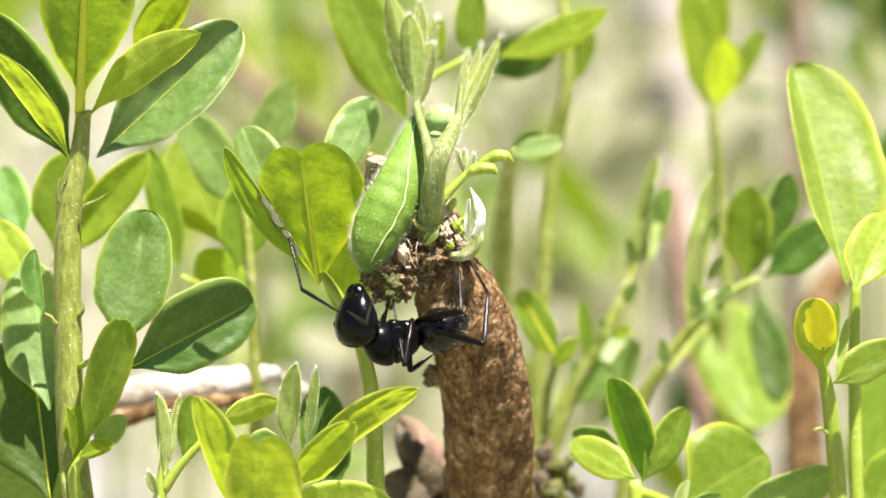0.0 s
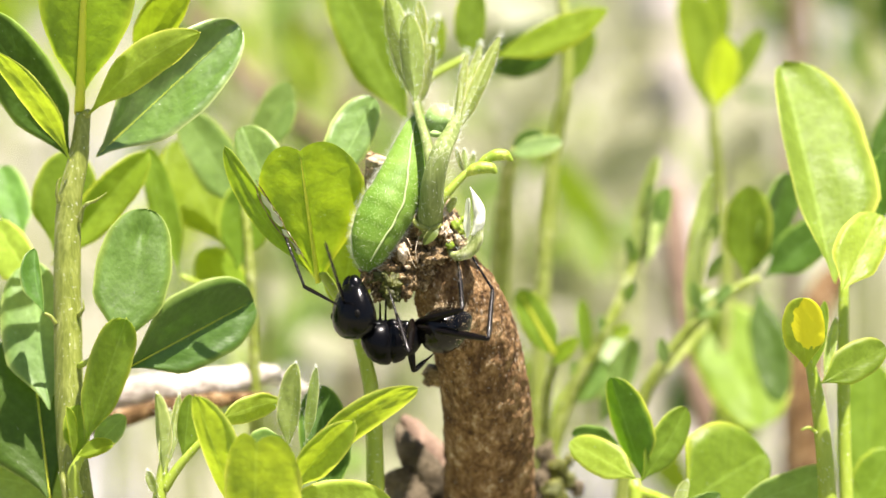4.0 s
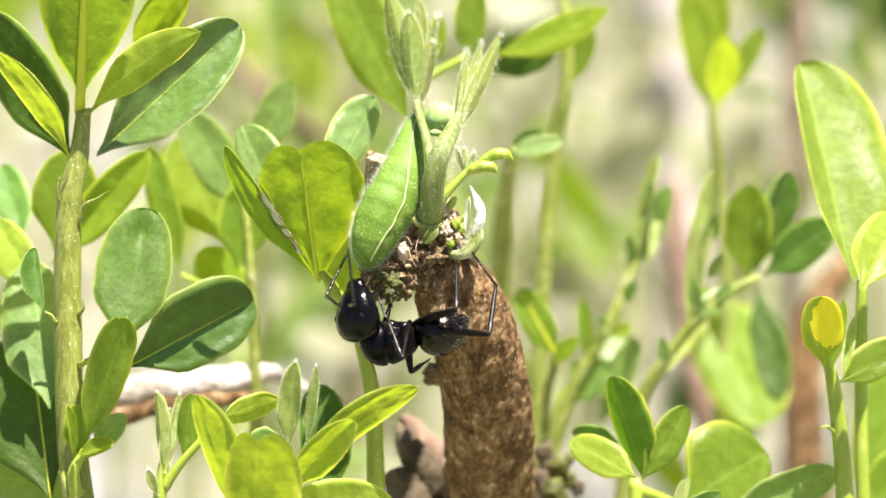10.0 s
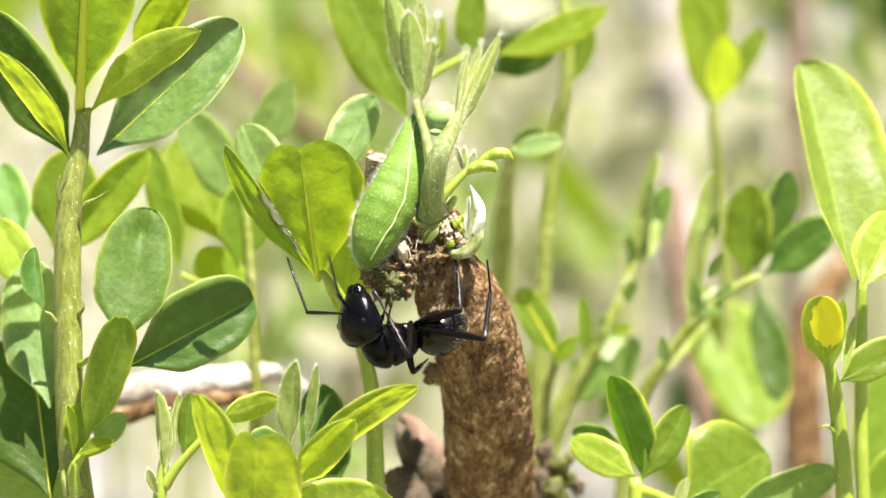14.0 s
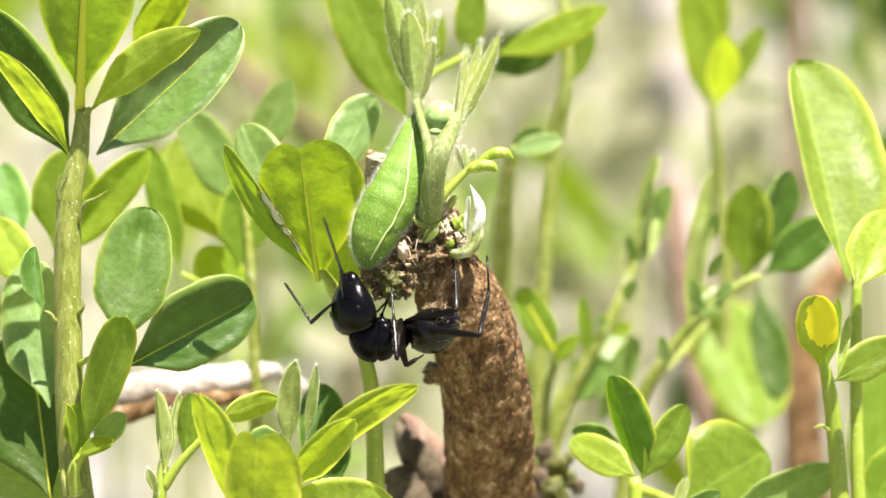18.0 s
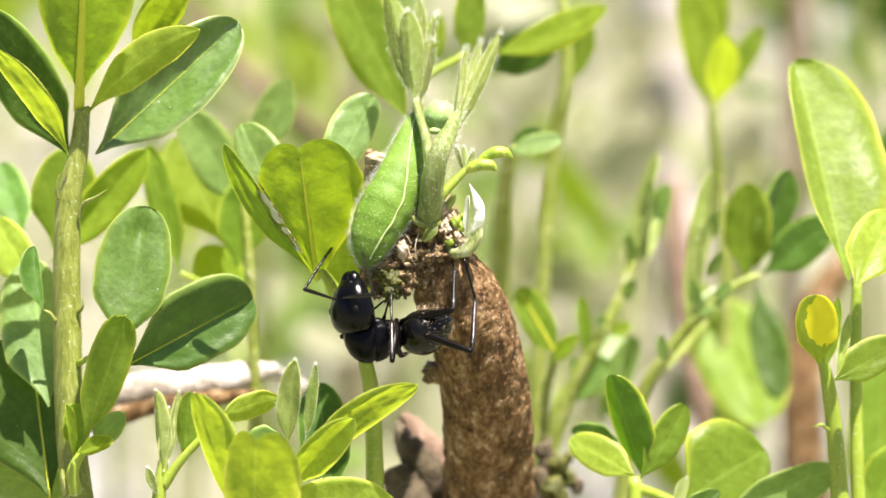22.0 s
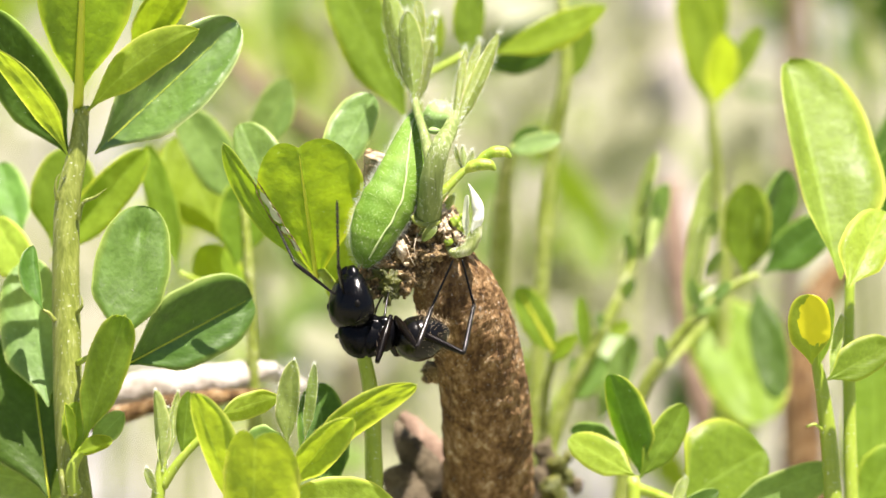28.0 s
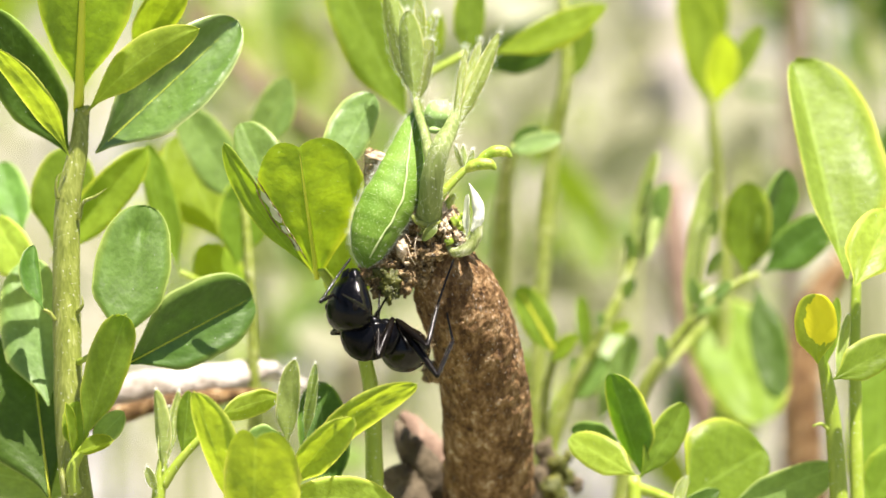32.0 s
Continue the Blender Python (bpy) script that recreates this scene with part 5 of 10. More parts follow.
lf(left_back, V(-13.87, 16.34, 151.12), V(-16.61, 17.47, 155.68), 3.53, Vector((0.1, -0.78, 0.61)), 10, 0, LEAF_BRIGHT)
st(left_back, [V(-12.98, 14.03, 150.13), V(-15.7, 14.78, 153.15), V(-17.96, 14.1, 154.53)], (0.3, 0.26, 0.2), STEM_BRIGHT, "branchlet")

# ---- woody stems and sticks far behind ----
def woody(name, label, path, radii, mat):
    ob = part(name, tube_bm(path, radii, 24, 16, 0.14, 260), mat)
    return tagged(ob, label, "branch", "woody stems")


woody("woody_stem", "pale grey woody stem, out of focus", [V(30.11, 206.38, -3), V(30.54, 215.13, 72.13), V(30.11, 223.89, 107.24), V(29.24, 229.14, 128.3), V(29.53, 232.99, 143.75)], (3.6, 3.5, 3.4, 3.6, 3.7), BARK_GREY)
woody("woody_stem", "thin pinkish woody stem, out of focus", [V(36.86, 131.66, -3), V(36.74, 138.9, 97.06), V(37.1, 147.59, 131.9), V(37.82, 153.38, 155.13)], (1.08, 1.08, 1.08, 1.02), BARK_BROWN)
woody("woody_stem", "brown woody stem, out of focus", [V(30.01, 47.6, -3), V(29.83, 52.58, 122.89), V(29.19, 55.35, 133.99), V(30.22, 58.83, 139.68), V(34.36, 64.05, 144.08)], (1.74, 1.65, 1.56, 1.28, 1.01), BARK)
woody("woody_stem", "brown woody stem, out of focus", [V(24.41, 56.94, -3), V(23.94, 62.67, 121.99), V(21.58, 64.96, 131.17), V(20, 69.41, 140.78), V(19.46, 73.09, 147.26)], (0.95, 0.95, 1.04, 1.04, 0.76), BARK_BROWN)
stick = thing("fallen_stick", V(-30, 30, -3), "bleached dead stick with peeling brown bark on its underside", "stick", "woody stems")
st(stick, [V(-26.21, 16.38, 143.52), V(-23.26, 14.75, 145.24), V(-20.43, 13.96, 146.20), V(-17.63, 13.07, 146.78), V(-14.91, 13.17, 147.16), V(-13.22, 14.24, 147.33), V(-11.51, 15.29, 147.40)], (1.5, 1.35, 1.30, 1.25, 1.15, 0.95, 0.4), DEAD_WOOD, "wood", sides=24, steps=14, rough=0.16, grain=420)
st(stick, [V(-24.72, 13.35, 143.78), V(-22.44, 12.08, 144.89), V(-19.50, 11.77, 145.71), V(-16.72, 10.89, 146.30), V(-14.05, 11.48, 146.60), V(-11.81, 12.94, 146.25)], (0.5, 0.62, 0.55, 0.6, 0.42, 0.2), BARK, "bark_strip", sides=14, steps=12, rough=0.3, grain=500)
st(stick, [V(-18.20, 20.62, 144.00), V(-15.40, 20.93, 145.24), V(-12.64, 21.97, 145.28), V(-9.86, 22.64, 143.83)], (0.7, 0.65, 0.6, 0.5), BARK_GREY, "side_twig", sides=14, steps=10, rough=0.2, grain=400)
st(stick, [V(-52, 42, -3), V(-29.83, 19.75, 140.50), V(-26.21, 16.38, 143.52)], (1.8, 1.7, 1.5), DEAD_WOOD, "wood", sides=16, steps=10, rough=0.16, grain=420)
snag = thing("broken_stub", V(-1.49, 7.24, 139.97), "splintered brown woody stub with a weathered side", "stub", "woody stems")
st(snag, [V(-0.73, 11.20, -3.00), V(-0.73, 7.38, 140.52), V(-1.22, 6.94, 142.86), V(-2.36, 7.31, 144.34), V(-3.02, 8.63, 145.53)], (1.9, 1.5, 1.15, 0.95, 0.25), BARK_DARK, "heartwood", sides=18, steps=10, rough=0.3, grain=420)
st(snag, [V(0.61, 8.48, 140.77), V(-0.35, 8.99, 142.82), V(-1.50, 9.79, 143.98), V(-2.16, 10.50, 144.76), V(-2.77, 10.69, 145.51)], (1.6, 1.1, 0.9, 0.75, 0.3), BARK_BROWN, "grey_side", sides=16, steps=10, rough=0.3, grain=520)
st(snag, [V(-1.86, 5.06, 139.49), V(-2.43, 6.05, 141.36), V(-2.89, 6.89, 142.68)], (1.7, 1.4, 1.2), BARK_DARK, "bark", sides=18, steps=10, rough=0.35, grain=460)
woody("woody_stem", "grey woody stem, out of focus", [V(-9.52, 169.02, -3), V(-9.78, 177.02, 84.59), V(-10.84, 185.01, 116.66), V(-11.37, 190.45, 138.47), V(-13.49, 193.33, 150.02)], (1.59, 1.59, 1.45, 1.59, 1.59), BARK_BROWN)
woody("woody_stem", "slanting dry twig, out of focus", [V(6.94, 131.66, -3), V(4.55, 141.79, 108.67), V(-8.39, 137.83, 134.1), V(-17.24, 129.72, 142.91), V(-25.75, 131.91, 151.72)], (0.82, 0.82, 0.82, 0.93, 0.82), BARK_BROWN)
knob = thing("knobbly_twig", V(7.18, 3.43, 141.22), "dark knobbly dead twig with mossy swellings beside the branch", "twig", "woody stems")
st(knob, [V(7.21, 16.34, -3.00), V(7.30, 11.17, 139.29), V(7.53, 11.60, 140.98), V(7.16, 12.46, 142.34), V(7.45, 13.14, 143.02)], (1.2, 1.0, 0.75, 0.5, 0.2), BARK_DARK, "twig", sides=16, steps=10, rough=0.3, grain=500)
for at, size, mat in ((V(6.91, 11.99, 142.49), 0.56, BARK_DARK), (V(7.90, 11.24, 141.59), 0.68, MOSS), (V(6.76, 11.53, 140.68), 0.75, BARK_DARK), (V(8.62, 11.53, 140.68), 0.49, MOSS), (V(7.59, 10.35, 140.09), 0.82, MOSS), (V(8.73, 12.82, 141.74), 0.34, MOSS), (V(9.28, 12.34, 139.86), 0.49, BARK_DARK)):
    under(part("swelling", lump_bm(at, size, size * 31, (1, 1, 1.1), 0.5, None, 3), mat), knob)


def thicket():
    """Leaves and stems of the shrubs behind, too blurred to count."""
    rnd = random.Random(21)
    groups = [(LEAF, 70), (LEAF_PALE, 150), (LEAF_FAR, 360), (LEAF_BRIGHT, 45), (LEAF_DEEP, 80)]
    for mat, count in groups:
        bm = bmesh.new()
        uv = bm.loops.layers.uv.new("leaf")
        hubs = []
        for k in range(9):
            y = rnd.uniform(80, 320)
            hubs.append((rnd.uniform(-1, 1) * (34 + y * 0.16), y, rnd.uniform(20, 195 - y * 0.12)))
        if mat is LEAF_PALE:
            hubs = hubs[:3] + [p / MM for p in (V(-16.13, 182.45, 106.4), V(-14.04, 222.14, 100.21), V(-19.14, 162.38, 108.55), V(-19.11, 228.61, 126.2), V(-22.95, 249.72, 128.17), V(-13.43, 208.64, 128.75))]
        if mat is LEAF_DEEP:
            hubs = hubs[:8] + [V(49.32, 190.61, 139.12) / MM]
        if mat is LEAF:
            hubs = hubs[:7] + [p / MM for p in (V(-14.11, 170.3, 140.32), V(51.46, 239.69, 129.27))]
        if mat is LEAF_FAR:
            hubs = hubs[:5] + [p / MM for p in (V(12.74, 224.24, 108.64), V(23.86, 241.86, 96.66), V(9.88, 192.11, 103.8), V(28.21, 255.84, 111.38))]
        for k in range(count):
            hx, hy, hz = hubs[k % 9]
            x, y, z = rnd.gauss(hx, 9), rnd.gauss(hy, 16), max(4, rnd.gauss(hz, 14))
            y = max(y, 105)
            if mat is LEAF_DEEP and 6 < x < 22 and z > 138:
                z -= 60
            b = V(x, y, z)
            way = Vector((rnd.gauss(0, 0.6), rnd.gauss(0, 0.6), rnd.uniform(0.1, 1))).normalized()
            tmp = leaf_bm(b, b + way * rnd.uniform(7, 14) * MM, rnd.uniform(3.5, 6.5), Vector((rnd.gauss(0, 1), rnd.gauss(0, 1), rnd.uniform(0.2, 1.5))), nl=7, na=4)
            me = bpy.data.meshes.new("tmp")
            tmp.to_mesh(me)
            tmp.free()
            bm.from_mesh(me)
            bpy.data.meshes.remove(me)
        ob = part("background_foliage", bm, mat)
        tagged(ob, "blurred sunlit shrub foliage in the distance", "foliage", kind="stuff")
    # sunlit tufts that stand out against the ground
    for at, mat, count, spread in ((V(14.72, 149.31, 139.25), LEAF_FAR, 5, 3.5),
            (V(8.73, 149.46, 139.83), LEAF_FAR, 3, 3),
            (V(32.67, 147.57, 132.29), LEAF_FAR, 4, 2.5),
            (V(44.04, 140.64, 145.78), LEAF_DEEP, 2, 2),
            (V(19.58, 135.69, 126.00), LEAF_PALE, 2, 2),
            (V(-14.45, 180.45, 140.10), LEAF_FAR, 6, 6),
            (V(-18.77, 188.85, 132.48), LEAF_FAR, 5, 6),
            (V(-23.51, 107.56, 137.17), LEAF_FRESH, 4, 3),
            (V(-12.21, 170.14, 140.11), LEAF_FRESH, 2, 3),
            (V(-18.79, 150.62, 144.47), LEAF_FRESH, 3, 4),
            (V(-13.75, 159.41, 138.43), LEAF_FRESH, 3, 3)):
        foot = V(at.x / MM + rnd.gauss(0, 4), at.y / MM + 6, -3)
        tuft = thing("leaf_tuft", foot, "blurred sunlit leaf tuft on a thin stalk", "foliage", "far tufts")
        st(tuft, [foot, foot.lerp(at, 0.6) + V(rnd.gauss(0, 2), 0, 0), at], (0.6, 0.5, 0.3), STEM_SOFT, "stalk", sides=6, steps=3)
        for k in range(count):
            b = at + V(rnd.gauss(0, spread), rnd.gauss(0, 6), rnd.gauss(-3, spread))
            way = Vector((rnd.gauss(0, 0.5), rnd.gauss(0, 0.4), rnd.uniform(0.4, 1))).normalized()
            lf(tuft, b, b + way * rnd.uniform(6, 11) * MM, rnd.uniform(3.5, 5.5), Vector((rnd.gauss(0, 0.5), -1, rnd.uniform(0.2, 1.2))), mat=mat, nl=8, na=6)
            st(tuft, [at, at.lerp(b, 0.5) - V(0, 0, 0.6), b], (0.2, 0.18, 0.14), STEM_SOFT, "petiole", sides=6, steps=3)
    for k in range(22):
        y = rnd.uniform(80, 330)
        x = rnd.uniform(-1, 1) * (40 + y * 0.16)
        lean = rnd.gauss(0, 18)
        bm = tube_bm([V(x, y, -3), V(x + lean * 0.4, y, 80), V(x + lean, y + rnd.gauss(0, 8), rnd.uniform(120, 230))], (0.8, 0.7, 0.4), 6, 3)
        tagged(part("shrub_stalk", bm, STEM_SOFT), "blurred thin green shrub stalk in the distance", "stalk", "far stalks")


thicket()


# ---- the ant ----
def build_ant():
    ant = thing("ant", V(-5, -5, 156), "glossy black carpenter ant clinging under the rotten stub", "ant")
    # mesosoma: pronotum, waist furrows and the sloping rear
    bm = loft_bm([(1.95, 0.25, 0.25, -0.15), (1.85, 0.50, 0.50, -0.12), (1.6, 0.85, 0.85, -0.05), (1.25, 1.08, 1.10, 0.0), (0.85, 1.15, 1.22, 0.05), (0.45, 1.06, 1.24, 0.08), (0.24, 0.98, 1.20, 0.08), (0.16, 0.84, 1.08, 0.07), (0.10, 0.84, 1.08, 0.07), (0.0, 0.93, 1.18, 0.06), (-0.15, 0.92, 1.18, 0.05), (-0.5, 0.86, 1.12, 0.0), (-0.7, 0.82, 1.06, -0.04), (-0.77, 0.70, 0.92, -0.06), (-0.82, 0.70, 0.91, -0.06), (-0.9, 0.77, 0.97, -0.08), (-1.15, 0.80, 0.96, -0.12), (-1.45, 0.70, 0.82, -0.2), (-1.7, 0.52, 0.6, -0.28), (-1.88, 0.3, 0.34, -0.34), (-1.95, 0.12, 0.14, -0.36)], 26)
    bmesh.ops.scale(bm, vec=(1.03, 1.08, 1.16), verts=bm.verts)
    part("mesosoma", bm, CHITIN_MATT, ant, "dull black middle body with furrows")
    for s in (-1, 1):
        bm = loft_bm(rounded(-0.55, 0.5, 0.16, 0.5), 14)
        bmesh.ops.transform(bm, matrix=mm_pose(-0.2, s * 0.84, -0.35, s * 8, 22, 0), verts=bm.verts)
        part("side_plate", bm, CHITIN, ant)
        for x, z in ((0.85, -0.85), (-0.15, -0.9), (-0.95, -0.75)):
            bm = loft_bm(rounded(-0.5, 0.62, 0.44, 0.48), 16)
            bmesh.ops.transform(bm, matrix=mm_pose(x, s * 0.42, z + 0.1, s * 30, 40, 0), verts=bm.verts)
            part("coxa", bm, CHITIN, ant)
    bm = loft_bm([(-1.7, 0.14, 0.14, -0.35), (-1.85, 0.28, 0.34, -0.3), (-1.98, 0.38, 0.66, -0.1), (-2.1, 0.34, 0.66, -0.05), (-2.25, 0.24, 0.34, -0.25), (-2.4, 0.16, 0.17, -0.3)], 14)
    part("petiole", bm, CHITIN, ant)
    # head: broad egg with a squared rear, clypeus and jaws
    secs = [(-0.10, 0.35, 0.30, 0.0), (0.02, 0.80, 0.62, 0.0), (0.25, 1.30, 0.92, 0.02), (0.6, 1.60, 1.12, 0.04), (1.0, 1.72, 1.20, 0.06), (1.5, 1.72, 1.20, 0.06), (2.0, 1.62, 1.12, 0.04), (2.5, 1.42, 0.98, 0.0), (2.9, 1.20, 0.84, -0.06), (3.2, 0.98, 0.68, -0.14), (3.4, 0.80, 0.5, -0.2), (3.5, 0.5, 0.3, -0.22)]
    bm = loft_bm(secs, 32)
    for v in bm.verts:
        x, y, z = v.co / MM
        if z > 0:
            v.co.z += 0.10 * MM * math.exp(-(y / 0.35) ** 2) * max(0, math.sin(min(max((x - 1.6) / 1.8, 0), 1) * math.pi))
            v.co.z -= 0.10 * MM * math.exp(-((abs(y) - 0.55) / 0.2) ** 2) * math.exp(-((x - 2.4) / 0.5) ** 2)
        if x < 0.4:
            v.co.x += 0.16 * MM * (1 - min(1, abs(y) / 0.9)) * (0.4 - x)
    head = part("head", bm, CHITIN, ant, "large glossy black head")
    for s in (-1, 1):
        bm = loft_bm(rounded(-0.27, 0.27, 0.2, 0.14), 12)
        bmesh.ops.transform(bm, matrix=mm_pose(1.55, s * 1.32, 0.72, -s * 50, 0, 0), verts=bm.verts)
        part("eye", bm, EYE, head, "small dull oval eye")
        pts = [V(2.9, s * 0.38, -0.14), V(3.3, s * 0.34, -0.16), V(3.62, s * 0.22, -0.20), V(3.86, s * 0.08, -0.26)]
        part("mandible", tube_bm(pts, (0.50, 0.48, 0.42, 0.26), 14, 6), CHITIN, head, "curved black jaw")
        pts = [V(3.3, s * 0.3, -0.5), V(3.7, s * 0.45, -0.8), V(4.0, s * 0.6, -0.8)]
        part("palp", tube_bm(pts, (0.05, 0.04, 0.015), 5, 4), BARK, head, "thin brown mouth feeler")
    bm = loft_bm([(2.75, 0.62, 0.3, 0.42), (3.0, 0.72, 0.3, 0.34), (3.3, 0.66, 0.26, 0.2), (3.55, 0.45, 0.16, 0.02), (3.62, 0.2, 0.06, -0.04)], 14)
    part("clypeus", bm, CHITIN, head)
    # gaster: overlapping rounded plates and golden bristles
    bm = bmesh.new()
    secs = []
    for i in range(41):
        s = i / 40
        k = max(math.sin(math.pi * (0.03 + 0.97 * s) ** 0.85) ** 0.62, 0.05)
        ring = 1 - 0.03 * (s * 4.2 % 1.0) ** 3
        secs.append((0.1 - 3.55 * s, 1.58 * k * ring, 1.46 * k * ring, 0.05))
    bm = loft_bm(secs, 30)
    gaster = part("gaster", bm, CHITIN_HAZY, ant, "rounded shiny abdomen with golden bristles")
    spots = []
    for k in range(260):
        s = 0.45 + 0.52 * random.random()
        a = random.uniform(0, 2 * math.pi)
        q = max(math.sin(math.pi * (0.03 + 0.97 * s) ** 0.85) ** 0.62, 0.05)
        w = Vector((-0.5 - 0.5 * s, math.cos(a), math.sin(a)))
        spots.append((V(0.1 - 3.55 * s, 1.58 * q * math.cos(a), 0.05 + 1.46 * q * math.sin(a)), w))
    tagged(part("bristles", hairs_bm(spots, 0.42, 0.006), HAIR_GOLD, gaster, "fine golden bristles"), kind="stuff")
    # limbs lie along their own x
    legs, antennae = {}, {}
    sizes = {"A": (4.9, 3.9, 2.9), "B": (3.7, 3.2, 3.3), "C": (3.4, 5.3), "D": (2.6, 2.6), "E": (2.4, 4.6), "F": (2.2, 4.4)}
    for key, size in sizes.items():
        n = size[0]
        femur = part("leg", tube_bm([V(-0.1, 0, 0), V(n * 0.12, 0, 0), V(n * 0.4, 0, 0.03), V(n * 0.8, 0, 0), V(n + 0.03, 0, 0)], (0.14, 0.24, 0.30, 0.22, 0.15), 12, 5), CHITIN_LIMB, ant, "black bristly leg")
        n = size[1]
        reach = n if len(size) == 3 else n * 0.56
        bm = tube_bm([V(0, 0, 0), V(reach * 0.15, 0, 0.02), V(reach * 0.6, 0, 0), V(reach, 0, 0)], (0.12, 0.16, 0.16, 0.12), 10, 5)
        spots = [(V(reach, 0, 0), Vector((0.6, 0.3, 0.7))), (V(reach, 0, 0), Vector((0.7, -0.4, 0.5)))]
        bare = len(bm.faces)
        for k in range(80):
            a = random.uniform(0, 2 * math.pi)
            spots.append((V(random.uniform(0.1, 1) * reach, 0.13 * math.cos(a), 0.13 * math.sin(a)), Vector((1.4, math.cos(a), math.sin(a)))))
        hairs_bm(spots, 0.20, 0.009, bm)
        bm.faces.ensure_lookup_table()
        for f in bm.faces[bare:]:
            f.material_index = 1
        if len(size) == 3:
            q = size[2]
            foot = tube_bm([V(0, 0, 0), V(q * 0.45, 0, 0), V(q * 0.7, 0, 0.05), V(q * 0.9, 0, 0.12), V(q, 0, 0.1)], (0.09, 0.075, 0.07, 0.07, 0.05), 8, 4)
            legs[key + "q"] = part("foot", foot, CHITIN_MATT, femur)
        else:
            tube_bm([V(reach, 0, 0), V(n * 0.75, 0, 0.03), V(n * 0.9, 0, 0.05), V(n, 0, 0)], (0.085, 0.07, 0.065, 0.04), 8, 4, bm=bm)
        legs[key + "f"], legs[key + "t"] = femur, part("shin", bm, CHITIN_SHIN, femur)
        legs[key + "t"].data.materials.append(HAIR_SILVER)
    for key in "LR":
        scape = part("antenna", tube_bm([V(-0.05, 0, 0), V(0.25, 0, 0), V(1.2, 0, 0.06), V(2.4, 0, 0.04), V(3.12, 0, 0)], (0.07, 0.08, 0.11, 0.14, 0.13), 10, 5), CHITIN_SHIN, ant, "long elbowed black antenna")
        bm = bmesh.new()
        for k in range(11):
            a, b = 4.4 * k / 11, 4.4 * (k + 1) / 11
            bow = lambda s: 0.35 * math.sin(math.pi * s / 4.4)
            tube_bm([V(a, 0, bow(a)), V((a + b) / 2, 0, bow((a + b) / 2)), V(b, 0, bow(b))], (0.07, 0.095, 0.09) if k < 10 else (0.07, 0.08, 0.03), 8, 2, bm=bm)
        antennae[key + "s"] = scape
        antennae[key + "f"] = part("flagellum", bm, CHITIN_WHIP, scape, "whip of eleven small joints")
    return ant, head, gaster, legs, antennae


ant, ant_head, ant_gaster, legs, antennae = build_ant()


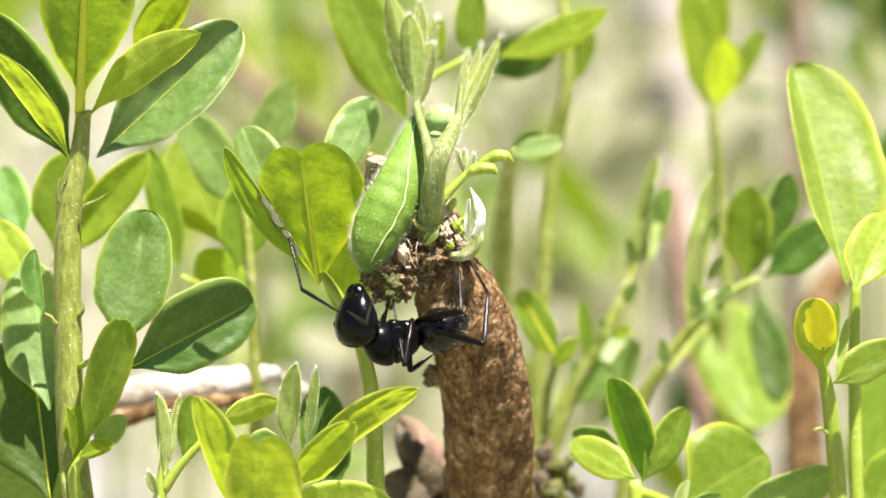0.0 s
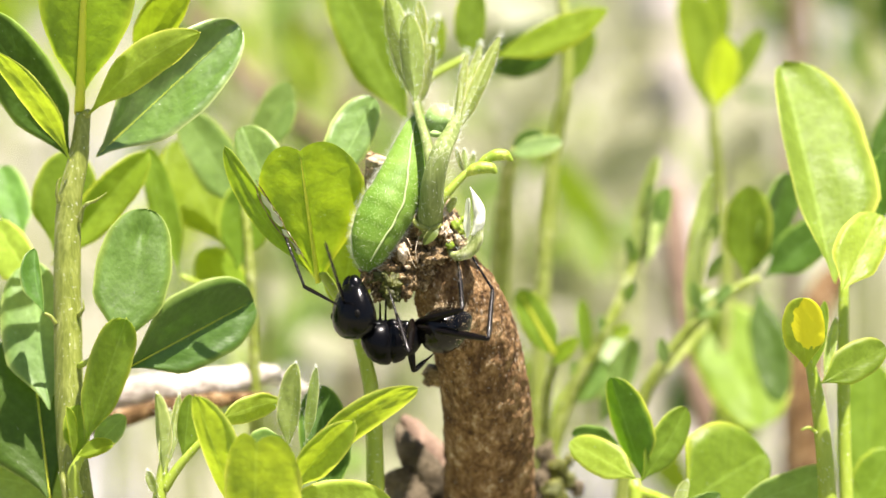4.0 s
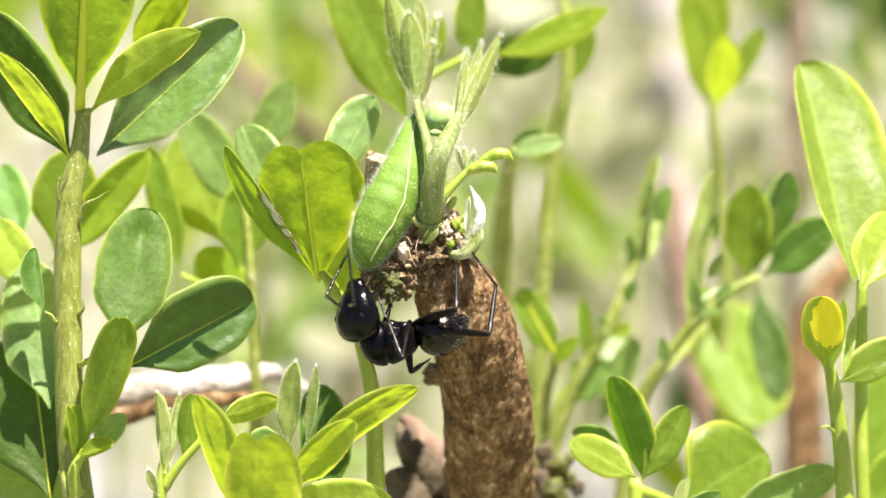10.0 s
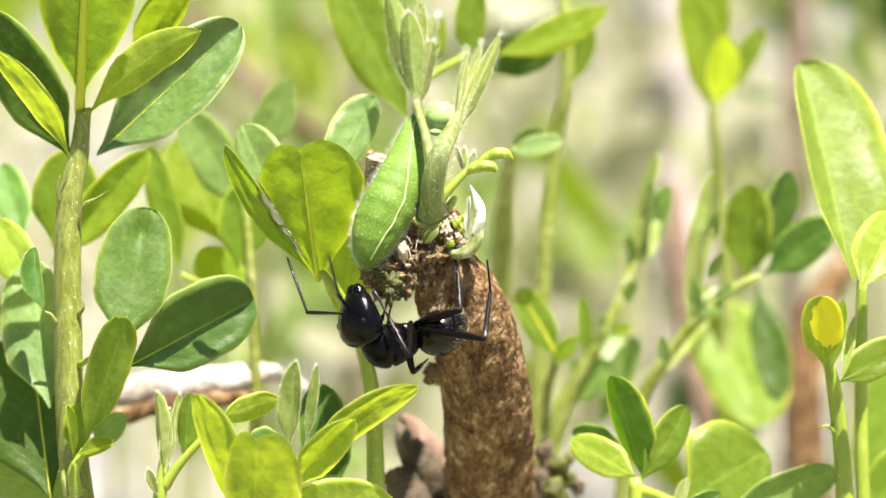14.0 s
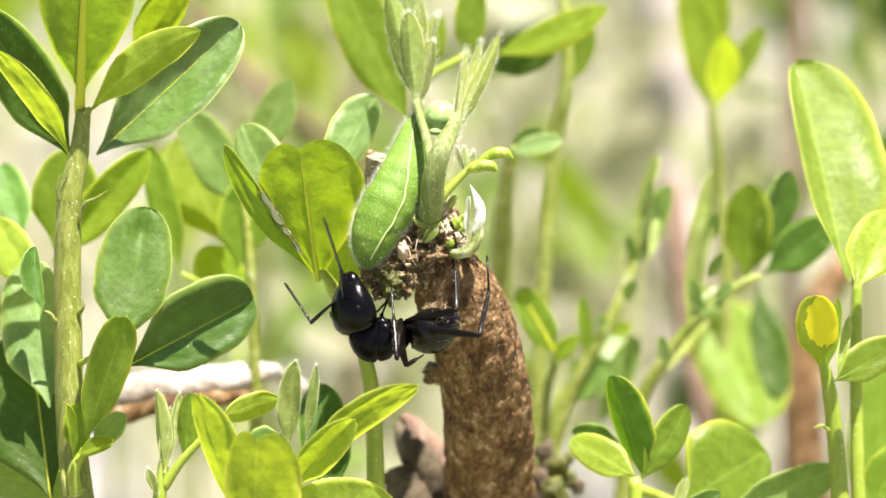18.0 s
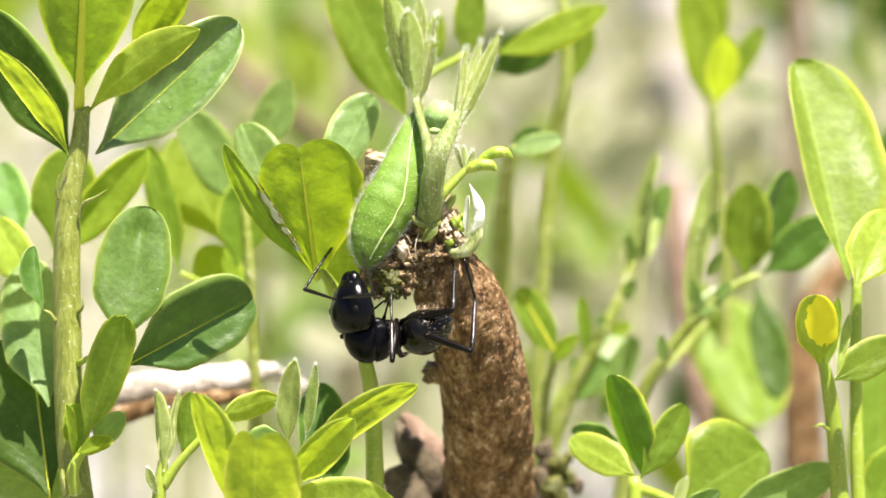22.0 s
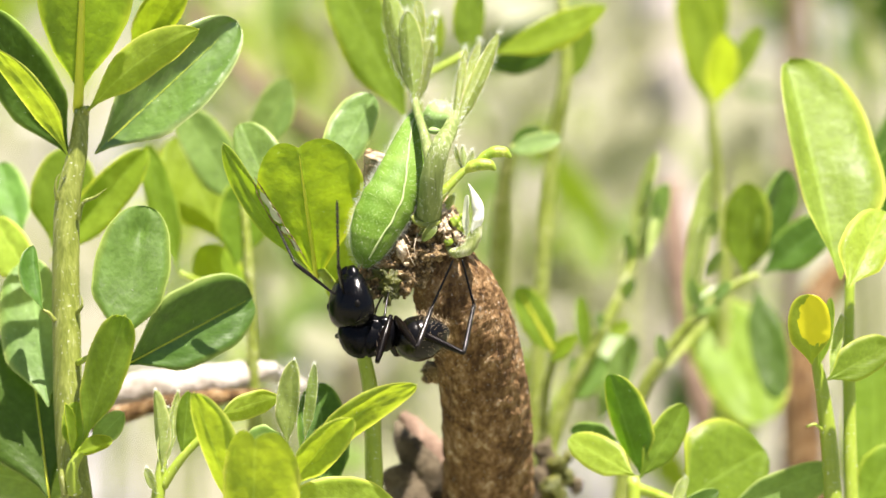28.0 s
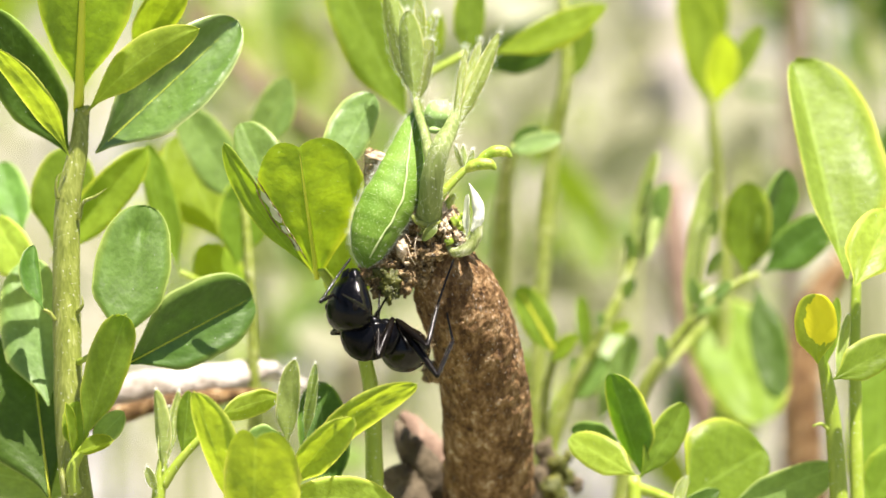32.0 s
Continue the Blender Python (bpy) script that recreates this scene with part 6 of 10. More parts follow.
def motions():
    # the tall sprig swings a little in the breeze
    base = tall_right.location.copy()
    walk(tall_right, [(t, Matrix.Translation(base) @ pose(0, 0, 0, 0, a, 0)) for t, a in (
        (0, 0), (0.5, 0.08), (1, 0.03), (1.5, -0.12), (2, 0.2), (2.5, -0.1), (3, -0.12), (3.5, -0.28), (5.5, -0.16), (7.5, -0.12), (8, -0.1), (8.5, 0.16), (10, 0.16),
        (14.5, 0.16), (17, 0.15), (18, 0.04), (18.5, -0.08), (19, 0.05), (22, 0.05), (23.5, 0.1), (25.5, 0.1), (27.5, -0.02), (28, -0.1), (29, -0.05), (30, 0), (32, 0.04))])

    walk(ant, [
        (0, mm_pose(-3.13, -6.26, 155.57, -153.4, 2.3, -166.7)), (1, mm_pose(-3.38, -6.20, 155.79, -154.0, 4.5, -178.9)),
        (2, mm_pose(-3.33, -6.18, 155.86, -154.0, 1.5, -179.6)), (3, mm_pose(-3.54, -6.19, 155.85, -154.0, 1.4, -179.6)),
        (4.5, mm_pose(-2.77, -6.33, 155.30, -154.0, 2.9, -179.3)), (6, mm_pose(-2.01, -6.46, 154.75, -154.0, 4.5, -178.9)),
        (7, mm_pose(-2.82, -6.40, 154.98, -154.0, 4.6, -178.8)), (8, mm_pose(-2.91, -6.39, 155.06, -154.0, 4.4, -178.9)),
        (9, mm_pose(-3.00, -6.37, 155.13, -154.0, 4.4, -178.9)), (9.5, mm_pose(-3.15, -6.33, 155.28, -154.0, 3.3, -179.2)),
        (10, mm_pose(-3.30, -6.29, 155.43, -154.0, 2.3, -179.4)), (10.5, mm_pose(-3.30, -6.30, 155.38, -154.0, 3.0, -179.3)),
        (11, mm_pose(-3.30, -6.31, 155.34, -154.0, 3.7, -179.1)), (11.5, mm_pose(-3.32, -6.31, 155.36, -154.0, 3.6, -179.1)),
        (12, mm_pose(-3.34, -6.31, 155.37, -154.0, 3.5, -179.1)), (12.5, mm_pose(-3.32, -6.32, 155.32, -154.0, 4.4, -178.9)),
        (13, mm_pose(-3.30, -6.33, 155.27, -153.4, 2.3, -166.7)), (13.5, mm_pose(-3.25, -6.33, 155.27, -153.4, 2.3, -166.7)),
        (14, mm_pose(-3.21, -6.33, 155.27, -153.4, 2.3, -166.7)), (14.5, mm_pose(-3.33, -6.32, 155.32, -153.6, 2.0, -169.2)),
        (15.5, mm_pose(-3.55, -6.29, 155.44, -154.0, 2.6, -179.3)), (16.5, mm_pose(-3.78, -6.26, 155.55, -154.0, 0.9, -179.8)),
        (17, mm_pose(-3.89, -6.25, 155.61, -154.0, -0.0, 180.0)), (17.5, mm_pose(-3.91, -6.26, 155.58, -154.0, -0.7, 179.8)),
        (18, mm_pose(-3.93, -6.26, 155.55, -154.0, -1.5, 179.6)), (18.5, mm_pose(-3.90, -6.26, 155.55, -154.0, -1.5, 179.6)),
        (19, mm_pose(-3.87, -6.27, 155.54, -154.0, -1.5, 179.6)), (19.5, mm_pose(-3.87, -6.27, 155.53, -154.0, -1.5, 179.6)),
        (20, mm_pose(-3.86, -6.27, 155.53, -154.0, -1.5, 179.6)), (20.5, mm_pose(-3.81, -6.28, 155.50, -154.0, -0.8, 179.8)),
        (21, mm_pose(-3.77, -6.28, 155.47, -154.0, -0.0, 180.0)), (21.5, mm_pose(-3.98, -6.28, 155.47, -154.0, -0.0, 180.0)),
        (22, mm_pose(-4.19, -6.28, 155.47, -154.7, -3.2, -166.9)), (22.5, mm_pose(-3.70, -6.33, 155.27, -154.0, 2.7, -179.3)),
        (23, mm_pose(-3.21, -6.38, 155.07, -153.9, 5.3, -178.7)), (23.5, mm_pose(-3.23, -6.38, 155.06, -153.9, 5.6, -178.6)),
        (24, mm_pose(-3.25, -6.39, 155.05, -153.9, 6.0, -178.5)), (24.5, mm_pose(-3.39, -6.34, 155.23, -154.0, 3.7, -179.1)),
        (25, mm_pose(-3.54, -6.30, 155.42, -154.0, 1.5, -179.6)), (25.5, mm_pose(-3.70, -6.28, 155.47, -152.3, 0.7, -179.8)),
        (26.5, mm_pose(-4.03, -6.26, 155.56, -149.0, -0.7, 179.8)), (28, mm_pose(-4.52, -6.23, 155.69, -144.0, -2.9, 179.3)),
        (28.5, mm_pose(-4.86, -6.17, 155.94, -133.7, -12.2, 176.9)), (29, mm_pose(-4.95, -6.11, 156.18, -116.7, -23.2, 173.9)),
        (29.5, mm_pose(-5.42, -5.86, 157.17, -109.3, -54.2, -176.2)), (30, mm_pose(-5.51, -5.73, 157.70, -117.7, -60.3, -162.1)),
        (30.5, mm_pose(-6.07, -5.50, 158.61, -128.9, -68.2, -153.8)), (31, mm_pose(-5.05, -6.16, 155.96, 170.2, -45.7, -99.2)),
        (31.5, mm_pose(-4.88, -6.25, 155.62, -149.2, -25.1, -132.4)), (32, mm_pose(-4.42, -6.28, 155.49, -148.0, -8.6, -158.0)),
    ])
    walk(ant_head, [
        (0, mm_pose(2.17, -0.02, 0.15, -59.9, 78.4, -85.5)), (1, mm_pose(2.26, -0.30, 0.01, -45.9, 77.9, -83.7)),
        (2, mm_pose(2.21, -0.36, -0.24, -41.9, 77.8, -79.6)), (3, mm_pose(2.17, -0.37, -0.28, -26.2, 76.6, -63.6)),
        (4.5, mm_pose(2.21, -0.33, -0.09, -27.1, 76.8, -64.5)), (6, mm_pose(2.27, -0.29, 0.09, -28.3, 76.9, -65.7)),
        (7, mm_pose(1.88, -0.30, 0.03, -30.6, 77.1, -68.1)), (8, mm_pose(1.96, -0.32, -0.05, -24.6, 76.5, -61.9)),
        (9, mm_pose(1.70, -0.31, -0.03, -39.0, 77.7, -76.7)), (9.5, mm_pose(1.77, -0.31, -0.04, -34.2, 77.4, -71.8)),
        (10, mm_pose(1.83, -0.32, -0.04, -29.9, 77.0, -67.4)), (10.5, mm_pose(1.92, -0.31, -0.00, -30.3, 77.1, -67.8)),
        (11, mm_pose(2.01, -0.30, 0.04, -30.7, 77.1, -68.2)), (11.5, mm_pose(1.90, -0.30, 0.05, -29.5, 77.0, -67.0)),
        (12, mm_pose(1.79, -0.30, 0.05, -28.4, 76.9, -65.8)), (12.5, mm_pose(1.65, -0.29, 0.06, -34.1, 77.4, -71.7)),
        (13, mm_pose(1.57, -0.18, 0.04, -52.5, 78.5, -77.9)), (13.5, mm_pose(1.66, -0.16, 0.02, -42.3, 78.4, -67.5)),
        (14, mm_pose(1.74, -0.14, 0.01, -32.7, 77.9, -57.7)), (14.5, mm_pose(1.66, -0.19, -0.01, -32.1, 77.6, -59.4)),
        (15.5, mm_pose(1.49, -0.32, -0.06, -26.5, 76.7, -63.9)), (16.5, mm_pose(1.38, -0.34, -0.14, -28.9, 76.9, -66.4)),
        (17, mm_pose(1.32, -0.35, -0.19, -30.3, 77.1, -67.7)), (17.5, mm_pose(1.35, -0.35, -0.19, -12.8, 74.9, -51.8)),
        (18, mm_pose(1.37, -0.35, -0.19, 0.0, 71.9, -40.5)), (18.5, mm_pose(1.39, -0.35, -0.19, -10.7, 74.4, -49.7)),
        (19, mm_pose(1.41, -0.35, -0.19, -24.4, 76.4, -61.8)), (19.5, mm_pose(1.41, -0.34, -0.15, -24.9, 76.5, -62.2)),
        (20, mm_pose(1.41, -0.33, -0.11, -25.4, 76.5, -62.7)), (20.5, mm_pose(1.41, -0.33, -0.11, -23.4, 76.3, -60.7)),
        (21, mm_pose(1.41, -0.33, -0.10, -21.2, 76.0, -58.4)), (21.5, mm_pose(1.32, -0.35, -0.19, -21.5, 76.0, -58.7)),
        (22, mm_pose(1.33, -0.29, -0.29, -31.3, 77.9, -55.0)), (22.5, mm_pose(1.46, -0.33, -0.13, -27.6, 76.8, -65.0)),
        (23, mm_pose(1.71, -0.31, 0.00, -33.1, 77.3, -70.7)), (23.5, mm_pose(1.68, -0.31, -0.01, -36.2, 77.5, -73.9)),
        (24, mm_pose(1.66, -0.31, -0.03, -39.5, 77.7, -77.2)), (24.5, mm_pose(1.81, -0.32, -0.08, -25.5, 76.8, -65.0)),
        (25, mm_pose(1.96, -0.33, -0.11, -13.6, 75.4, -54.8)), (25.5, mm_pose(1.79, -0.34, -0.12, -15.8, 73.9, -57.2)),
        (26.5, mm_pose(1.45, -0.36, -0.16, -18.8, 70.7, -60.9)), (28, mm_pose(0.96, -0.42, -0.24, -21.5, 65.9, -64.5)),
        (28.5, mm_pose(0.96, -0.67, -0.50, -8.9, 51.8, -52.5)), (29, mm_pose(1.27, -0.92, -0.42, -5.0, 34.9, -50.8)),
        (29.5, mm_pose(1.44, -0.38, 0.05, 3.0, 26.8, -42.8)), (30, mm_pose(1.47, -0.54, -0.04, -2.5, 28.1, -41.7)),
        (30.5, mm_pose(1.42, -0.68, -0.08, 0.0, 29.4, -34.5)), (31, mm_pose(1.45, -0.26, -0.31, 15.0, 60.0, 1.2)),
        (31.5, mm_pose(1.29, -0.27, -0.15, -47.8, 63.7, -59.7)), (32, mm_pose(1.51, -0.22, -0.29, -56.7, 71.0, -76.6)),
    ])
    walk(ant_gaster, [
        (0, mm_pose(-1.70, -0.00, 0.05, -0.0, -17.5, 16.3)), (1, mm_pose(-1.82, 0.04, 0.19, -0.8, -20.2, 4.5)),
        (2, mm_pose(-1.87, 0.02, 0.09, -1.3, -25.4, 5.8)), (3, mm_pose(-1.92, 0.00, 0.01, -1.1, -23.3, 5.3)),
        (4.5, mm_pose(-1.79, 0.00, 0.01, -1.3, -25.2, 5.7)), (6, mm_pose(-1.67, 0.00, 0.01, 8.3, -30.3, -15.1)),
        (7, mm_pose(-1.72, -0.01, -0.07, -1.0, -22.5, 5.0)), (8, mm_pose(-1.83, 0.00, 0.02, -1.0, -23.0, 5.2)),
        (9, mm_pose(-1.79, 0.00, 0.01, -1.0, -22.1, 5.0)), (9.5, mm_pose(-1.81, 0.01, 0.05, -1.0, -22.6, 5.1)),
        (10, mm_pose(-1.83, 0.02, 0.09, -1.1, -23.1, 5.2)), (10.5, mm_pose(-1.83, 0.02, 0.08, -1.0, -22.6, 5.1)),
        (11, mm_pose(-1.83, 0.01, 0.06, -1.0, -22.2, 5.0)), (11.5, mm_pose(-1.77, 0.02, 0.07, -1.0, -22.0, 4.9)),
        (12, mm_pose(-1.70, 0.02, 0.09, -0.9, -21.8, 4.9)), (12.5, mm_pose(-1.70, 0.01, 0.07, -0.8, -20.4, 4.5)),
        (13, mm_pose(-1.74, -0.01, 0.06, 0.0, -16.5, 16.0)), (13.5, mm_pose(-1.72, -0.00, 0.05, 0.0, -17.0, 16.1)),
        (14, mm_pose(-1.70, -0.00, 0.05, 1.2, -18.2, 12.2)), (14.5, mm_pose(-1.70, 0.00, 0.06, -0.3, -18.5, 14.2)),
        (15.5, mm_pose(-1.70, 0.01, 0.07, -0.9, -21.8, 4.9)), (16.5, mm_pose(-1.73, 0.02, 0.08, -1.0, -23.0, 5.2)),
        (17, mm_pose(-1.75, 0.02, 0.08, -1.1, -23.5, 5.3)), (17.5, mm_pose(-1.81, 0.01, 0.04, -1.2, -24.6, 5.6)),
        (18, mm_pose(-1.88, -0.00, -0.01, -1.3, -25.6, 5.8)), (18.5, mm_pose(-1.85, -0.00, -0.01, -1.3, -25.6, 5.8)),
        (19, mm_pose(-1.83, -0.00, -0.01, -1.3, -25.6, 5.8)), (19.5, mm_pose(-1.83, -0.00, -0.01, -1.3, -25.6, 5.8)),
        (20, mm_pose(-1.83, -0.00, -0.01, -1.3, -25.6, 5.8)), (20.5, mm_pose(-1.79, -0.00, -0.00, -1.2, -24.7, 5.6)),
        (21, mm_pose(-1.75, 0.00, 0.00, -1.1, -23.9, 5.4)), (21.5, mm_pose(-1.71, 0.01, 0.04, -1.1, -23.7, 5.4)),
        (22, mm_pose(-1.71, 0.00, 0.09, -0.2, -20.9, 18.2)), (22.5, mm_pose(-1.73, 0.01, 0.05, -1.0, -22.6, 5.1)),
        (23, mm_pose(-1.80, 0.00, 0.02, -0.9, -21.8, 4.9)), (23.5, mm_pose(-1.82, 0.00, 0.02, -0.9, -21.8, 4.9)),
        (24, mm_pose(-1.84, 0.01, 0.03, -0.9, -21.7, 4.9)), (24.5, mm_pose(-1.85, 0.01, 0.06, -1.1, -23.7, 5.4)),
        (25, mm_pose(-1.87, 0.02, 0.09, -1.3, -25.6, 5.9)), (25.5, mm_pose(-1.85, 0.03, 0.14, -1.4, -24.3, 6.3)),
        (26.5, mm_pose(-1.79, 0.07, 0.24, -1.3, -21.4, 6.9)), (28, mm_pose(-1.73, 0.16, 0.39, -1.1, -17.0, 7.1)),
        (28.5, mm_pose(-1.89, 0.33, 0.53, -4.6, -27.2, 18.7)), (29, mm_pose(-1.82, 0.23, 0.21, -6.6, -24.3, 30.1)),
        (29.5, mm_pose(-1.56, -0.27, -0.15, 5.8, -36.0, 18.4)), (30, mm_pose(-1.77, -0.72, -0.20, -11.7, -31.6, -18.4)),
        (30.5, mm_pose(-1.93, -0.58, -0.08, -7.0, -30.2, -12.0)), (31, mm_pose(-1.50, -0.48, -0.50, -1.6, -10.6, -2.0)),
        (31.5, mm_pose(-1.62, 0.07, 0.04, -8.1, -6.1, -9.2)), (32, mm_pose(-1.27, 0.37, 0.52, -2.3, -8.6, -21.3)),
    ])
    walk(legs["Af"], [
        (0, mm_pose(-1.70, -0.85, -0.65, -92.9, -25.8, -136.1)), (1, mm_pose(-1.70, -0.85, -0.65, -83.9, -22.9, -158.7)),
        (2, mm_pose(-1.70, -0.85, -0.65, -85.2, -19.1, -154.9)), (3, mm_pose(-1.70, -0.85, -0.65, -83.7, -18.3, -159.5)),
        (4.5, mm_pose(-1.70, -0.85, -0.65, -85.4, -12.5, -151.5)), (6, mm_pose(-1.70, -0.85, -0.65, -85.9, -6.1, -147.0)),
        (7, mm_pose(-1.70, -0.85, -0.65, -84.4, -8.4, -157.0)), (8, mm_pose(-1.70, -0.85, -0.65, -84.2, -8.6, -158.4)),
        (9, mm_pose(-1.70, -0.85, -0.65, -84.2, -10.5, -158.4)), (9.5, mm_pose(-1.70, -0.85, -0.65, -84.1, -10.6, -158.8)),
        (10, mm_pose(-1.70, -0.85, -0.65, -84.1, -10.8, -158.7)), (10.5, mm_pose(-1.70, -0.85, -0.65, -84.1, -10.4, -158.8)),
        (11, mm_pose(-1.70, -0.85, -0.65, -84.1, -10.0, -158.7)), (11.5, mm_pose(-1.70, -0.85, -0.65, -84.1, -10.1, -158.7)),
        (12, mm_pose(-1.70, -0.85, -0.65, -84.1, -10.4, -158.6)), (12.5, mm_pose(-1.70, -0.85, -0.65, -84.6, -10.9, -156.4)),
        (13, mm_pose(-1.70, -0.85, -0.65, -88.6, -14.0, -139.4)), (13.5, mm_pose(-1.70, -0.85, -0.65, -89.0, -17.0, -137.8)),
        (14, mm_pose(-1.70, -0.85, -0.65, -89.4, -19.9, -136.6)), (14.5, mm_pose(-1.70, -0.85, -0.65, -88.3, -18.7, -140.0)),
        (15.5, mm_pose(-1.70, -0.85, -0.65, -84.7, -15.1, -153.8)), (16.5, mm_pose(-1.70, -0.85, -0.65, -84.3, -13.5, -155.3)),
        (17, mm_pose(-1.70, -0.85, -0.65, -84.1, -12.7, -156.1)), (17.5, mm_pose(-1.70, -0.85, -0.65, -83.9, -10.9, -157.0)),
        (18, mm_pose(-1.70, -0.85, -0.65, -83.8, -8.9, -158.0)), (18.5, mm_pose(-1.70, -0.85, -0.65, -83.9, -9.0, -157.6)),
        (19, mm_pose(-1.70, -0.85, -0.65, -83.9, -9.1, -157.2)), (19.5, mm_pose(-1.70, -0.85, -0.65, -83.9, -9.0, -157.5)),
        (20, mm_pose(-1.70, -0.85, -0.65, -83.8, -9.0, -157.7)), (20.5, mm_pose(-1.70, -0.85, -0.65, -83.9, -9.9, -157.1)),
        (21, mm_pose(-1.70, -0.85, -0.65, -84.0, -10.6, -156.6)), (21.5, mm_pose(-1.70, -0.85, -0.65, -83.5, -16.3, -158.7)),
        (22, mm_pose(-1.70, -0.85, -0.65, -89.1, -24.9, -145.2)), (22.5, mm_pose(-1.70, -0.85, -0.65, -83.4, -22.3, -160.0)),
        (23, mm_pose(-1.70, -0.85, -0.65, -84.3, -22.1, -157.7)), (23.5, mm_pose(-1.70, -0.85, -0.65, -84.9, -22.4, -155.9)),
        (24, mm_pose(-1.70, -0.85, -0.65, -85.6, -22.7, -154.2)), (24.5, mm_pose(-1.70, -0.85, -0.65, -84.6, -21.7, -157.0)),
        (25, mm_pose(-1.70, -0.85, -0.65, -83.5, -20.6, -160.1)), (25.5, mm_pose(-1.70, -0.85, -0.65, -83.1, -21.8, -161.1)),
        (26.5, mm_pose(-1.70, -0.85, -0.65, -82.3, -23.9, -163.0)), (28, mm_pose(-1.70, -0.85, -0.65, 99.1, -153.3, 13.9)),
        (28.5, mm_pose(-1.70, -0.85, -0.65, -80.7, -22.0, -166.9)), (29, mm_pose(-1.70, -0.85, -0.65, -82.4, -16.6, -161.0)),
        (29.5, mm_pose(-1.70, -0.85, -0.65, -100.1, -28.1, -125.1)), (30, mm_pose(-1.70, -0.85, -0.65, -106.5, -42.6, -115.2)),
        (30.5, mm_pose(-1.70, -0.85, -0.65, -102.4, -39.9, -121.5)), (31, mm_pose(-1.70, -0.85, -0.65, -158.2, -34.0, -55.3)),
        (31.5, mm_pose(-1.70, -0.85, -0.65, 37.4, -124.0, 102.1)), (32, mm_pose(-1.70, -0.85, -0.65, 65.2, -124.0, 66.9)),
    ])
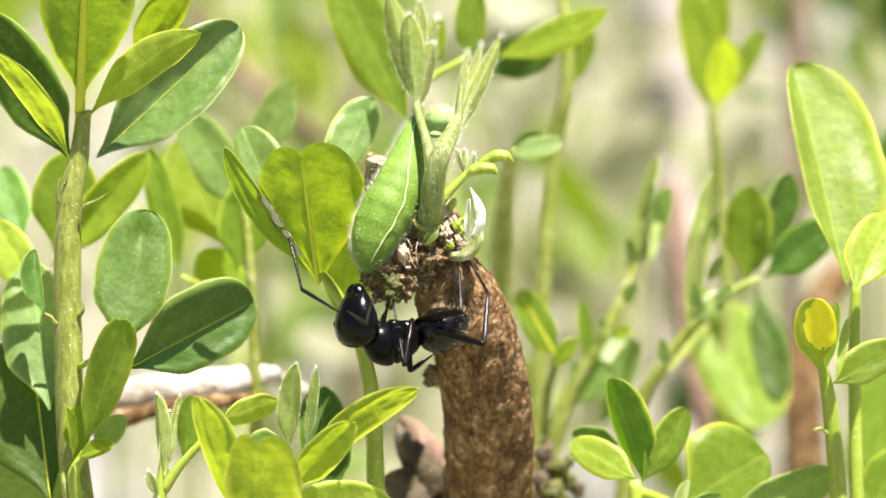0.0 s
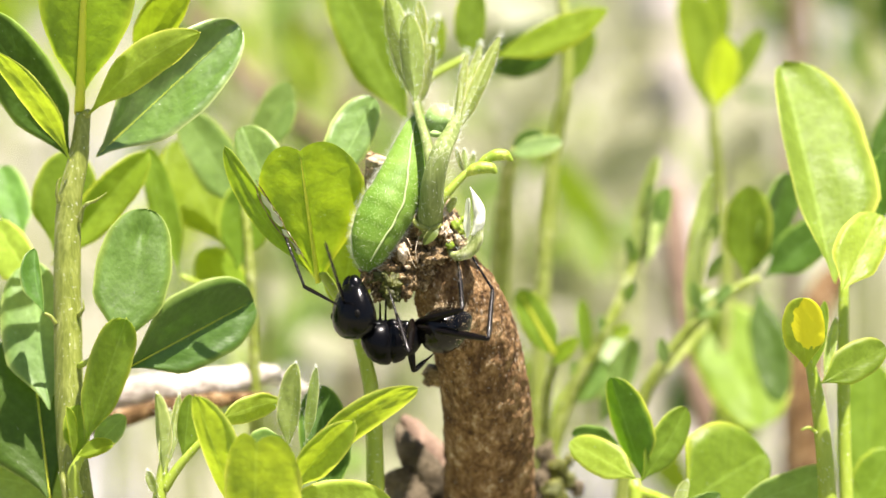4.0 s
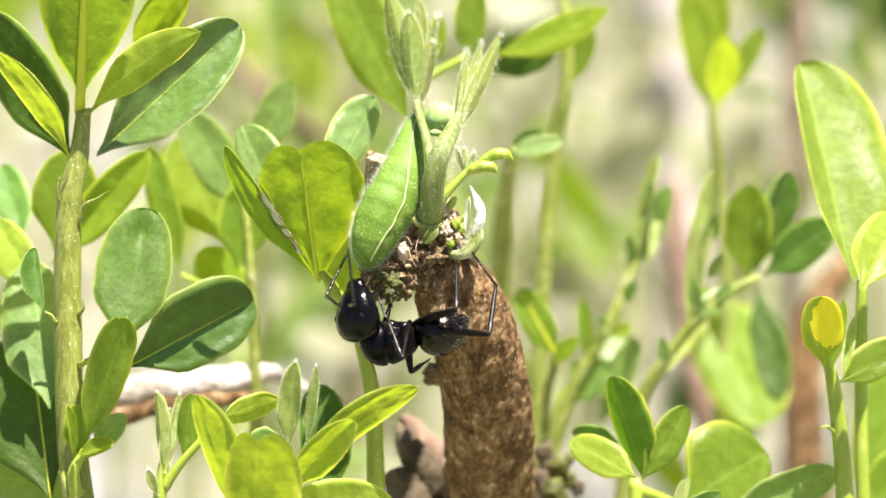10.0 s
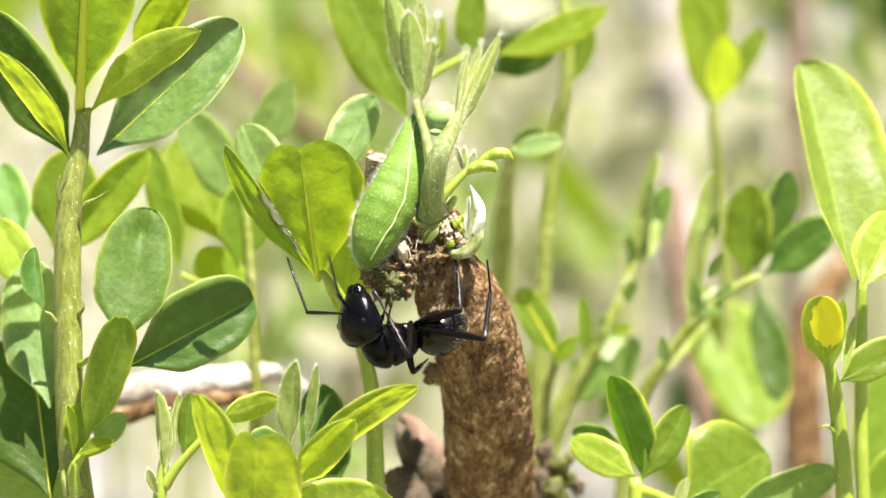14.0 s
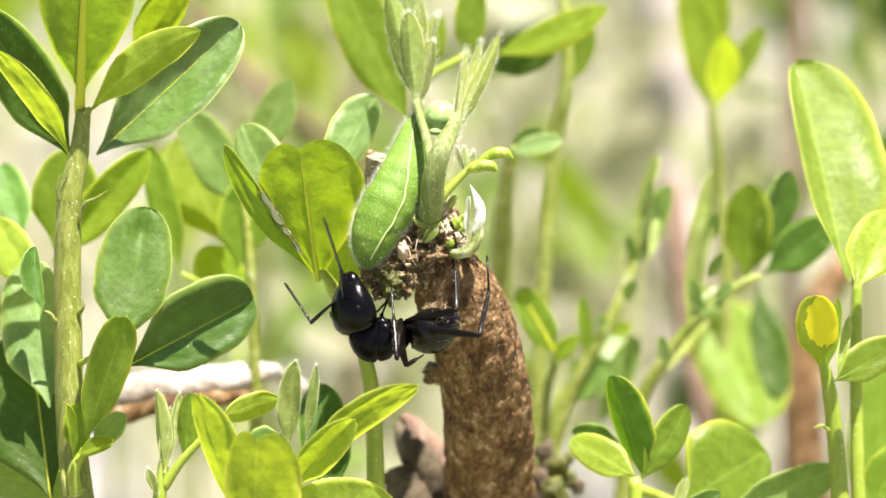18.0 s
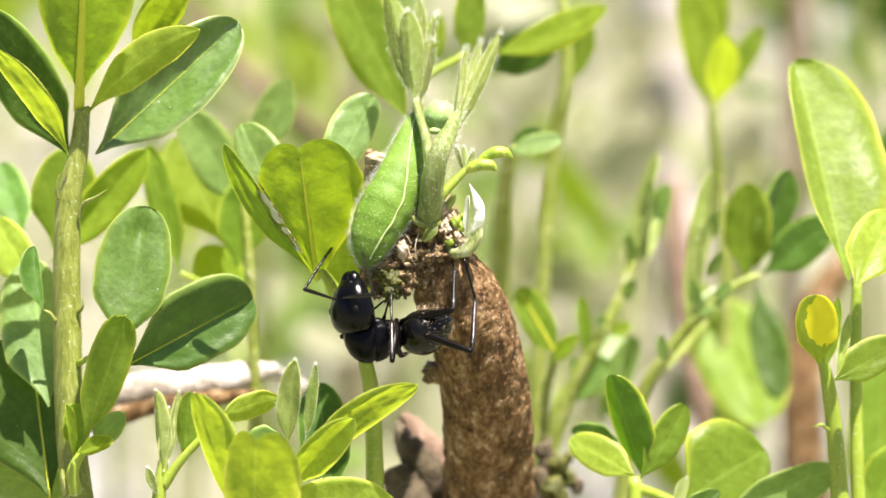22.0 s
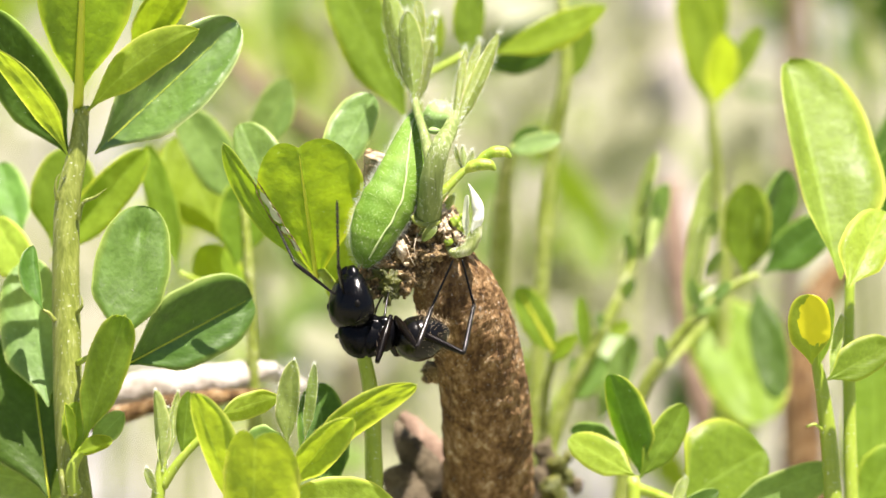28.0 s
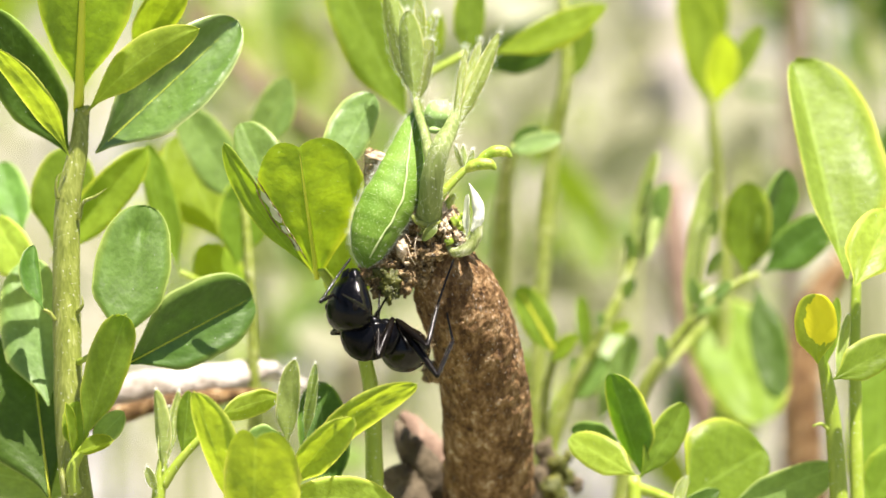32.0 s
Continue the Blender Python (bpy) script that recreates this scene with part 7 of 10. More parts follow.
    walk(legs["At"], [
        (0, mm_pose(4.90, -0.00, 0.00, 35.9, 23.9, 118.8)), (1, mm_pose(4.90, 0.00, -0.00, 34.1, 31.8, 114.4)),
        (2, mm_pose(4.90, -0.00, 0.00, 34.4, 31.1, 114.9)), (3, mm_pose(4.90, -0.00, 0.00, 32.5, 33.0, 111.3)),
        (4.5, mm_pose(4.90, -0.00, 0.00, 33.3, 30.4, 112.8)), (6, mm_pose(4.90, 0.00, -0.00, 32.6, 27.8, 111.3)),
        (7, mm_pose(4.90, -0.00, -0.00, 29.9, 31.9, 105.8)), (8, mm_pose(4.90, -0.00, -0.00, 28.9, 33.7, 104.0)),
        (9, mm_pose(4.90, -0.00, 0.00, 29.1, 33.3, 104.2)), (9.5, mm_pose(4.90, -0.00, -0.00, 28.7, 33.5, 103.5)),
        (10, mm_pose(4.90, 0.00, -0.00, 28.2, 33.5, 102.7)), (10.5, mm_pose(4.90, 0.00, -0.00, 28.2, 35.3, 102.7)),
        (11, mm_pose(4.90, -0.00, 0.00, 28.3, 37.1, 102.7)), (11.5, mm_pose(4.90, -0.00, -0.00, 28.3, 37.1, 102.8)),
        (12, mm_pose(4.90, -0.00, -0.00, 28.4, 37.2, 103.0)), (12.5, mm_pose(4.90, -0.00, 0.00, 28.9, 37.7, 103.9)),
        (13, mm_pose(4.90, -0.00, -0.00, 30.5, 36.2, 106.5)), (13.5, mm_pose(4.90, -0.00, 0.00, 33.5, 34.8, 111.7)),
        (14, mm_pose(4.90, -0.00, 0.00, 36.0, 33.4, 116.3)), (14.5, mm_pose(4.90, 0.00, 0.00, 35.5, 34.3, 115.3)),
        (15.5, mm_pose(4.90, -0.00, 0.00, 33.3, 37.5, 111.6)), (16.5, mm_pose(4.90, -0.00, 0.00, 31.7, 38.8, 108.8)),
        (17, mm_pose(4.90, 0.00, -0.00, 30.7, 39.3, 107.3)), (17.5, mm_pose(4.90, -0.00, -0.00, 30.0, 39.7, 106.3)),
        (18, mm_pose(4.90, 0.00, -0.00, 29.4, 40.0, 105.2)), (18.5, mm_pose(4.90, -0.00, -0.00, 29.7, 39.8, 105.7)),
        (19, mm_pose(4.90, -0.00, -0.00, 29.9, 39.7, 106.1)), (19.5, mm_pose(4.90, -0.00, 0.00, 29.9, 39.7, 106.1)),
        (20, mm_pose(4.90, -0.00, -0.00, 29.9, 39.7, 106.1)), (20.5, mm_pose(4.90, 0.00, 0.00, 30.3, 39.8, 106.8)),
        (21, mm_pose(4.90, 0.00, -0.00, 31.1, 40.0, 107.9)), (21.5, mm_pose(4.90, -0.00, -0.00, 34.2, 34.3, 112.8)),
        (22, mm_pose(4.90, -0.00, 0.00, 37.1, 23.2, 117.7)), (22.5, mm_pose(4.90, -0.00, 0.00, 37.5, 26.2, 118.5)),
        (23, mm_pose(4.90, -0.00, 0.00, 37.8, 24.0, 119.3)), (23.5, mm_pose(4.90, -0.00, 0.00, 37.9, 24.6, 119.4)),
        (24, mm_pose(4.90, -0.00, 0.00, 37.9, 25.1, 119.3)), (24.5, mm_pose(4.90, -0.00, 0.00, 37.5, 25.8, 118.5)),
        (25, mm_pose(4.90, -0.00, 0.00, 37.1, 26.7, 117.5)), (25.5, mm_pose(4.90, 0.00, 0.00, 36.9, 26.7, 117.2)),
        (26.5, mm_pose(4.90, 0.00, 0.00, 36.6, 26.4, 116.5)), (28, mm_pose(4.90, -0.00, 0.00, 35.8, 26.0, 114.7)),
        (28.5, mm_pose(4.90, 0.00, -0.00, 36.3, 11.3, 113.5)), (29, mm_pose(4.90, -0.00, -0.00, 37.1, -3.4, 112.7)),
        (29.5, mm_pose(4.90, -0.00, -0.00, 36.6, -21.7, 121.6)), (30, mm_pose(4.90, 0.00, -0.00, 34.8, -26.5, 126.2)),
        (30.5, mm_pose(4.90, 0.00, -0.00, 36.0, -17.9, 124.0)), (31, mm_pose(4.90, -0.00, 0.00, 30.2, -18.8, 139.6)),
        (31.5, mm_pose(4.90, -0.00, 0.00, 34.4, 11.4, 137.0)), (32, mm_pose(4.90, 0.00, 0.00, 37.7, 28.0, 144.8)),
    ])
    walk(legs["Bf"], [
        (0, mm_pose(-1.60, -0.60, -1.05, -78.0, -3.7, -126.3)), (1, mm_pose(-1.60, -0.60, -1.05, -76.3, -3.4, -144.1)),
        (2, mm_pose(-1.60, -0.60, -1.05, -76.4, -1.1, -140.3)), (3, mm_pose(-1.60, -0.60, -1.05, -76.3, -0.1, -145.3)),
        (4.5, mm_pose(-1.60, -0.60, -1.05, -75.2, 6.1, -135.7)), (6, mm_pose(-1.60, -0.60, -1.05, -73.7, 13.3, -128.8)),
        (7, mm_pose(-1.60, -0.60, -1.05, -74.6, 9.8, -134.4)), (8, mm_pose(-1.60, -0.60, -1.05, -74.5, 8.0, -132.9)),
        (9, mm_pose(-1.60, -0.60, -1.05, -74.8, 6.9, -135.6)), (9.5, mm_pose(-1.60, -0.60, -1.05, -74.7, 5.2, -135.1)),
        (10, mm_pose(-1.60, -0.60, -1.05, -74.7, 3.4, -134.8)), (10.5, mm_pose(-1.60, -0.60, -1.05, -74.8, 4.0, -136.9)),
        (11, mm_pose(-1.60, -0.60, -1.05, -75.0, 4.7, -139.0)), (11.5, mm_pose(-1.60, -0.60, -1.05, -75.0, 4.5, -139.5)),
        (12, mm_pose(-1.60, -0.60, -1.05, -75.1, 4.4, -140.2)), (12.5, mm_pose(-1.60, -0.60, -1.05, -75.2, 3.6, -142.4)),
        (13, mm_pose(-1.60, -0.60, -1.05, -74.8, 0.7, -131.6)), (13.5, mm_pose(-1.60, -0.60, -1.05, -74.8, 0.2, -129.8)),
        (14, mm_pose(-1.60, -0.60, -1.05, -74.8, -0.3, -128.0)), (14.5, mm_pose(-1.60, -0.60, -1.05, -74.8, 0.3, -131.3)),
        (15.5, mm_pose(-1.60, -0.60, -1.05, -75.0, 2.7, -144.2)), (16.5, mm_pose(-1.60, -0.60, -1.05, -75.2, 3.7, -146.6)),
        (17, mm_pose(-1.60, -0.60, -1.05, -75.3, 4.2, -147.8)), (17.5, mm_pose(-1.60, -0.60, -1.05, -75.3, 5.7, -148.1)),
        (18, mm_pose(-1.60, -0.60, -1.05, -75.3, 7.0, -148.3)), (18.5, mm_pose(-1.60, -0.60, -1.05, -75.2, 6.9, -147.8)),
        (19, mm_pose(-1.60, -0.60, -1.05, -75.2, 6.8, -147.2)), (19.5, mm_pose(-1.60, -0.60, -1.05, -75.2, 6.9, -147.3)),
        (20, mm_pose(-1.60, -0.60, -1.05, -75.2, 7.0, -147.5)), (20.5, mm_pose(-1.60, -0.60, -1.05, -75.2, 6.1, -147.0)),
        (21, mm_pose(-1.60, -0.60, -1.05, -75.1, 5.4, -146.5)), (21.5, mm_pose(-1.60, -0.60, -1.05, -75.4, 5.8, -149.3)),
        (22, mm_pose(-1.60, -0.60, -1.05, -74.3, 4.0, -138.5)), (22.5, mm_pose(-1.60, -0.60, -1.05, -75.2, 6.0, -149.3)),
        (23, mm_pose(-1.60, -0.60, -1.05, -75.0, 6.5, -147.9)), (23.5, mm_pose(-1.60, -0.60, -1.05, -75.0, 6.2, -147.6)),
        (24, mm_pose(-1.60, -0.60, -1.05, -75.0, 5.9, -147.3)), (24.5, mm_pose(-1.60, -0.60, -1.05, -75.0, 5.7, -147.6)),
        (25, mm_pose(-1.60, -0.60, -1.05, -75.1, 5.8, -148.2)), (25.5, mm_pose(-1.60, -0.60, -1.05, -75.4, -3.0, -139.6)),
        (26.5, mm_pose(-1.60, -0.60, -1.05, -79.1, -20.1, -130.0)), (28, mm_pose(-1.60, -0.60, -1.05, -84.1, -46.7, -124.6)),
        (28.5, mm_pose(-1.60, -0.60, -1.05, -85.6, -45.2, -122.5)), (29, mm_pose(-1.60, -0.60, -1.05, -84.8, -54.0, -123.5)),
        (29.5, mm_pose(-1.60, -0.60, -1.05, -96.2, -50.6, -108.8)), (30, mm_pose(-1.60, -0.60, -1.05, -97.5, -47.0, -107.0)),
        (30.5, mm_pose(-1.60, -0.60, -1.05, -94.1, -31.9, -112.9)), (31, mm_pose(-1.60, -0.60, -1.05, -116.1, -17.3, -62.3)),
        (31.5, mm_pose(-1.60, -0.60, -1.05, -99.5, -42.0, -86.5)), (32, mm_pose(-1.60, -0.60, -1.05, -86.7, -42.4, -105.4)),
    ])
    walk(legs["Bt"], [
        (0, mm_pose(3.70, -0.00, -0.00, 51.1, 34.1, 110.7)), (1, mm_pose(3.70, 0.00, -0.00, 51.4, 36.4, 111.2)),
        (2, mm_pose(3.70, -0.00, -0.00, 52.3, 33.9, 112.6)), (3, mm_pose(3.70, -0.00, -0.00, 50.7, 36.0, 109.9)),
        (4.5, mm_pose(3.70, -0.00, -0.00, 49.7, 31.5, 108.0)), (6, mm_pose(3.70, -0.00, 0.00, 46.8, 27.8, 102.1)),
        (7, mm_pose(3.70, -0.00, 0.00, 48.4, 34.9, 104.8)), (8, mm_pose(3.70, 0.00, 0.00, 48.6, 35.5, 105.2)),
        (9, mm_pose(3.70, -0.00, -0.00, 49.1, 35.5, 106.1)), (9.5, mm_pose(3.70, -0.00, -0.00, 49.8, 35.4, 107.2)),
        (10, mm_pose(3.70, -0.00, -0.00, 50.3, 35.4, 108.2)), (10.5, mm_pose(3.70, 0.00, 0.00, 50.1, 36.7, 107.9)),
        (11, mm_pose(3.70, -0.00, 0.00, 49.7, 37.9, 107.2)), (11.5, mm_pose(3.70, -0.00, -0.00, 49.2, 37.6, 106.4)),
        (12, mm_pose(3.70, 0.00, 0.00, 48.6, 37.3, 105.4)), (12.5, mm_pose(3.70, 0.00, 0.00, 48.3, 36.4, 104.8)),
        (13, mm_pose(3.70, -0.00, 0.00, 48.6, 37.4, 105.3)), (13.5, mm_pose(3.70, -0.00, -0.00, 48.9, 36.9, 105.8)),
        (14, mm_pose(3.70, 0.00, -0.00, 49.1, 36.2, 106.1)), (14.5, mm_pose(3.70, -0.00, 0.00, 48.9, 35.8, 105.9)),
        (15.5, mm_pose(3.70, -0.00, -0.00, 48.2, 34.9, 104.5)), (16.5, mm_pose(3.70, 0.00, 0.00, 47.7, 35.2, 103.7)),
        (17, mm_pose(3.70, -0.00, -0.00, 47.4, 35.4, 103.3)), (17.5, mm_pose(3.70, -0.00, 0.00, 46.8, 35.0, 102.2)),
        (18, mm_pose(3.70, -0.00, -0.00, 46.3, 34.9, 101.4)), (18.5, mm_pose(3.70, -0.00, -0.00, 46.5, 34.8, 101.6)),
        (19, mm_pose(3.70, 0.00, 0.00, 46.6, 34.4, 101.9)), (19.5, mm_pose(3.70, -0.00, 0.00, 46.6, 34.4, 101.9)),
        (20, mm_pose(3.70, 0.00, 0.00, 46.6, 34.4, 101.8)), (20.5, mm_pose(3.70, 0.00, 0.00, 47.0, 34.5, 102.5)),
        (21, mm_pose(3.70, -0.00, -0.00, 47.2, 34.8, 103.0)), (21.5, mm_pose(3.70, -0.00, 0.00, 45.2, 36.3, 99.6)),
        (22, mm_pose(3.70, -0.00, -0.00, 43.6, 40.6, 96.8)), (22.5, mm_pose(3.70, -0.00, 0.00, 45.2, 37.8, 99.4)),
        (23, mm_pose(3.70, 0.00, -0.00, 47.0, 36.9, 102.4)), (23.5, mm_pose(3.70, -0.00, -0.00, 46.8, 37.7, 102.0)),
        (24, mm_pose(3.70, 0.00, 0.00, 46.6, 38.4, 101.6)), (24.5, mm_pose(3.70, -0.00, -0.00, 47.4, 37.6, 103.0)),
        (25, mm_pose(3.70, -0.00, -0.00, 48.0, 36.9, 104.0)), (25.5, mm_pose(3.70, 0.00, -0.00, 53.2, 33.7, 113.3)),
        (26.5, mm_pose(3.70, -0.00, 0.00, 59.4, 27.7, 126.6)), (28, mm_pose(3.70, 0.00, -0.00, 64.7, 22.9, 140.9)),
        (28.5, mm_pose(3.70, -0.00, 0.00, 63.8, 17.9, 138.1)), (29, mm_pose(3.70, -0.00, -0.00, 64.1, 2.9, 133.9)),
        (29.5, mm_pose(3.70, -0.00, -0.00, 66.3, -13.8, 126.1)), (30, mm_pose(3.70, 0.00, 0.00, 75.2, -33.6, 110.6)),
        (30.5, mm_pose(3.70, 0.00, -0.00, 79.4, -35.3, 103.1)), (31, mm_pose(3.70, 0.00, 0.00, 77.4, -18.2, 110.6)),
        (31.5, mm_pose(3.70, 0.00, -0.00, 82.2, 16.1, 121.5)), (32, mm_pose(3.70, -0.00, -0.00, 89.6, 26.2, 138.3)),
    ])
    walk(legs["Cf"], [
        (0, mm_pose(-1.25, -0.60, -1.10, 140.8, -62.0, -45.3)), (1, mm_pose(-1.25, -0.60, -1.10, -18.5, -114.5, 111.8)),
        (2, mm_pose(-1.25, -0.60, -1.10, -11.2, -124.0, 103.7)), (3, mm_pose(-1.25, -0.60, -1.10, -3.7, -129.4, 94.7)),
        (4.5, mm_pose(-1.25, -0.60, -1.10, -5.9, -136.3, 97.4)), (6, mm_pose(-1.25, -0.60, -1.10, -7.3, -142.7, 99.4)),
        (7, mm_pose(-1.25, -0.60, -1.10, -15.5, -128.1, 112.3)), (8, mm_pose(-1.25, -0.60, -1.10, -19.0, -128.6, 116.7)),
        (9, mm_pose(-1.25, -0.60, -1.10, -14.4, -125.9, 110.8)), (9.5, mm_pose(-1.25, -0.60, -1.10, -11.8, -127.1, 107.6)),
        (10, mm_pose(-1.25, -0.60, -1.10, -9.3, -128.4, 104.5)), (10.5, mm_pose(-1.25, -0.60, -1.10, -9.0, -129.0, 104.1)),
        (11, mm_pose(-1.25, -0.60, -1.10, -8.5, -129.6, 103.5)), (11.5, mm_pose(-1.25, -0.60, -1.10, -7.8, -129.1, 102.6)),
        (12, mm_pose(-1.25, -0.60, -1.10, -7.0, -128.6, 101.5)), (12.5, mm_pose(-1.25, -0.60, -1.10, -5.8, -129.2, 100.0)),
        (13, mm_pose(-1.25, -0.60, -1.10, -17.1, -130.6, 114.8)), (13.5, mm_pose(-1.25, -0.60, -1.10, -15.8, -132.2, 113.1)),
        (14, mm_pose(-1.25, -0.60, -1.10, -14.6, -133.8, 111.4)), (14.5, mm_pose(-1.25, -0.60, -1.10, -13.4, -132.6, 109.8)),
        (15.5, mm_pose(-1.25, -0.60, -1.10, -5.3, -129.9, 98.9)), (16.5, mm_pose(-1.25, -0.60, -1.10, -7.2, -127.5, 101.3)),
        (17, mm_pose(-1.25, -0.60, -1.10, -8.2, -126.2, 102.6)), (17.5, mm_pose(-1.25, -0.60, -1.10, -5.0, -125.6, 98.7)),
        (18, mm_pose(-1.25, -0.60, -1.10, -1.8, -125.1, 94.7)), (18.5, mm_pose(-1.25, -0.60, -1.10, -2.4, -125.0, 95.4)),
        (19, mm_pose(-1.25, -0.60, -1.10, -2.8, -125.0, 96.0)), (19.5, mm_pose(-1.25, -0.60, -1.10, -2.8, -125.0, 95.9)),
        (20, mm_pose(-1.25, -0.60, -1.10, -2.8, -125.0, 95.9)), (20.5, mm_pose(-1.25, -0.60, -1.10, -4.3, -125.2, 97.7)),
        (21, mm_pose(-1.25, -0.60, -1.10, -5.6, -125.5, 99.3)), (21.5, mm_pose(-1.25, -0.60, -1.10, -4.3, -123.3, 97.7)),
        (22, mm_pose(-1.25, -0.60, -1.10, -18.6, -122.2, 115.0)), (22.5, mm_pose(-1.25, -0.60, -1.10, -7.6, -125.4, 102.1)),
        (23, mm_pose(-1.25, -0.60, -1.10, -11.2, -129.7, 106.5)), (23.5, mm_pose(-1.25, -0.60, -1.10, -11.3, -128.8, 106.6)),
        (24, mm_pose(-1.25, -0.60, -1.10, -11.3, -128.0, 106.6)), (24.5, mm_pose(-1.25, -0.60, -1.10, -10.0, -124.9, 104.9)),
        (25, mm_pose(-1.25, -0.60, -1.10, -8.2, -121.9, 102.8)), (25.5, mm_pose(-1.25, -0.60, -1.10, -10.7, -118.6, 105.7)),
        (26.5, mm_pose(-1.25, -0.60, -1.10, -18.0, -112.0, 113.8)), (28, mm_pose(-1.25, -0.60, -1.10, 139.8, -74.7, -42.5)),
        (28.5, mm_pose(-1.25, -0.60, -1.10, 128.5, -80.3, -31.1)), (29, mm_pose(-1.25, -0.60, -1.10, -19.7, -136.6, 112.4)),
        (29.5, mm_pose(-1.25, -0.60, -1.10, 143.8, -55.5, -44.6)), (30, mm_pose(-1.25, -0.60, -1.10, 137.4, -56.2, -36.7)),
        (30.5, mm_pose(-1.25, -0.60, -1.10, 142.6, -60.3, -42.9)), (31, mm_pose(-1.25, -0.60, -1.10, 127.9, -37.4, -26.2)),
        (31.5, mm_pose(-1.25, -0.60, -1.10, 127.3, -51.5, -26.4)), (32, mm_pose(-1.25, -0.60, -1.10, 130.4, -56.9, -30.4)),
    ])
    walk(legs["Ct"], [
        (0, mm_pose(3.40, 0.00, 0.00, -11.3, 5.3, -164.2)), (1, mm_pose(3.40, 0.00, 0.00, -11.7, 6.7, -168.3)),
        (2, mm_pose(3.40, 0.00, 0.00, -11.2, -7.3, -161.7)), (3, mm_pose(3.40, 0.00, 0.00, -11.1, -15.5, -163.4)),
        (4.5, mm_pose(3.40, 0.00, 0.00, -11.6, -18.2, -161.4)), (6, mm_pose(3.40, 0.00, 0.00, -12.3, -20.8, -159.4)),
        (7, mm_pose(3.40, 0.00, 0.00, -9.8, -10.5, -166.7)), (8, mm_pose(3.40, 0.00, 0.00, -10.0, -8.4, -165.8)),
        (9, mm_pose(3.40, 0.00, 0.00, -9.6, -7.2, -168.3)), (9.5, mm_pose(3.40, 0.00, 0.00, -10.4, -10.8, -161.7)),
        (10, mm_pose(3.40, 0.00, 0.00, -11.7, -15.2, -154.8)), (10.5, mm_pose(3.40, 0.00, 0.00, -11.5, -16.3, -155.2)),
        (11, mm_pose(3.40, 0.00, 0.00, -11.4, -17.3, -155.8)), (11.5, mm_pose(3.40, 0.00, 0.00, -11.3, -17.2, -156.2)),
        (12, mm_pose(3.40, 0.00, 0.00, -11.1, -17.2, -156.7)), (12.5, mm_pose(3.40, 0.00, 0.00, -11.7, -22.4, -155.0)),
        (13, mm_pose(3.40, 0.00, 0.00, -13.6, -22.4, -149.9)), (13.5, mm_pose(3.40, 0.00, 0.00, -13.8, -23.7, -149.4)),
        (14, mm_pose(3.40, 0.00, 0.00, -13.9, -24.3, -149.1)), (14.5, mm_pose(3.40, 0.00, 0.00, -12.1, -21.0, -153.3)),
        (15.5, mm_pose(3.40, 0.00, 0.00, -9.1, -16.9, -161.7)), (16.5, mm_pose(3.40, 0.00, 0.00, -7.6, -11.6, -166.7)),
        (17, mm_pose(3.40, 0.00, 0.00, -7.2, -9.5, -169.1)), (17.5, mm_pose(3.40, 0.00, 0.00, -6.9, -11.6, -170.7)),
        (18, mm_pose(3.40, 0.00, 0.00, -6.6, -14.0, -172.3)), (18.5, mm_pose(3.40, 0.00, 0.00, -6.7, -13.6, -171.8)),
        (19, mm_pose(3.40, 0.00, 0.00, -6.8, -13.4, -171.3)), (19.5, mm_pose(3.40, 0.00, 0.00, -6.8, -13.2, -171.3)),
        (20, mm_pose(3.40, 0.00, 0.00, -6.9, -12.9, -171.1)), (20.5, mm_pose(3.40, 0.00, 0.00, -6.9, -12.7, -170.8)),
        (21, mm_pose(3.40, 0.00, 0.00, -7.0, -12.6, -170.3)), (21.5, mm_pose(3.40, 0.00, 0.00, -6.4, -11.3, -173.3)),
        (22, mm_pose(3.40, 0.00, 0.00, -6.3, -9.0, -173.8)), (22.5, mm_pose(3.40, 0.00, 0.00, -6.6, -12.4, -171.5)),
        (23, mm_pose(3.40, 0.00, 0.00, -7.7, -15.3, -166.4)), (23.5, mm_pose(3.40, 0.00, 0.00, -7.6, -15.2, -167.0)),
        (24, mm_pose(3.40, 0.00, 0.00, -7.4, -15.2, -167.6)), (24.5, mm_pose(3.40, 0.00, 0.00, -7.2, -13.1, -168.2)),
        (25, mm_pose(3.40, 0.00, 0.00, -7.1, -11.0, -169.0)), (25.5, mm_pose(3.40, 0.00, 0.00, -6.9, -8.7, -169.8)),
        (26.5, mm_pose(3.40, 0.00, 0.00, -6.7, -4.2, -171.5)), (28, mm_pose(3.40, 0.00, 0.00, -6.6, 1.6, -173.4)),
        (28.5, mm_pose(3.40, 0.00, 0.00, -6.6, 0.4, -173.7)), (29, mm_pose(3.40, 0.00, 0.00, -8.8, -43.5, -154.8)),
        (29.5, mm_pose(3.40, 0.00, 0.00, -12.4, -37.2, -149.6)), (30, mm_pose(3.40, 0.00, 0.00, -7.1, -30.7, -158.3)),
        (30.5, mm_pose(3.40, 0.00, 0.00, -3.9, -27.8, -164.5)), (31, mm_pose(3.40, 0.00, 0.00, -14.6, -27.7, -140.5)),
        (31.5, mm_pose(3.40, 0.00, 0.00, 0.5, -21.6, -170.8)), (32, mm_pose(3.40, 0.00, 0.00, -1.9, -0.9, -164.6)),
    ])
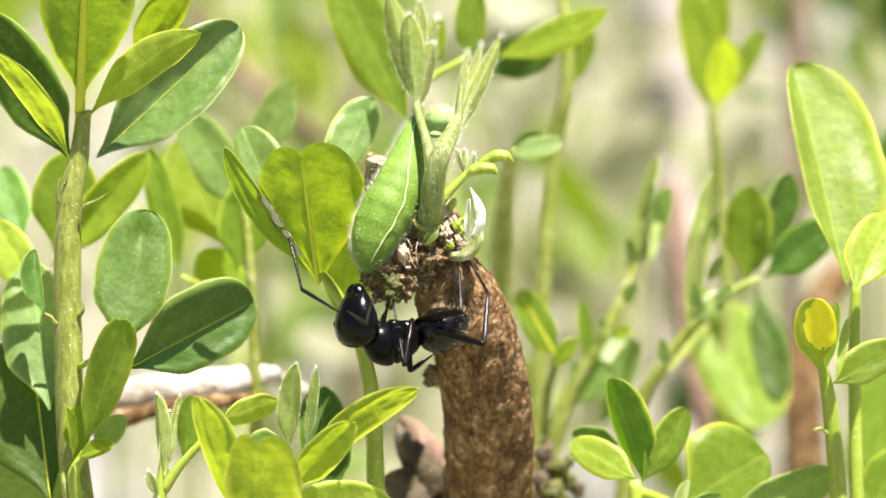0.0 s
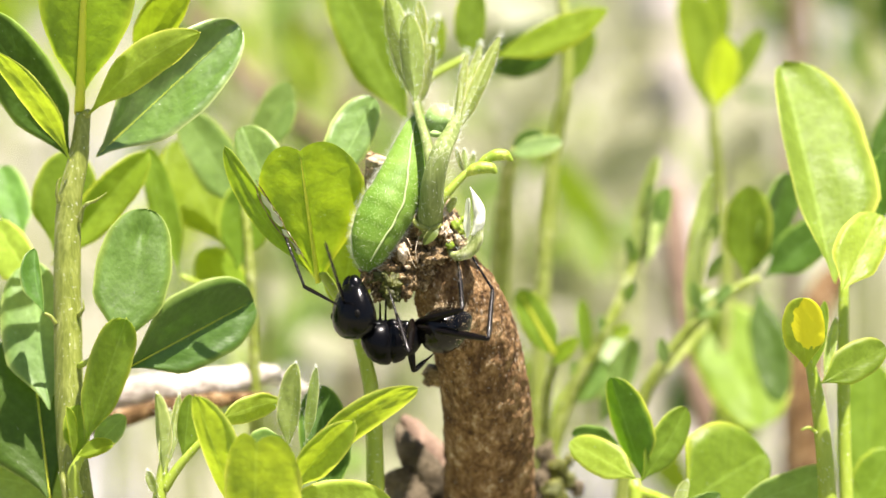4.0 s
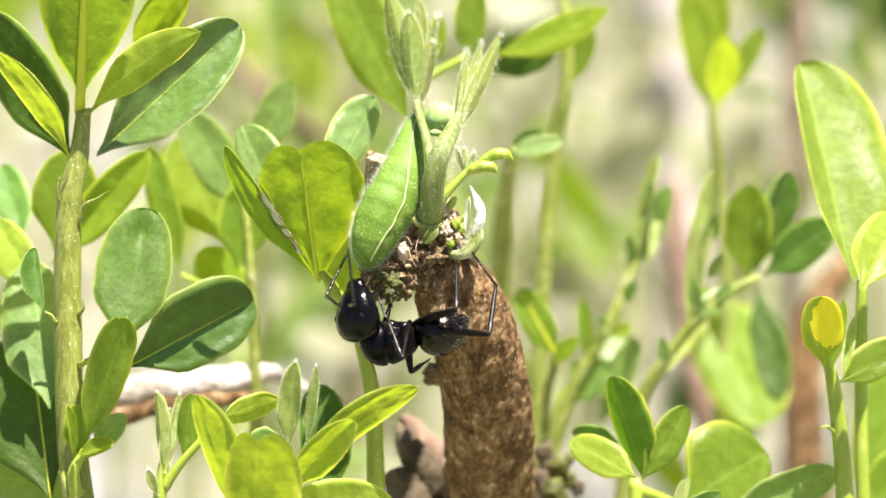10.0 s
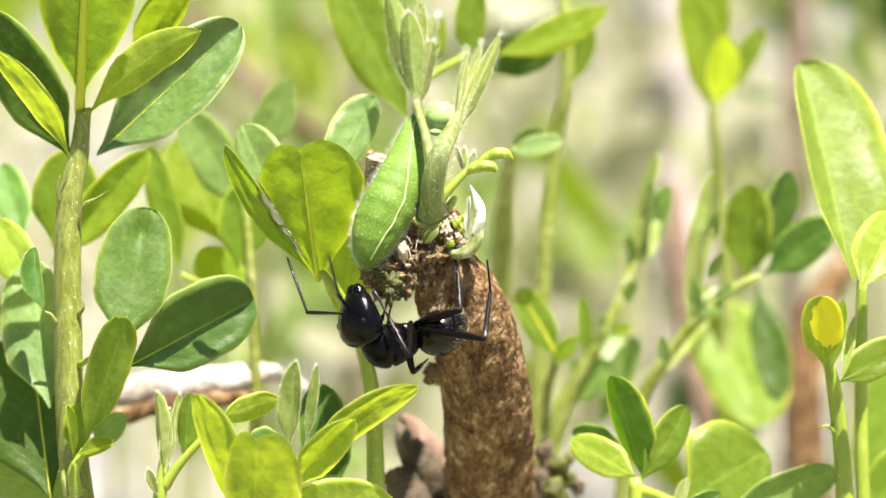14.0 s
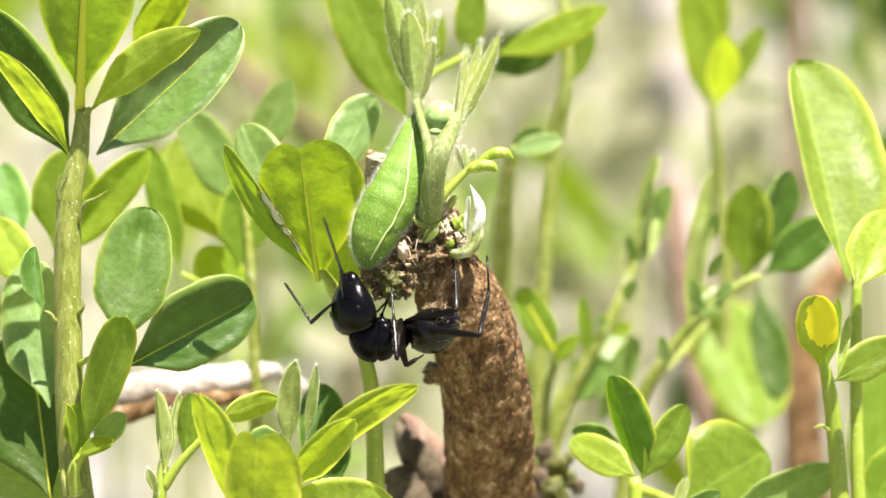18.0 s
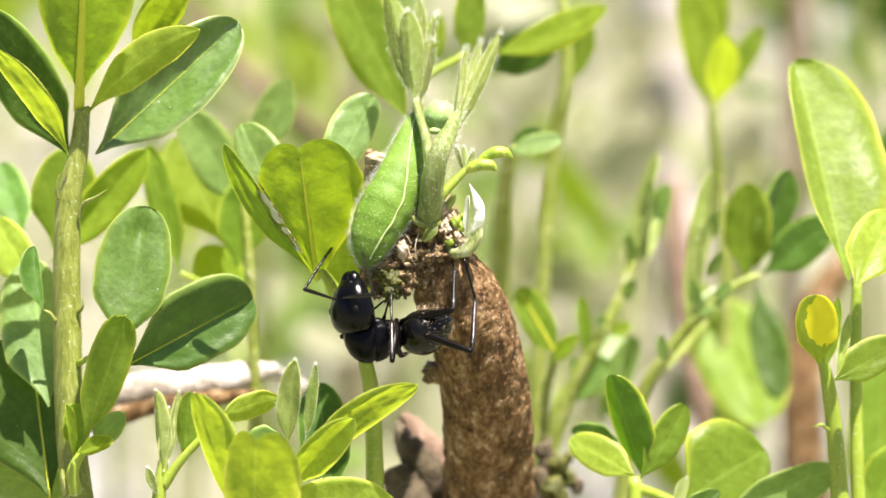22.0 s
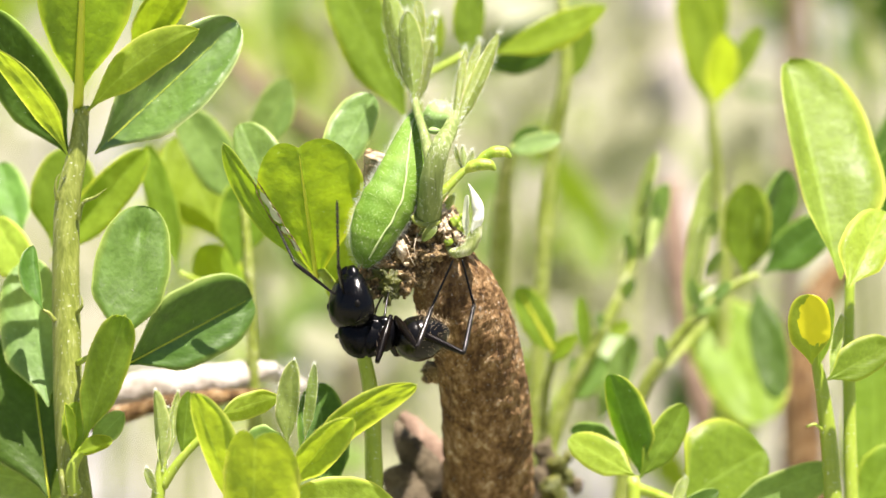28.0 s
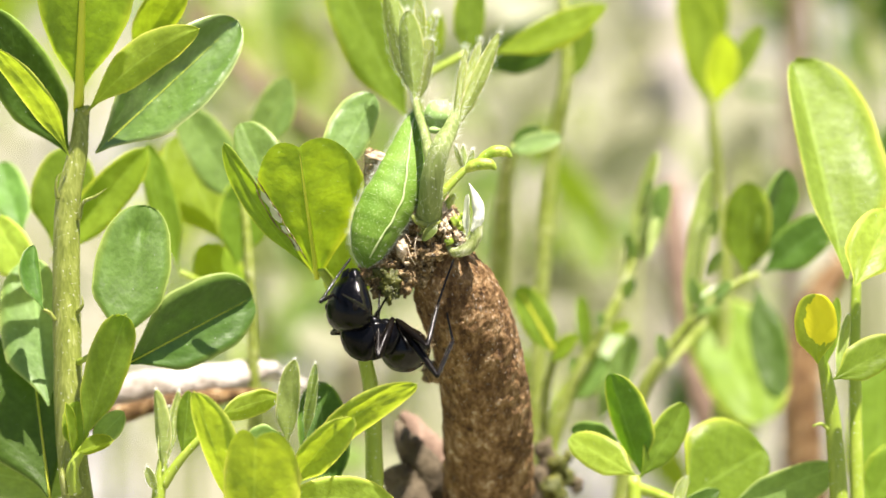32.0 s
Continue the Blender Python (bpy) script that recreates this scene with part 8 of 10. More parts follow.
    walk(legs["Df"], [
        (0, mm_pose(-0.95, 0.62, -0.75, 167.7, -80.4, 102.1)), (1, mm_pose(-0.95, 0.62, -0.75, 159.7, -79.2, 110.0)),
        (2, mm_pose(-0.95, 0.62, -0.75, 155.2, -78.8, 114.4)), (3, mm_pose(-0.95, 0.62, -0.75, 138.1, -76.5, 131.1)),
        (4.5, mm_pose(-0.95, 0.62, -0.75, 170.4, -70.9, 99.0)), (6, mm_pose(-0.95, 0.62, -0.75, -171.8, -67.7, 82.4)),
        (7, mm_pose(-0.95, 0.62, -0.75, -177.7, -80.1, 87.7)), (8, mm_pose(-0.95, 0.62, -0.75, -178.8, -80.1, 88.8)),
        (9, mm_pose(-0.95, 0.62, -0.75, -178.7, -80.0, 88.8)), (9.5, mm_pose(-0.95, 0.62, -0.75, 164.6, -79.7, 105.1)),
        (10, mm_pose(-0.95, 0.62, -0.75, 150.7, -78.6, 118.8)), (10.5, mm_pose(-0.95, 0.62, -0.75, 151.7, -78.7, 117.8)),
        (11, mm_pose(-0.95, 0.62, -0.75, 152.6, -78.8, 117.0)), (11.5, mm_pose(-0.95, 0.62, -0.75, 149.2, -78.4, 120.3)),
        (12, mm_pose(-0.95, 0.62, -0.75, 146.1, -78.0, 123.4)), (12.5, mm_pose(-0.95, 0.62, -0.75, 149.1, -78.4, 120.4)),
        (13, mm_pose(-0.95, 0.62, -0.75, 132.9, -78.5, 136.5)), (13.5, mm_pose(-0.95, 0.62, -0.75, 135.2, -78.8, 134.3)),
        (14, mm_pose(-0.95, 0.62, -0.75, 137.6, -79.0, 131.8)), (14.5, mm_pose(-0.95, 0.62, -0.75, 140.4, -75.7, 128.8)),
        (15.5, mm_pose(-0.95, 0.62, -0.75, 158.2, -62.8, 109.6)), (16.5, mm_pose(-0.95, 0.62, -0.75, 153.6, -57.3, 112.7)),
        (17, mm_pose(-0.95, 0.62, -0.75, 151.3, -54.9, 114.1)), (17.5, mm_pose(-0.95, 0.62, -0.75, 150.1, -52.9, 114.6)),
        (18, mm_pose(-0.95, 0.62, -0.75, 148.8, -51.0, 115.2)), (18.5, mm_pose(-0.95, 0.62, -0.75, 149.8, -50.9, 114.3)),
        (19, mm_pose(-0.95, 0.62, -0.75, 150.7, -50.8, 113.5)), (19.5, mm_pose(-0.95, 0.62, -0.75, 150.7, -50.8, 113.5)),
        (20, mm_pose(-0.95, 0.62, -0.75, 150.7, -50.8, 113.5)), (20.5, mm_pose(-0.95, 0.62, -0.75, 153.7, -50.6, 110.9)),
        (21, mm_pose(-0.95, 0.62, -0.75, 156.6, -50.4, 108.4)), (21.5, mm_pose(-0.95, 0.62, -0.75, 155.4, -38.9, 106.0)),
        (22, mm_pose(-0.95, 0.62, -0.75, 129.4, -31.7, 122.7)), (22.5, mm_pose(-0.95, 0.62, -0.75, 161.2, -41.4, 102.7)),
        (23, mm_pose(-0.95, 0.62, -0.75, 168.7, -56.8, 99.5)), (23.5, mm_pose(-0.95, 0.62, -0.75, 171.9, -52.1, 96.4)),
        (24, mm_pose(-0.95, 0.62, -0.75, 174.5, -48.0, 94.1)), (24.5, mm_pose(-0.95, 0.62, -0.75, 168.3, -50.9, 99.1)),
        (25, mm_pose(-0.95, 0.62, -0.75, 161.3, -53.9, 105.3)), (25.5, mm_pose(-0.95, 0.62, -0.75, 159.9, -46.9, 104.9)),
        (26.5, mm_pose(-0.95, 0.62, -0.75, 154.5, -34.7, 105.2)), (28, mm_pose(-0.95, 0.62, -0.75, 137.1, -18.6, 106.5)),
        (28.5, mm_pose(-0.95, 0.62, -0.75, 89.7, 2.9, 83.9)), (29, mm_pose(-0.95, 0.62, -0.75, -73.2, 12.2, 55.1)),
        (29.5, mm_pose(-0.95, 0.62, -0.75, 94.4, -1.7, 111.7)), (30, mm_pose(-0.95, 0.62, -0.75, 71.9, 13.3, 125.1)),
        (30.5, mm_pose(-0.95, 0.62, -0.75, 87.1, 4.6, 148.0)), (31, mm_pose(-0.95, 0.62, -0.75, 113.1, -28.1, 137.7)),
        (31.5, mm_pose(-0.95, 0.62, -0.75, 115.5, -11.0, 111.8)), (32, mm_pose(-0.95, 0.62, -0.75, -148.5, -27.2, 74.3)),
    ])
    walk(legs["Dt"], [
        (0, mm_pose(2.60, -0.00, 0.00, -10.1, -35.4, -113.3)), (1, mm_pose(2.60, 0.00, 0.00, -13.1, -49.7, -114.0)),
        (2, mm_pose(2.60, -0.00, 0.00, -12.6, -49.3, -116.8)), (3, mm_pose(2.60, 0.00, -0.00, -12.9, -48.3, -112.7)),
        (4.5, mm_pose(2.60, -0.00, 0.00, -22.3, -55.4, -121.1)), (6, mm_pose(2.60, 0.00, 0.00, -19.2, -59.5, -138.7)),
        (7, mm_pose(2.60, 0.00, -0.00, -10.1, -53.3, -134.6)), (8, mm_pose(2.60, 0.00, 0.00, -10.6, -53.3, -132.5)),
        (9, mm_pose(2.60, -0.00, 0.00, -11.0, -53.3, -130.3)), (9.5, mm_pose(2.60, 0.00, 0.00, -12.3, -53.7, -123.8)),
        (10, mm_pose(2.60, 0.00, 0.00, -13.4, -53.7, -117.2)), (10.5, mm_pose(2.60, 0.00, 0.00, -13.4, -54.1, -118.1)),
        (11, mm_pose(2.60, 0.00, 0.00, -13.4, -54.5, -119.1)), (11.5, mm_pose(2.60, -0.00, 0.00, -13.7, -55.4, -118.2)),
        (12, mm_pose(2.60, -0.00, -0.00, -14.1, -56.2, -117.3)), (12.5, mm_pose(2.60, -0.00, 0.00, -14.0, -56.6, -119.1)),
        (13, mm_pose(2.60, 0.00, 0.00, -10.1, -45.5, -109.6)), (13.5, mm_pose(2.60, 0.00, 0.00, -10.3, -46.3, -110.8)),
        (14, mm_pose(2.60, 0.00, 0.00, -10.5, -47.1, -112.0)), (14.5, mm_pose(2.60, 0.00, 0.00, -15.0, -49.7, -108.7)),
        (15.5, mm_pose(2.60, -0.00, 0.00, -45.4, -61.3, -88.6)), (16.5, mm_pose(2.60, 0.00, -0.00, -54.0, -58.3, -75.6)),
        (17, mm_pose(2.60, -0.00, 0.00, -56.6, -56.4, -70.7)), (17.5, mm_pose(2.60, 0.00, 0.00, -58.8, -55.3, -68.1)),
        (18, mm_pose(2.60, -0.00, 0.00, -60.7, -54.2, -65.9)), (18.5, mm_pose(2.60, 0.00, 0.00, -61.4, -54.3, -65.7)),
        (19, mm_pose(2.60, 0.00, 0.00, -62.1, -54.4, -65.6)), (19.5, mm_pose(2.60, 0.00, 0.00, -62.1, -54.4, -65.6)),
        (20, mm_pose(2.60, 0.00, 0.00, -62.1, -54.4, -65.6)), (20.5, mm_pose(2.60, -0.00, 0.00, -64.1, -54.7, -64.8)),
        (21, mm_pose(2.60, 0.00, 0.00, -66.1, -54.9, -63.9)), (21.5, mm_pose(2.60, -0.00, 0.00, -87.3, -47.8, -40.3)),
        (22, mm_pose(2.60, -0.00, 0.00, -53.4, -29.9, -36.9)), (22.5, mm_pose(2.60, -0.00, -0.00, -91.1, -53.4, -44.8)),
        (23, mm_pose(2.60, 0.00, 0.00, -55.1, -61.4, -86.7)), (23.5, mm_pose(2.60, -0.00, -0.00, -65.3, -59.8, -76.2)),
        (24, mm_pose(2.60, 0.00, 0.00, -72.7, -57.4, -68.5)), (24.5, mm_pose(2.60, 0.00, 0.00, -64.6, -55.7, -71.9)),
        (25, mm_pose(2.60, 0.00, -0.00, -56.3, -54.1, -75.3)), (25.5, mm_pose(2.60, -0.00, 0.00, -67.6, -51.3, -64.0)),
        (26.5, mm_pose(2.60, 0.00, 0.00, -80.6, -42.3, -48.8)), (28, mm_pose(2.60, -0.00, 0.00, -80.1, -23.4, -37.2)),
        (28.5, mm_pose(2.60, 0.00, 0.00, -78.0, 22.4, -44.7)), (29, mm_pose(2.60, 0.00, 0.00, 52.3, -3.5, 68.9)),
        (29.5, mm_pose(2.60, -0.00, 0.00, -68.4, 2.9, -99.7)), (30, mm_pose(2.60, 0.00, -0.00, -50.4, 26.2, -74.8)),
        (30.5, mm_pose(2.60, -0.00, 0.00, -31.7, 1.9, -83.5)), (31, mm_pose(2.60, 0.00, 0.00, -36.2, -2.0, -95.2)),
        (31.5, mm_pose(2.60, 0.00, 0.00, -64.5, 15.0, -81.8)), (32, mm_pose(2.60, -0.00, -0.00, -60.4, -77.3, -113.4)),
    ])
    walk(legs["Ef"], [
        (0, mm_pose(-0.15, 0.68, -0.90, -134.6, -42.4, 55.6)), (1, mm_pose(-0.15, 0.68, -0.90, -113.0, -63.5, 25.3)),
        (2, mm_pose(-0.15, 0.68, -0.90, -116.5, -69.6, 28.0)), (3, mm_pose(-0.15, 0.68, -0.90, -136.4, -76.4, 47.2)),
        (4.5, mm_pose(-0.15, 0.68, -0.90, -136.0, -45.4, 55.5)), (6, mm_pose(-0.15, 0.68, -0.90, -115.9, -28.3, 45.7)),
        (7, mm_pose(-0.15, 0.68, -0.90, -123.5, -36.4, 48.1)), (8, mm_pose(-0.15, 0.68, -0.90, -124.6, -37.5, 48.6)),
        (9, mm_pose(-0.15, 0.68, -0.90, -125.6, -38.5, 49.0)), (9.5, mm_pose(-0.15, 0.68, -0.90, -130.1, -44.1, 50.4)),
        (10, mm_pose(-0.15, 0.68, -0.90, -133.8, -50.3, 51.3)), (10.5, mm_pose(-0.15, 0.68, -0.90, -134.4, -47.2, 53.1)),
        (11, mm_pose(-0.15, 0.68, -0.90, -134.4, -44.3, 54.5)), (11.5, mm_pose(-0.15, 0.68, -0.90, -135.2, -44.5, 55.1)),
        (12, mm_pose(-0.15, 0.68, -0.90, -135.9, -44.7, 55.8)), (12.5, mm_pose(-0.15, 0.68, -0.90, -134.6, -41.6, 56.1)),
        (13, mm_pose(-0.15, 0.68, -0.90, -153.4, -37.3, 73.1)), (13.5, mm_pose(-0.15, 0.68, -0.90, -151.3, -36.7, 71.9)),
        (14, mm_pose(-0.15, 0.68, -0.90, -149.1, -36.0, 70.7)), (14.5, mm_pose(-0.15, 0.68, -0.90, -137.6, -31.4, 64.5)),
        (15.5, mm_pose(-0.15, 0.68, -0.90, -111.3, -25.5, 42.2)), (16.5, mm_pose(-0.15, 0.68, -0.90, -101.5, -20.1, 30.7)),
        (17, mm_pose(-0.15, 0.68, -0.90, -97.3, -18.3, 22.4)), (17.5, mm_pose(-0.15, 0.68, -0.90, -98.0, -18.0, 24.3)),
        (18, mm_pose(-0.15, 0.68, -0.90, -98.5, -17.8, 26.1)), (18.5, mm_pose(-0.15, 0.68, -0.90, -98.3, -18.0, 25.2)),
        (19, mm_pose(-0.15, 0.68, -0.90, -98.0, -18.2, 24.2)), (19.5, mm_pose(-0.15, 0.68, -0.90, -98.1, -18.1, 24.7)),
        (20, mm_pose(-0.15, 0.68, -0.90, -98.2, -18.0, 25.1)), (20.5, mm_pose(-0.15, 0.68, -0.90, -97.3, -17.1, 23.4)),
        (21, mm_pose(-0.15, 0.68, -0.90, -96.3, -16.2, 21.7)), (21.5, mm_pose(-0.15, 0.68, -0.90, -93.8, -14.6, 14.6)),
        (22, mm_pose(-0.15, 0.68, -0.90, -95.9, -8.1, 36.2)), (22.5, mm_pose(-0.15, 0.68, -0.90, -94.6, -22.0, 12.2)),
        (23, mm_pose(-0.15, 0.68, -0.90, -93.1, -33.8, 5.6)), (23.5, mm_pose(-0.15, 0.68, -0.90, -94.9, -24.7, 11.6)),
        (24, mm_pose(-0.15, 0.68, -0.90, -93.9, -16.1, 13.8)), (24.5, mm_pose(-0.15, 0.68, -0.90, -94.1, -15.9, 14.7)),
        (25, mm_pose(-0.15, 0.68, -0.90, -94.2, -15.7, 15.2)), (25.5, mm_pose(-0.15, 0.68, -0.90, -93.3, -16.3, 11.7)),
        (26.5, mm_pose(-0.15, 0.68, -0.90, -91.2, -18.4, 3.7)), (28, mm_pose(-0.15, 0.68, -0.90, -91.6, -18.0, 5.2)),
        (28.5, mm_pose(-0.15, 0.68, -0.90, -96.5, -18.5, 19.8)), (29, mm_pose(-0.15, 0.68, -0.90, -93.6, -6.1, 30.8)),
        (29.5, mm_pose(-0.15, 0.68, -0.90, -105.4, -12.9, 51.0)), (30, mm_pose(-0.15, 0.68, -0.90, -52.9, 12.8, 73.7)),
        (30.5, mm_pose(-0.15, 0.68, -0.90, 91.8, 9.5, 100.8)), (31, mm_pose(-0.15, 0.68, -0.90, -153.1, -17.1, 81.5)),
        (31.5, mm_pose(-0.15, 0.68, -0.90, -20.2, 21.5, 82.3)), (32, mm_pose(-0.15, 0.68, -0.90, -89.8, 0.2, 33.6)),
    ])
    walk(legs["Et"], [
        (0, mm_pose(2.40, 0.00, 0.00, 11.4, 9.3, 166.9)), (1, mm_pose(2.40, 0.00, 0.00, 1.7, 31.4, 173.4)),
        (2, mm_pose(2.40, -0.00, 0.00, 1.8, 34.8, 171.9)), (3, mm_pose(2.40, -0.00, 0.00, 0.9, 32.6, 176.3)),
        (4.5, mm_pose(2.40, 0.00, 0.00, 15.8, 5.5, 158.1)), (6, mm_pose(2.40, 0.00, 0.00, 31.2, 7.4, 137.0)),
        (7, mm_pose(2.40, 0.00, -0.00, 14.5, 0.4, 160.0)), (8, mm_pose(2.40, 0.00, 0.00, 13.4, 3.5, 162.1)),
        (9, mm_pose(2.40, 0.00, -0.00, 12.2, 6.2, 164.2)), (9.5, mm_pose(2.40, 0.00, -0.00, 8.7, 9.4, 168.3)),
        (10, mm_pose(2.40, 0.00, -0.00, 5.4, 14.0, 172.1)), (10.5, mm_pose(2.40, 0.00, 0.00, 6.2, 11.8, 171.9)),
        (11, mm_pose(2.40, 0.00, -0.00, 6.9, 9.8, 171.7)), (11.5, mm_pose(2.40, 0.00, -0.00, 6.4, 10.4, 172.3)),
        (12, mm_pose(2.40, -0.00, 0.00, 6.0, 10.9, 172.9)), (12.5, mm_pose(2.40, -0.00, -0.00, 7.0, 9.3, 172.3)),
        (13, mm_pose(2.40, 0.00, -0.00, 7.2, 1.9, 174.1)), (13.5, mm_pose(2.40, 0.00, 0.00, 8.6, 2.7, 173.1)),
        (14, mm_pose(2.40, 0.00, 0.00, 10.0, 3.5, 172.1)), (14.5, mm_pose(2.40, 0.00, 0.00, 13.1, 4.9, 170.1)),
        (15.5, mm_pose(2.40, 0.00, -0.00, 12.2, 15.3, 167.4)), (16.5, mm_pose(2.40, 0.00, -0.00, 10.3, 22.5, 166.2)),
        (17, mm_pose(2.40, 0.00, 0.00, 7.8, 28.3, 165.6)), (17.5, mm_pose(2.40, 0.00, 0.00, 8.7, 26.8, 165.3)),
        (18, mm_pose(2.40, 0.00, 0.00, 9.6, 25.4, 164.9)), (18.5, mm_pose(2.40, 0.00, -0.00, 9.4, 26.4, 164.7)),
        (19, mm_pose(2.40, 0.00, 0.00, 9.1, 27.4, 164.6)), (19.5, mm_pose(2.40, 0.00, 0.00, 9.3, 27.1, 164.6)),
        (20, mm_pose(2.40, -0.00, 0.00, 9.4, 26.8, 164.6)), (20.5, mm_pose(2.40, 0.00, 0.00, 9.2, 28.2, 164.1)),
        (21, mm_pose(2.40, 0.00, 0.00, 8.9, 29.7, 163.6)), (21.5, mm_pose(2.40, 0.00, 0.00, 5.8, 33.8, 163.5)),
        (22, mm_pose(2.40, 0.00, -0.00, 17.4, 21.7, 163.0)), (22.5, mm_pose(2.40, 0.00, 0.00, 3.3, 47.8, 171.2)),
        (23, mm_pose(2.40, 0.00, 0.00, 2.1, 66.3, 171.5)), (23.5, mm_pose(2.40, 0.00, -0.00, 4.7, 55.3, 169.4)),
        (24, mm_pose(2.40, 0.00, 0.00, 6.8, 48.0, 165.2)), (24.5, mm_pose(2.40, 0.00, 0.00, 7.0, 42.5, 163.7)),
        (25, mm_pose(2.40, 0.00, -0.00, 7.1, 36.8, 161.7)), (25.5, mm_pose(2.40, 0.00, 0.00, 4.9, 42.9, 165.0)),
        (26.5, mm_pose(2.40, -0.00, 0.00, 0.7, 55.7, 174.5)), (28, mm_pose(2.40, -0.00, -0.00, -2.7, 59.1, -166.0)),
        (28.5, mm_pose(2.40, 0.00, -0.00, -11.3, 49.1, -166.1)), (29, mm_pose(2.40, 0.00, 0.00, -42.0, 43.5, -141.9)),
        (29.5, mm_pose(2.40, 0.00, -0.00, -81.4, 55.0, -116.1)), (30, mm_pose(2.40, -0.00, -0.00, -65.7, 0.8, -125.8)),
        (30.5, mm_pose(2.40, 0.00, -0.00, 67.5, -11.0, 141.4)), (31, mm_pose(2.40, 0.00, 0.00, 84.1, 35.2, 108.6)),
        (31.5, mm_pose(2.40, -0.00, 0.00, -83.2, 22.4, -148.9)), (32, mm_pose(2.40, 0.00, 0.00, -179.7, 48.1, 180.0)),
    ])
    walk(legs["Ff"], [
        (0, mm_pose(0.85, 0.62, -0.85, 91.5, 8.2, 100.6)), (1, mm_pose(0.85, 0.62, -0.85, 89.9, -1.8, 92.2)),
        (2, mm_pose(0.85, 0.62, -0.85, 89.6, -8.4, 93.1)), (3, mm_pose(0.85, 0.62, -0.85, 87.7, -12.0, 101.1)),
        (4.5, mm_pose(0.85, 0.62, -0.85, 90.0, -0.3, 84.5)), (6, mm_pose(0.85, 0.62, -0.85, -64.5, 11.1, 68.0)),
        (7, mm_pose(0.85, 0.62, -0.85, 89.7, 6.0, 87.4)), (8, mm_pose(0.85, 0.62, -0.85, 89.7, 5.9, 87.3)),
        (9, mm_pose(0.85, 0.62, -0.85, 89.7, 5.9, 87.2)), (9.5, mm_pose(0.85, 0.62, -0.85, 90.0, 2.3, 89.6)),
        (10, mm_pose(0.85, 0.62, -0.85, 90.0, -1.3, 92.1)), (10.5, mm_pose(0.85, 0.62, -0.85, 90.0, 0.7, 91.6)),
        (11, mm_pose(0.85, 0.62, -0.85, 90.1, 2.6, 91.2)), (11.5, mm_pose(0.85, 0.62, -0.85, 90.1, 2.7, 91.1)),
        (12, mm_pose(0.85, 0.62, -0.85, 90.0, 2.7, 91.0)), (12.5, mm_pose(0.85, 0.62, -0.85, 90.0, 5.1, 90.1)),
        (13, mm_pose(0.85, 0.62, -0.85, 91.9, 6.7, 105.6)), (13.5, mm_pose(0.85, 0.62, -0.85, 91.9, 7.6, 104.0)),
        (14, mm_pose(0.85, 0.62, -0.85, 91.9, 8.5, 102.3)), (14.5, mm_pose(0.85, 0.62, -0.85, 91.4, 7.1, 101.3)),
        (15.5, mm_pose(0.85, 0.62, -0.85, 90.2, 4.5, 92.0)), (16.5, mm_pose(0.85, 0.62, -0.85, 90.2, 1.8, 96.3)),
        (17, mm_pose(0.85, 0.62, -0.85, 90.1, 0.6, 98.5)), (17.5, mm_pose(0.85, 0.62, -0.85, 90.0, 0.2, 99.7)),
        (18, mm_pose(0.85, 0.62, -0.85, 90.0, -0.2, 101.0)), (18.5, mm_pose(0.85, 0.62, -0.85, 89.8, -1.0, 101.2)),
        (19, mm_pose(0.85, 0.62, -0.85, 89.6, -1.8, 101.4)), (19.5, mm_pose(0.85, 0.62, -0.85, 89.4, -2.5, 102.2)),
        (20, mm_pose(0.85, 0.62, -0.85, 89.2, -3.3, 103.0)), (20.5, mm_pose(0.85, 0.62, -0.85, 89.2, -3.4, 102.7)),
        (21, mm_pose(0.85, 0.62, -0.85, 89.2, -3.4, 102.4)), (21.5, mm_pose(0.85, 0.62, -0.85, 103.0, -4.6, 109.0)),
        (22, mm_pose(0.85, 0.62, -0.85, 98.4, -8.2, 133.9)), (22.5, mm_pose(0.85, 0.62, -0.85, 90.0, 0.1, 103.3)),
        (23, mm_pose(0.85, 0.62, -0.85, 90.2, 6.5, 91.9)), (23.5, mm_pose(0.85, 0.62, -0.85, 90.1, 8.9, 90.5)),
        (24, mm_pose(0.85, 0.62, -0.85, 89.8, 11.2, 89.1)), (24.5, mm_pose(0.85, 0.62, -0.85, 90.0, 6.9, 89.9)),
        (25, mm_pose(0.85, 0.62, -0.85, 90.0, 2.8, 90.9)), (25.5, mm_pose(0.85, 0.62, -0.85, 90.3, 5.2, 93.0)),
        (26.5, mm_pose(0.85, 0.62, -0.85, 91.3, 10.2, 97.3)), (28, mm_pose(0.85, 0.62, -0.85, 39.0, 18.0, 104.0)),
        (28.5, mm_pose(0.85, 0.62, -0.85, -2.4, 35.3, 88.6)), (29, mm_pose(0.85, 0.62, -0.85, -44.2, 47.5, 54.3)),
        (29.5, mm_pose(0.85, 0.62, -0.85, -56.5, 37.0, 47.7)), (30, mm_pose(0.85, 0.62, -0.85, 1.1, 41.3, 90.7)),
        (30.5, mm_pose(0.85, 0.62, -0.85, 65.2, 15.4, 119.9)), (31, mm_pose(0.85, 0.62, -0.85, -15.0, 30.8, 82.2)),
        (31.5, mm_pose(0.85, 0.62, -0.85, 72.0, 49.6, 157.0)), (32, mm_pose(0.85, 0.62, -0.85, 76.8, 14.8, 137.4)),
    ])
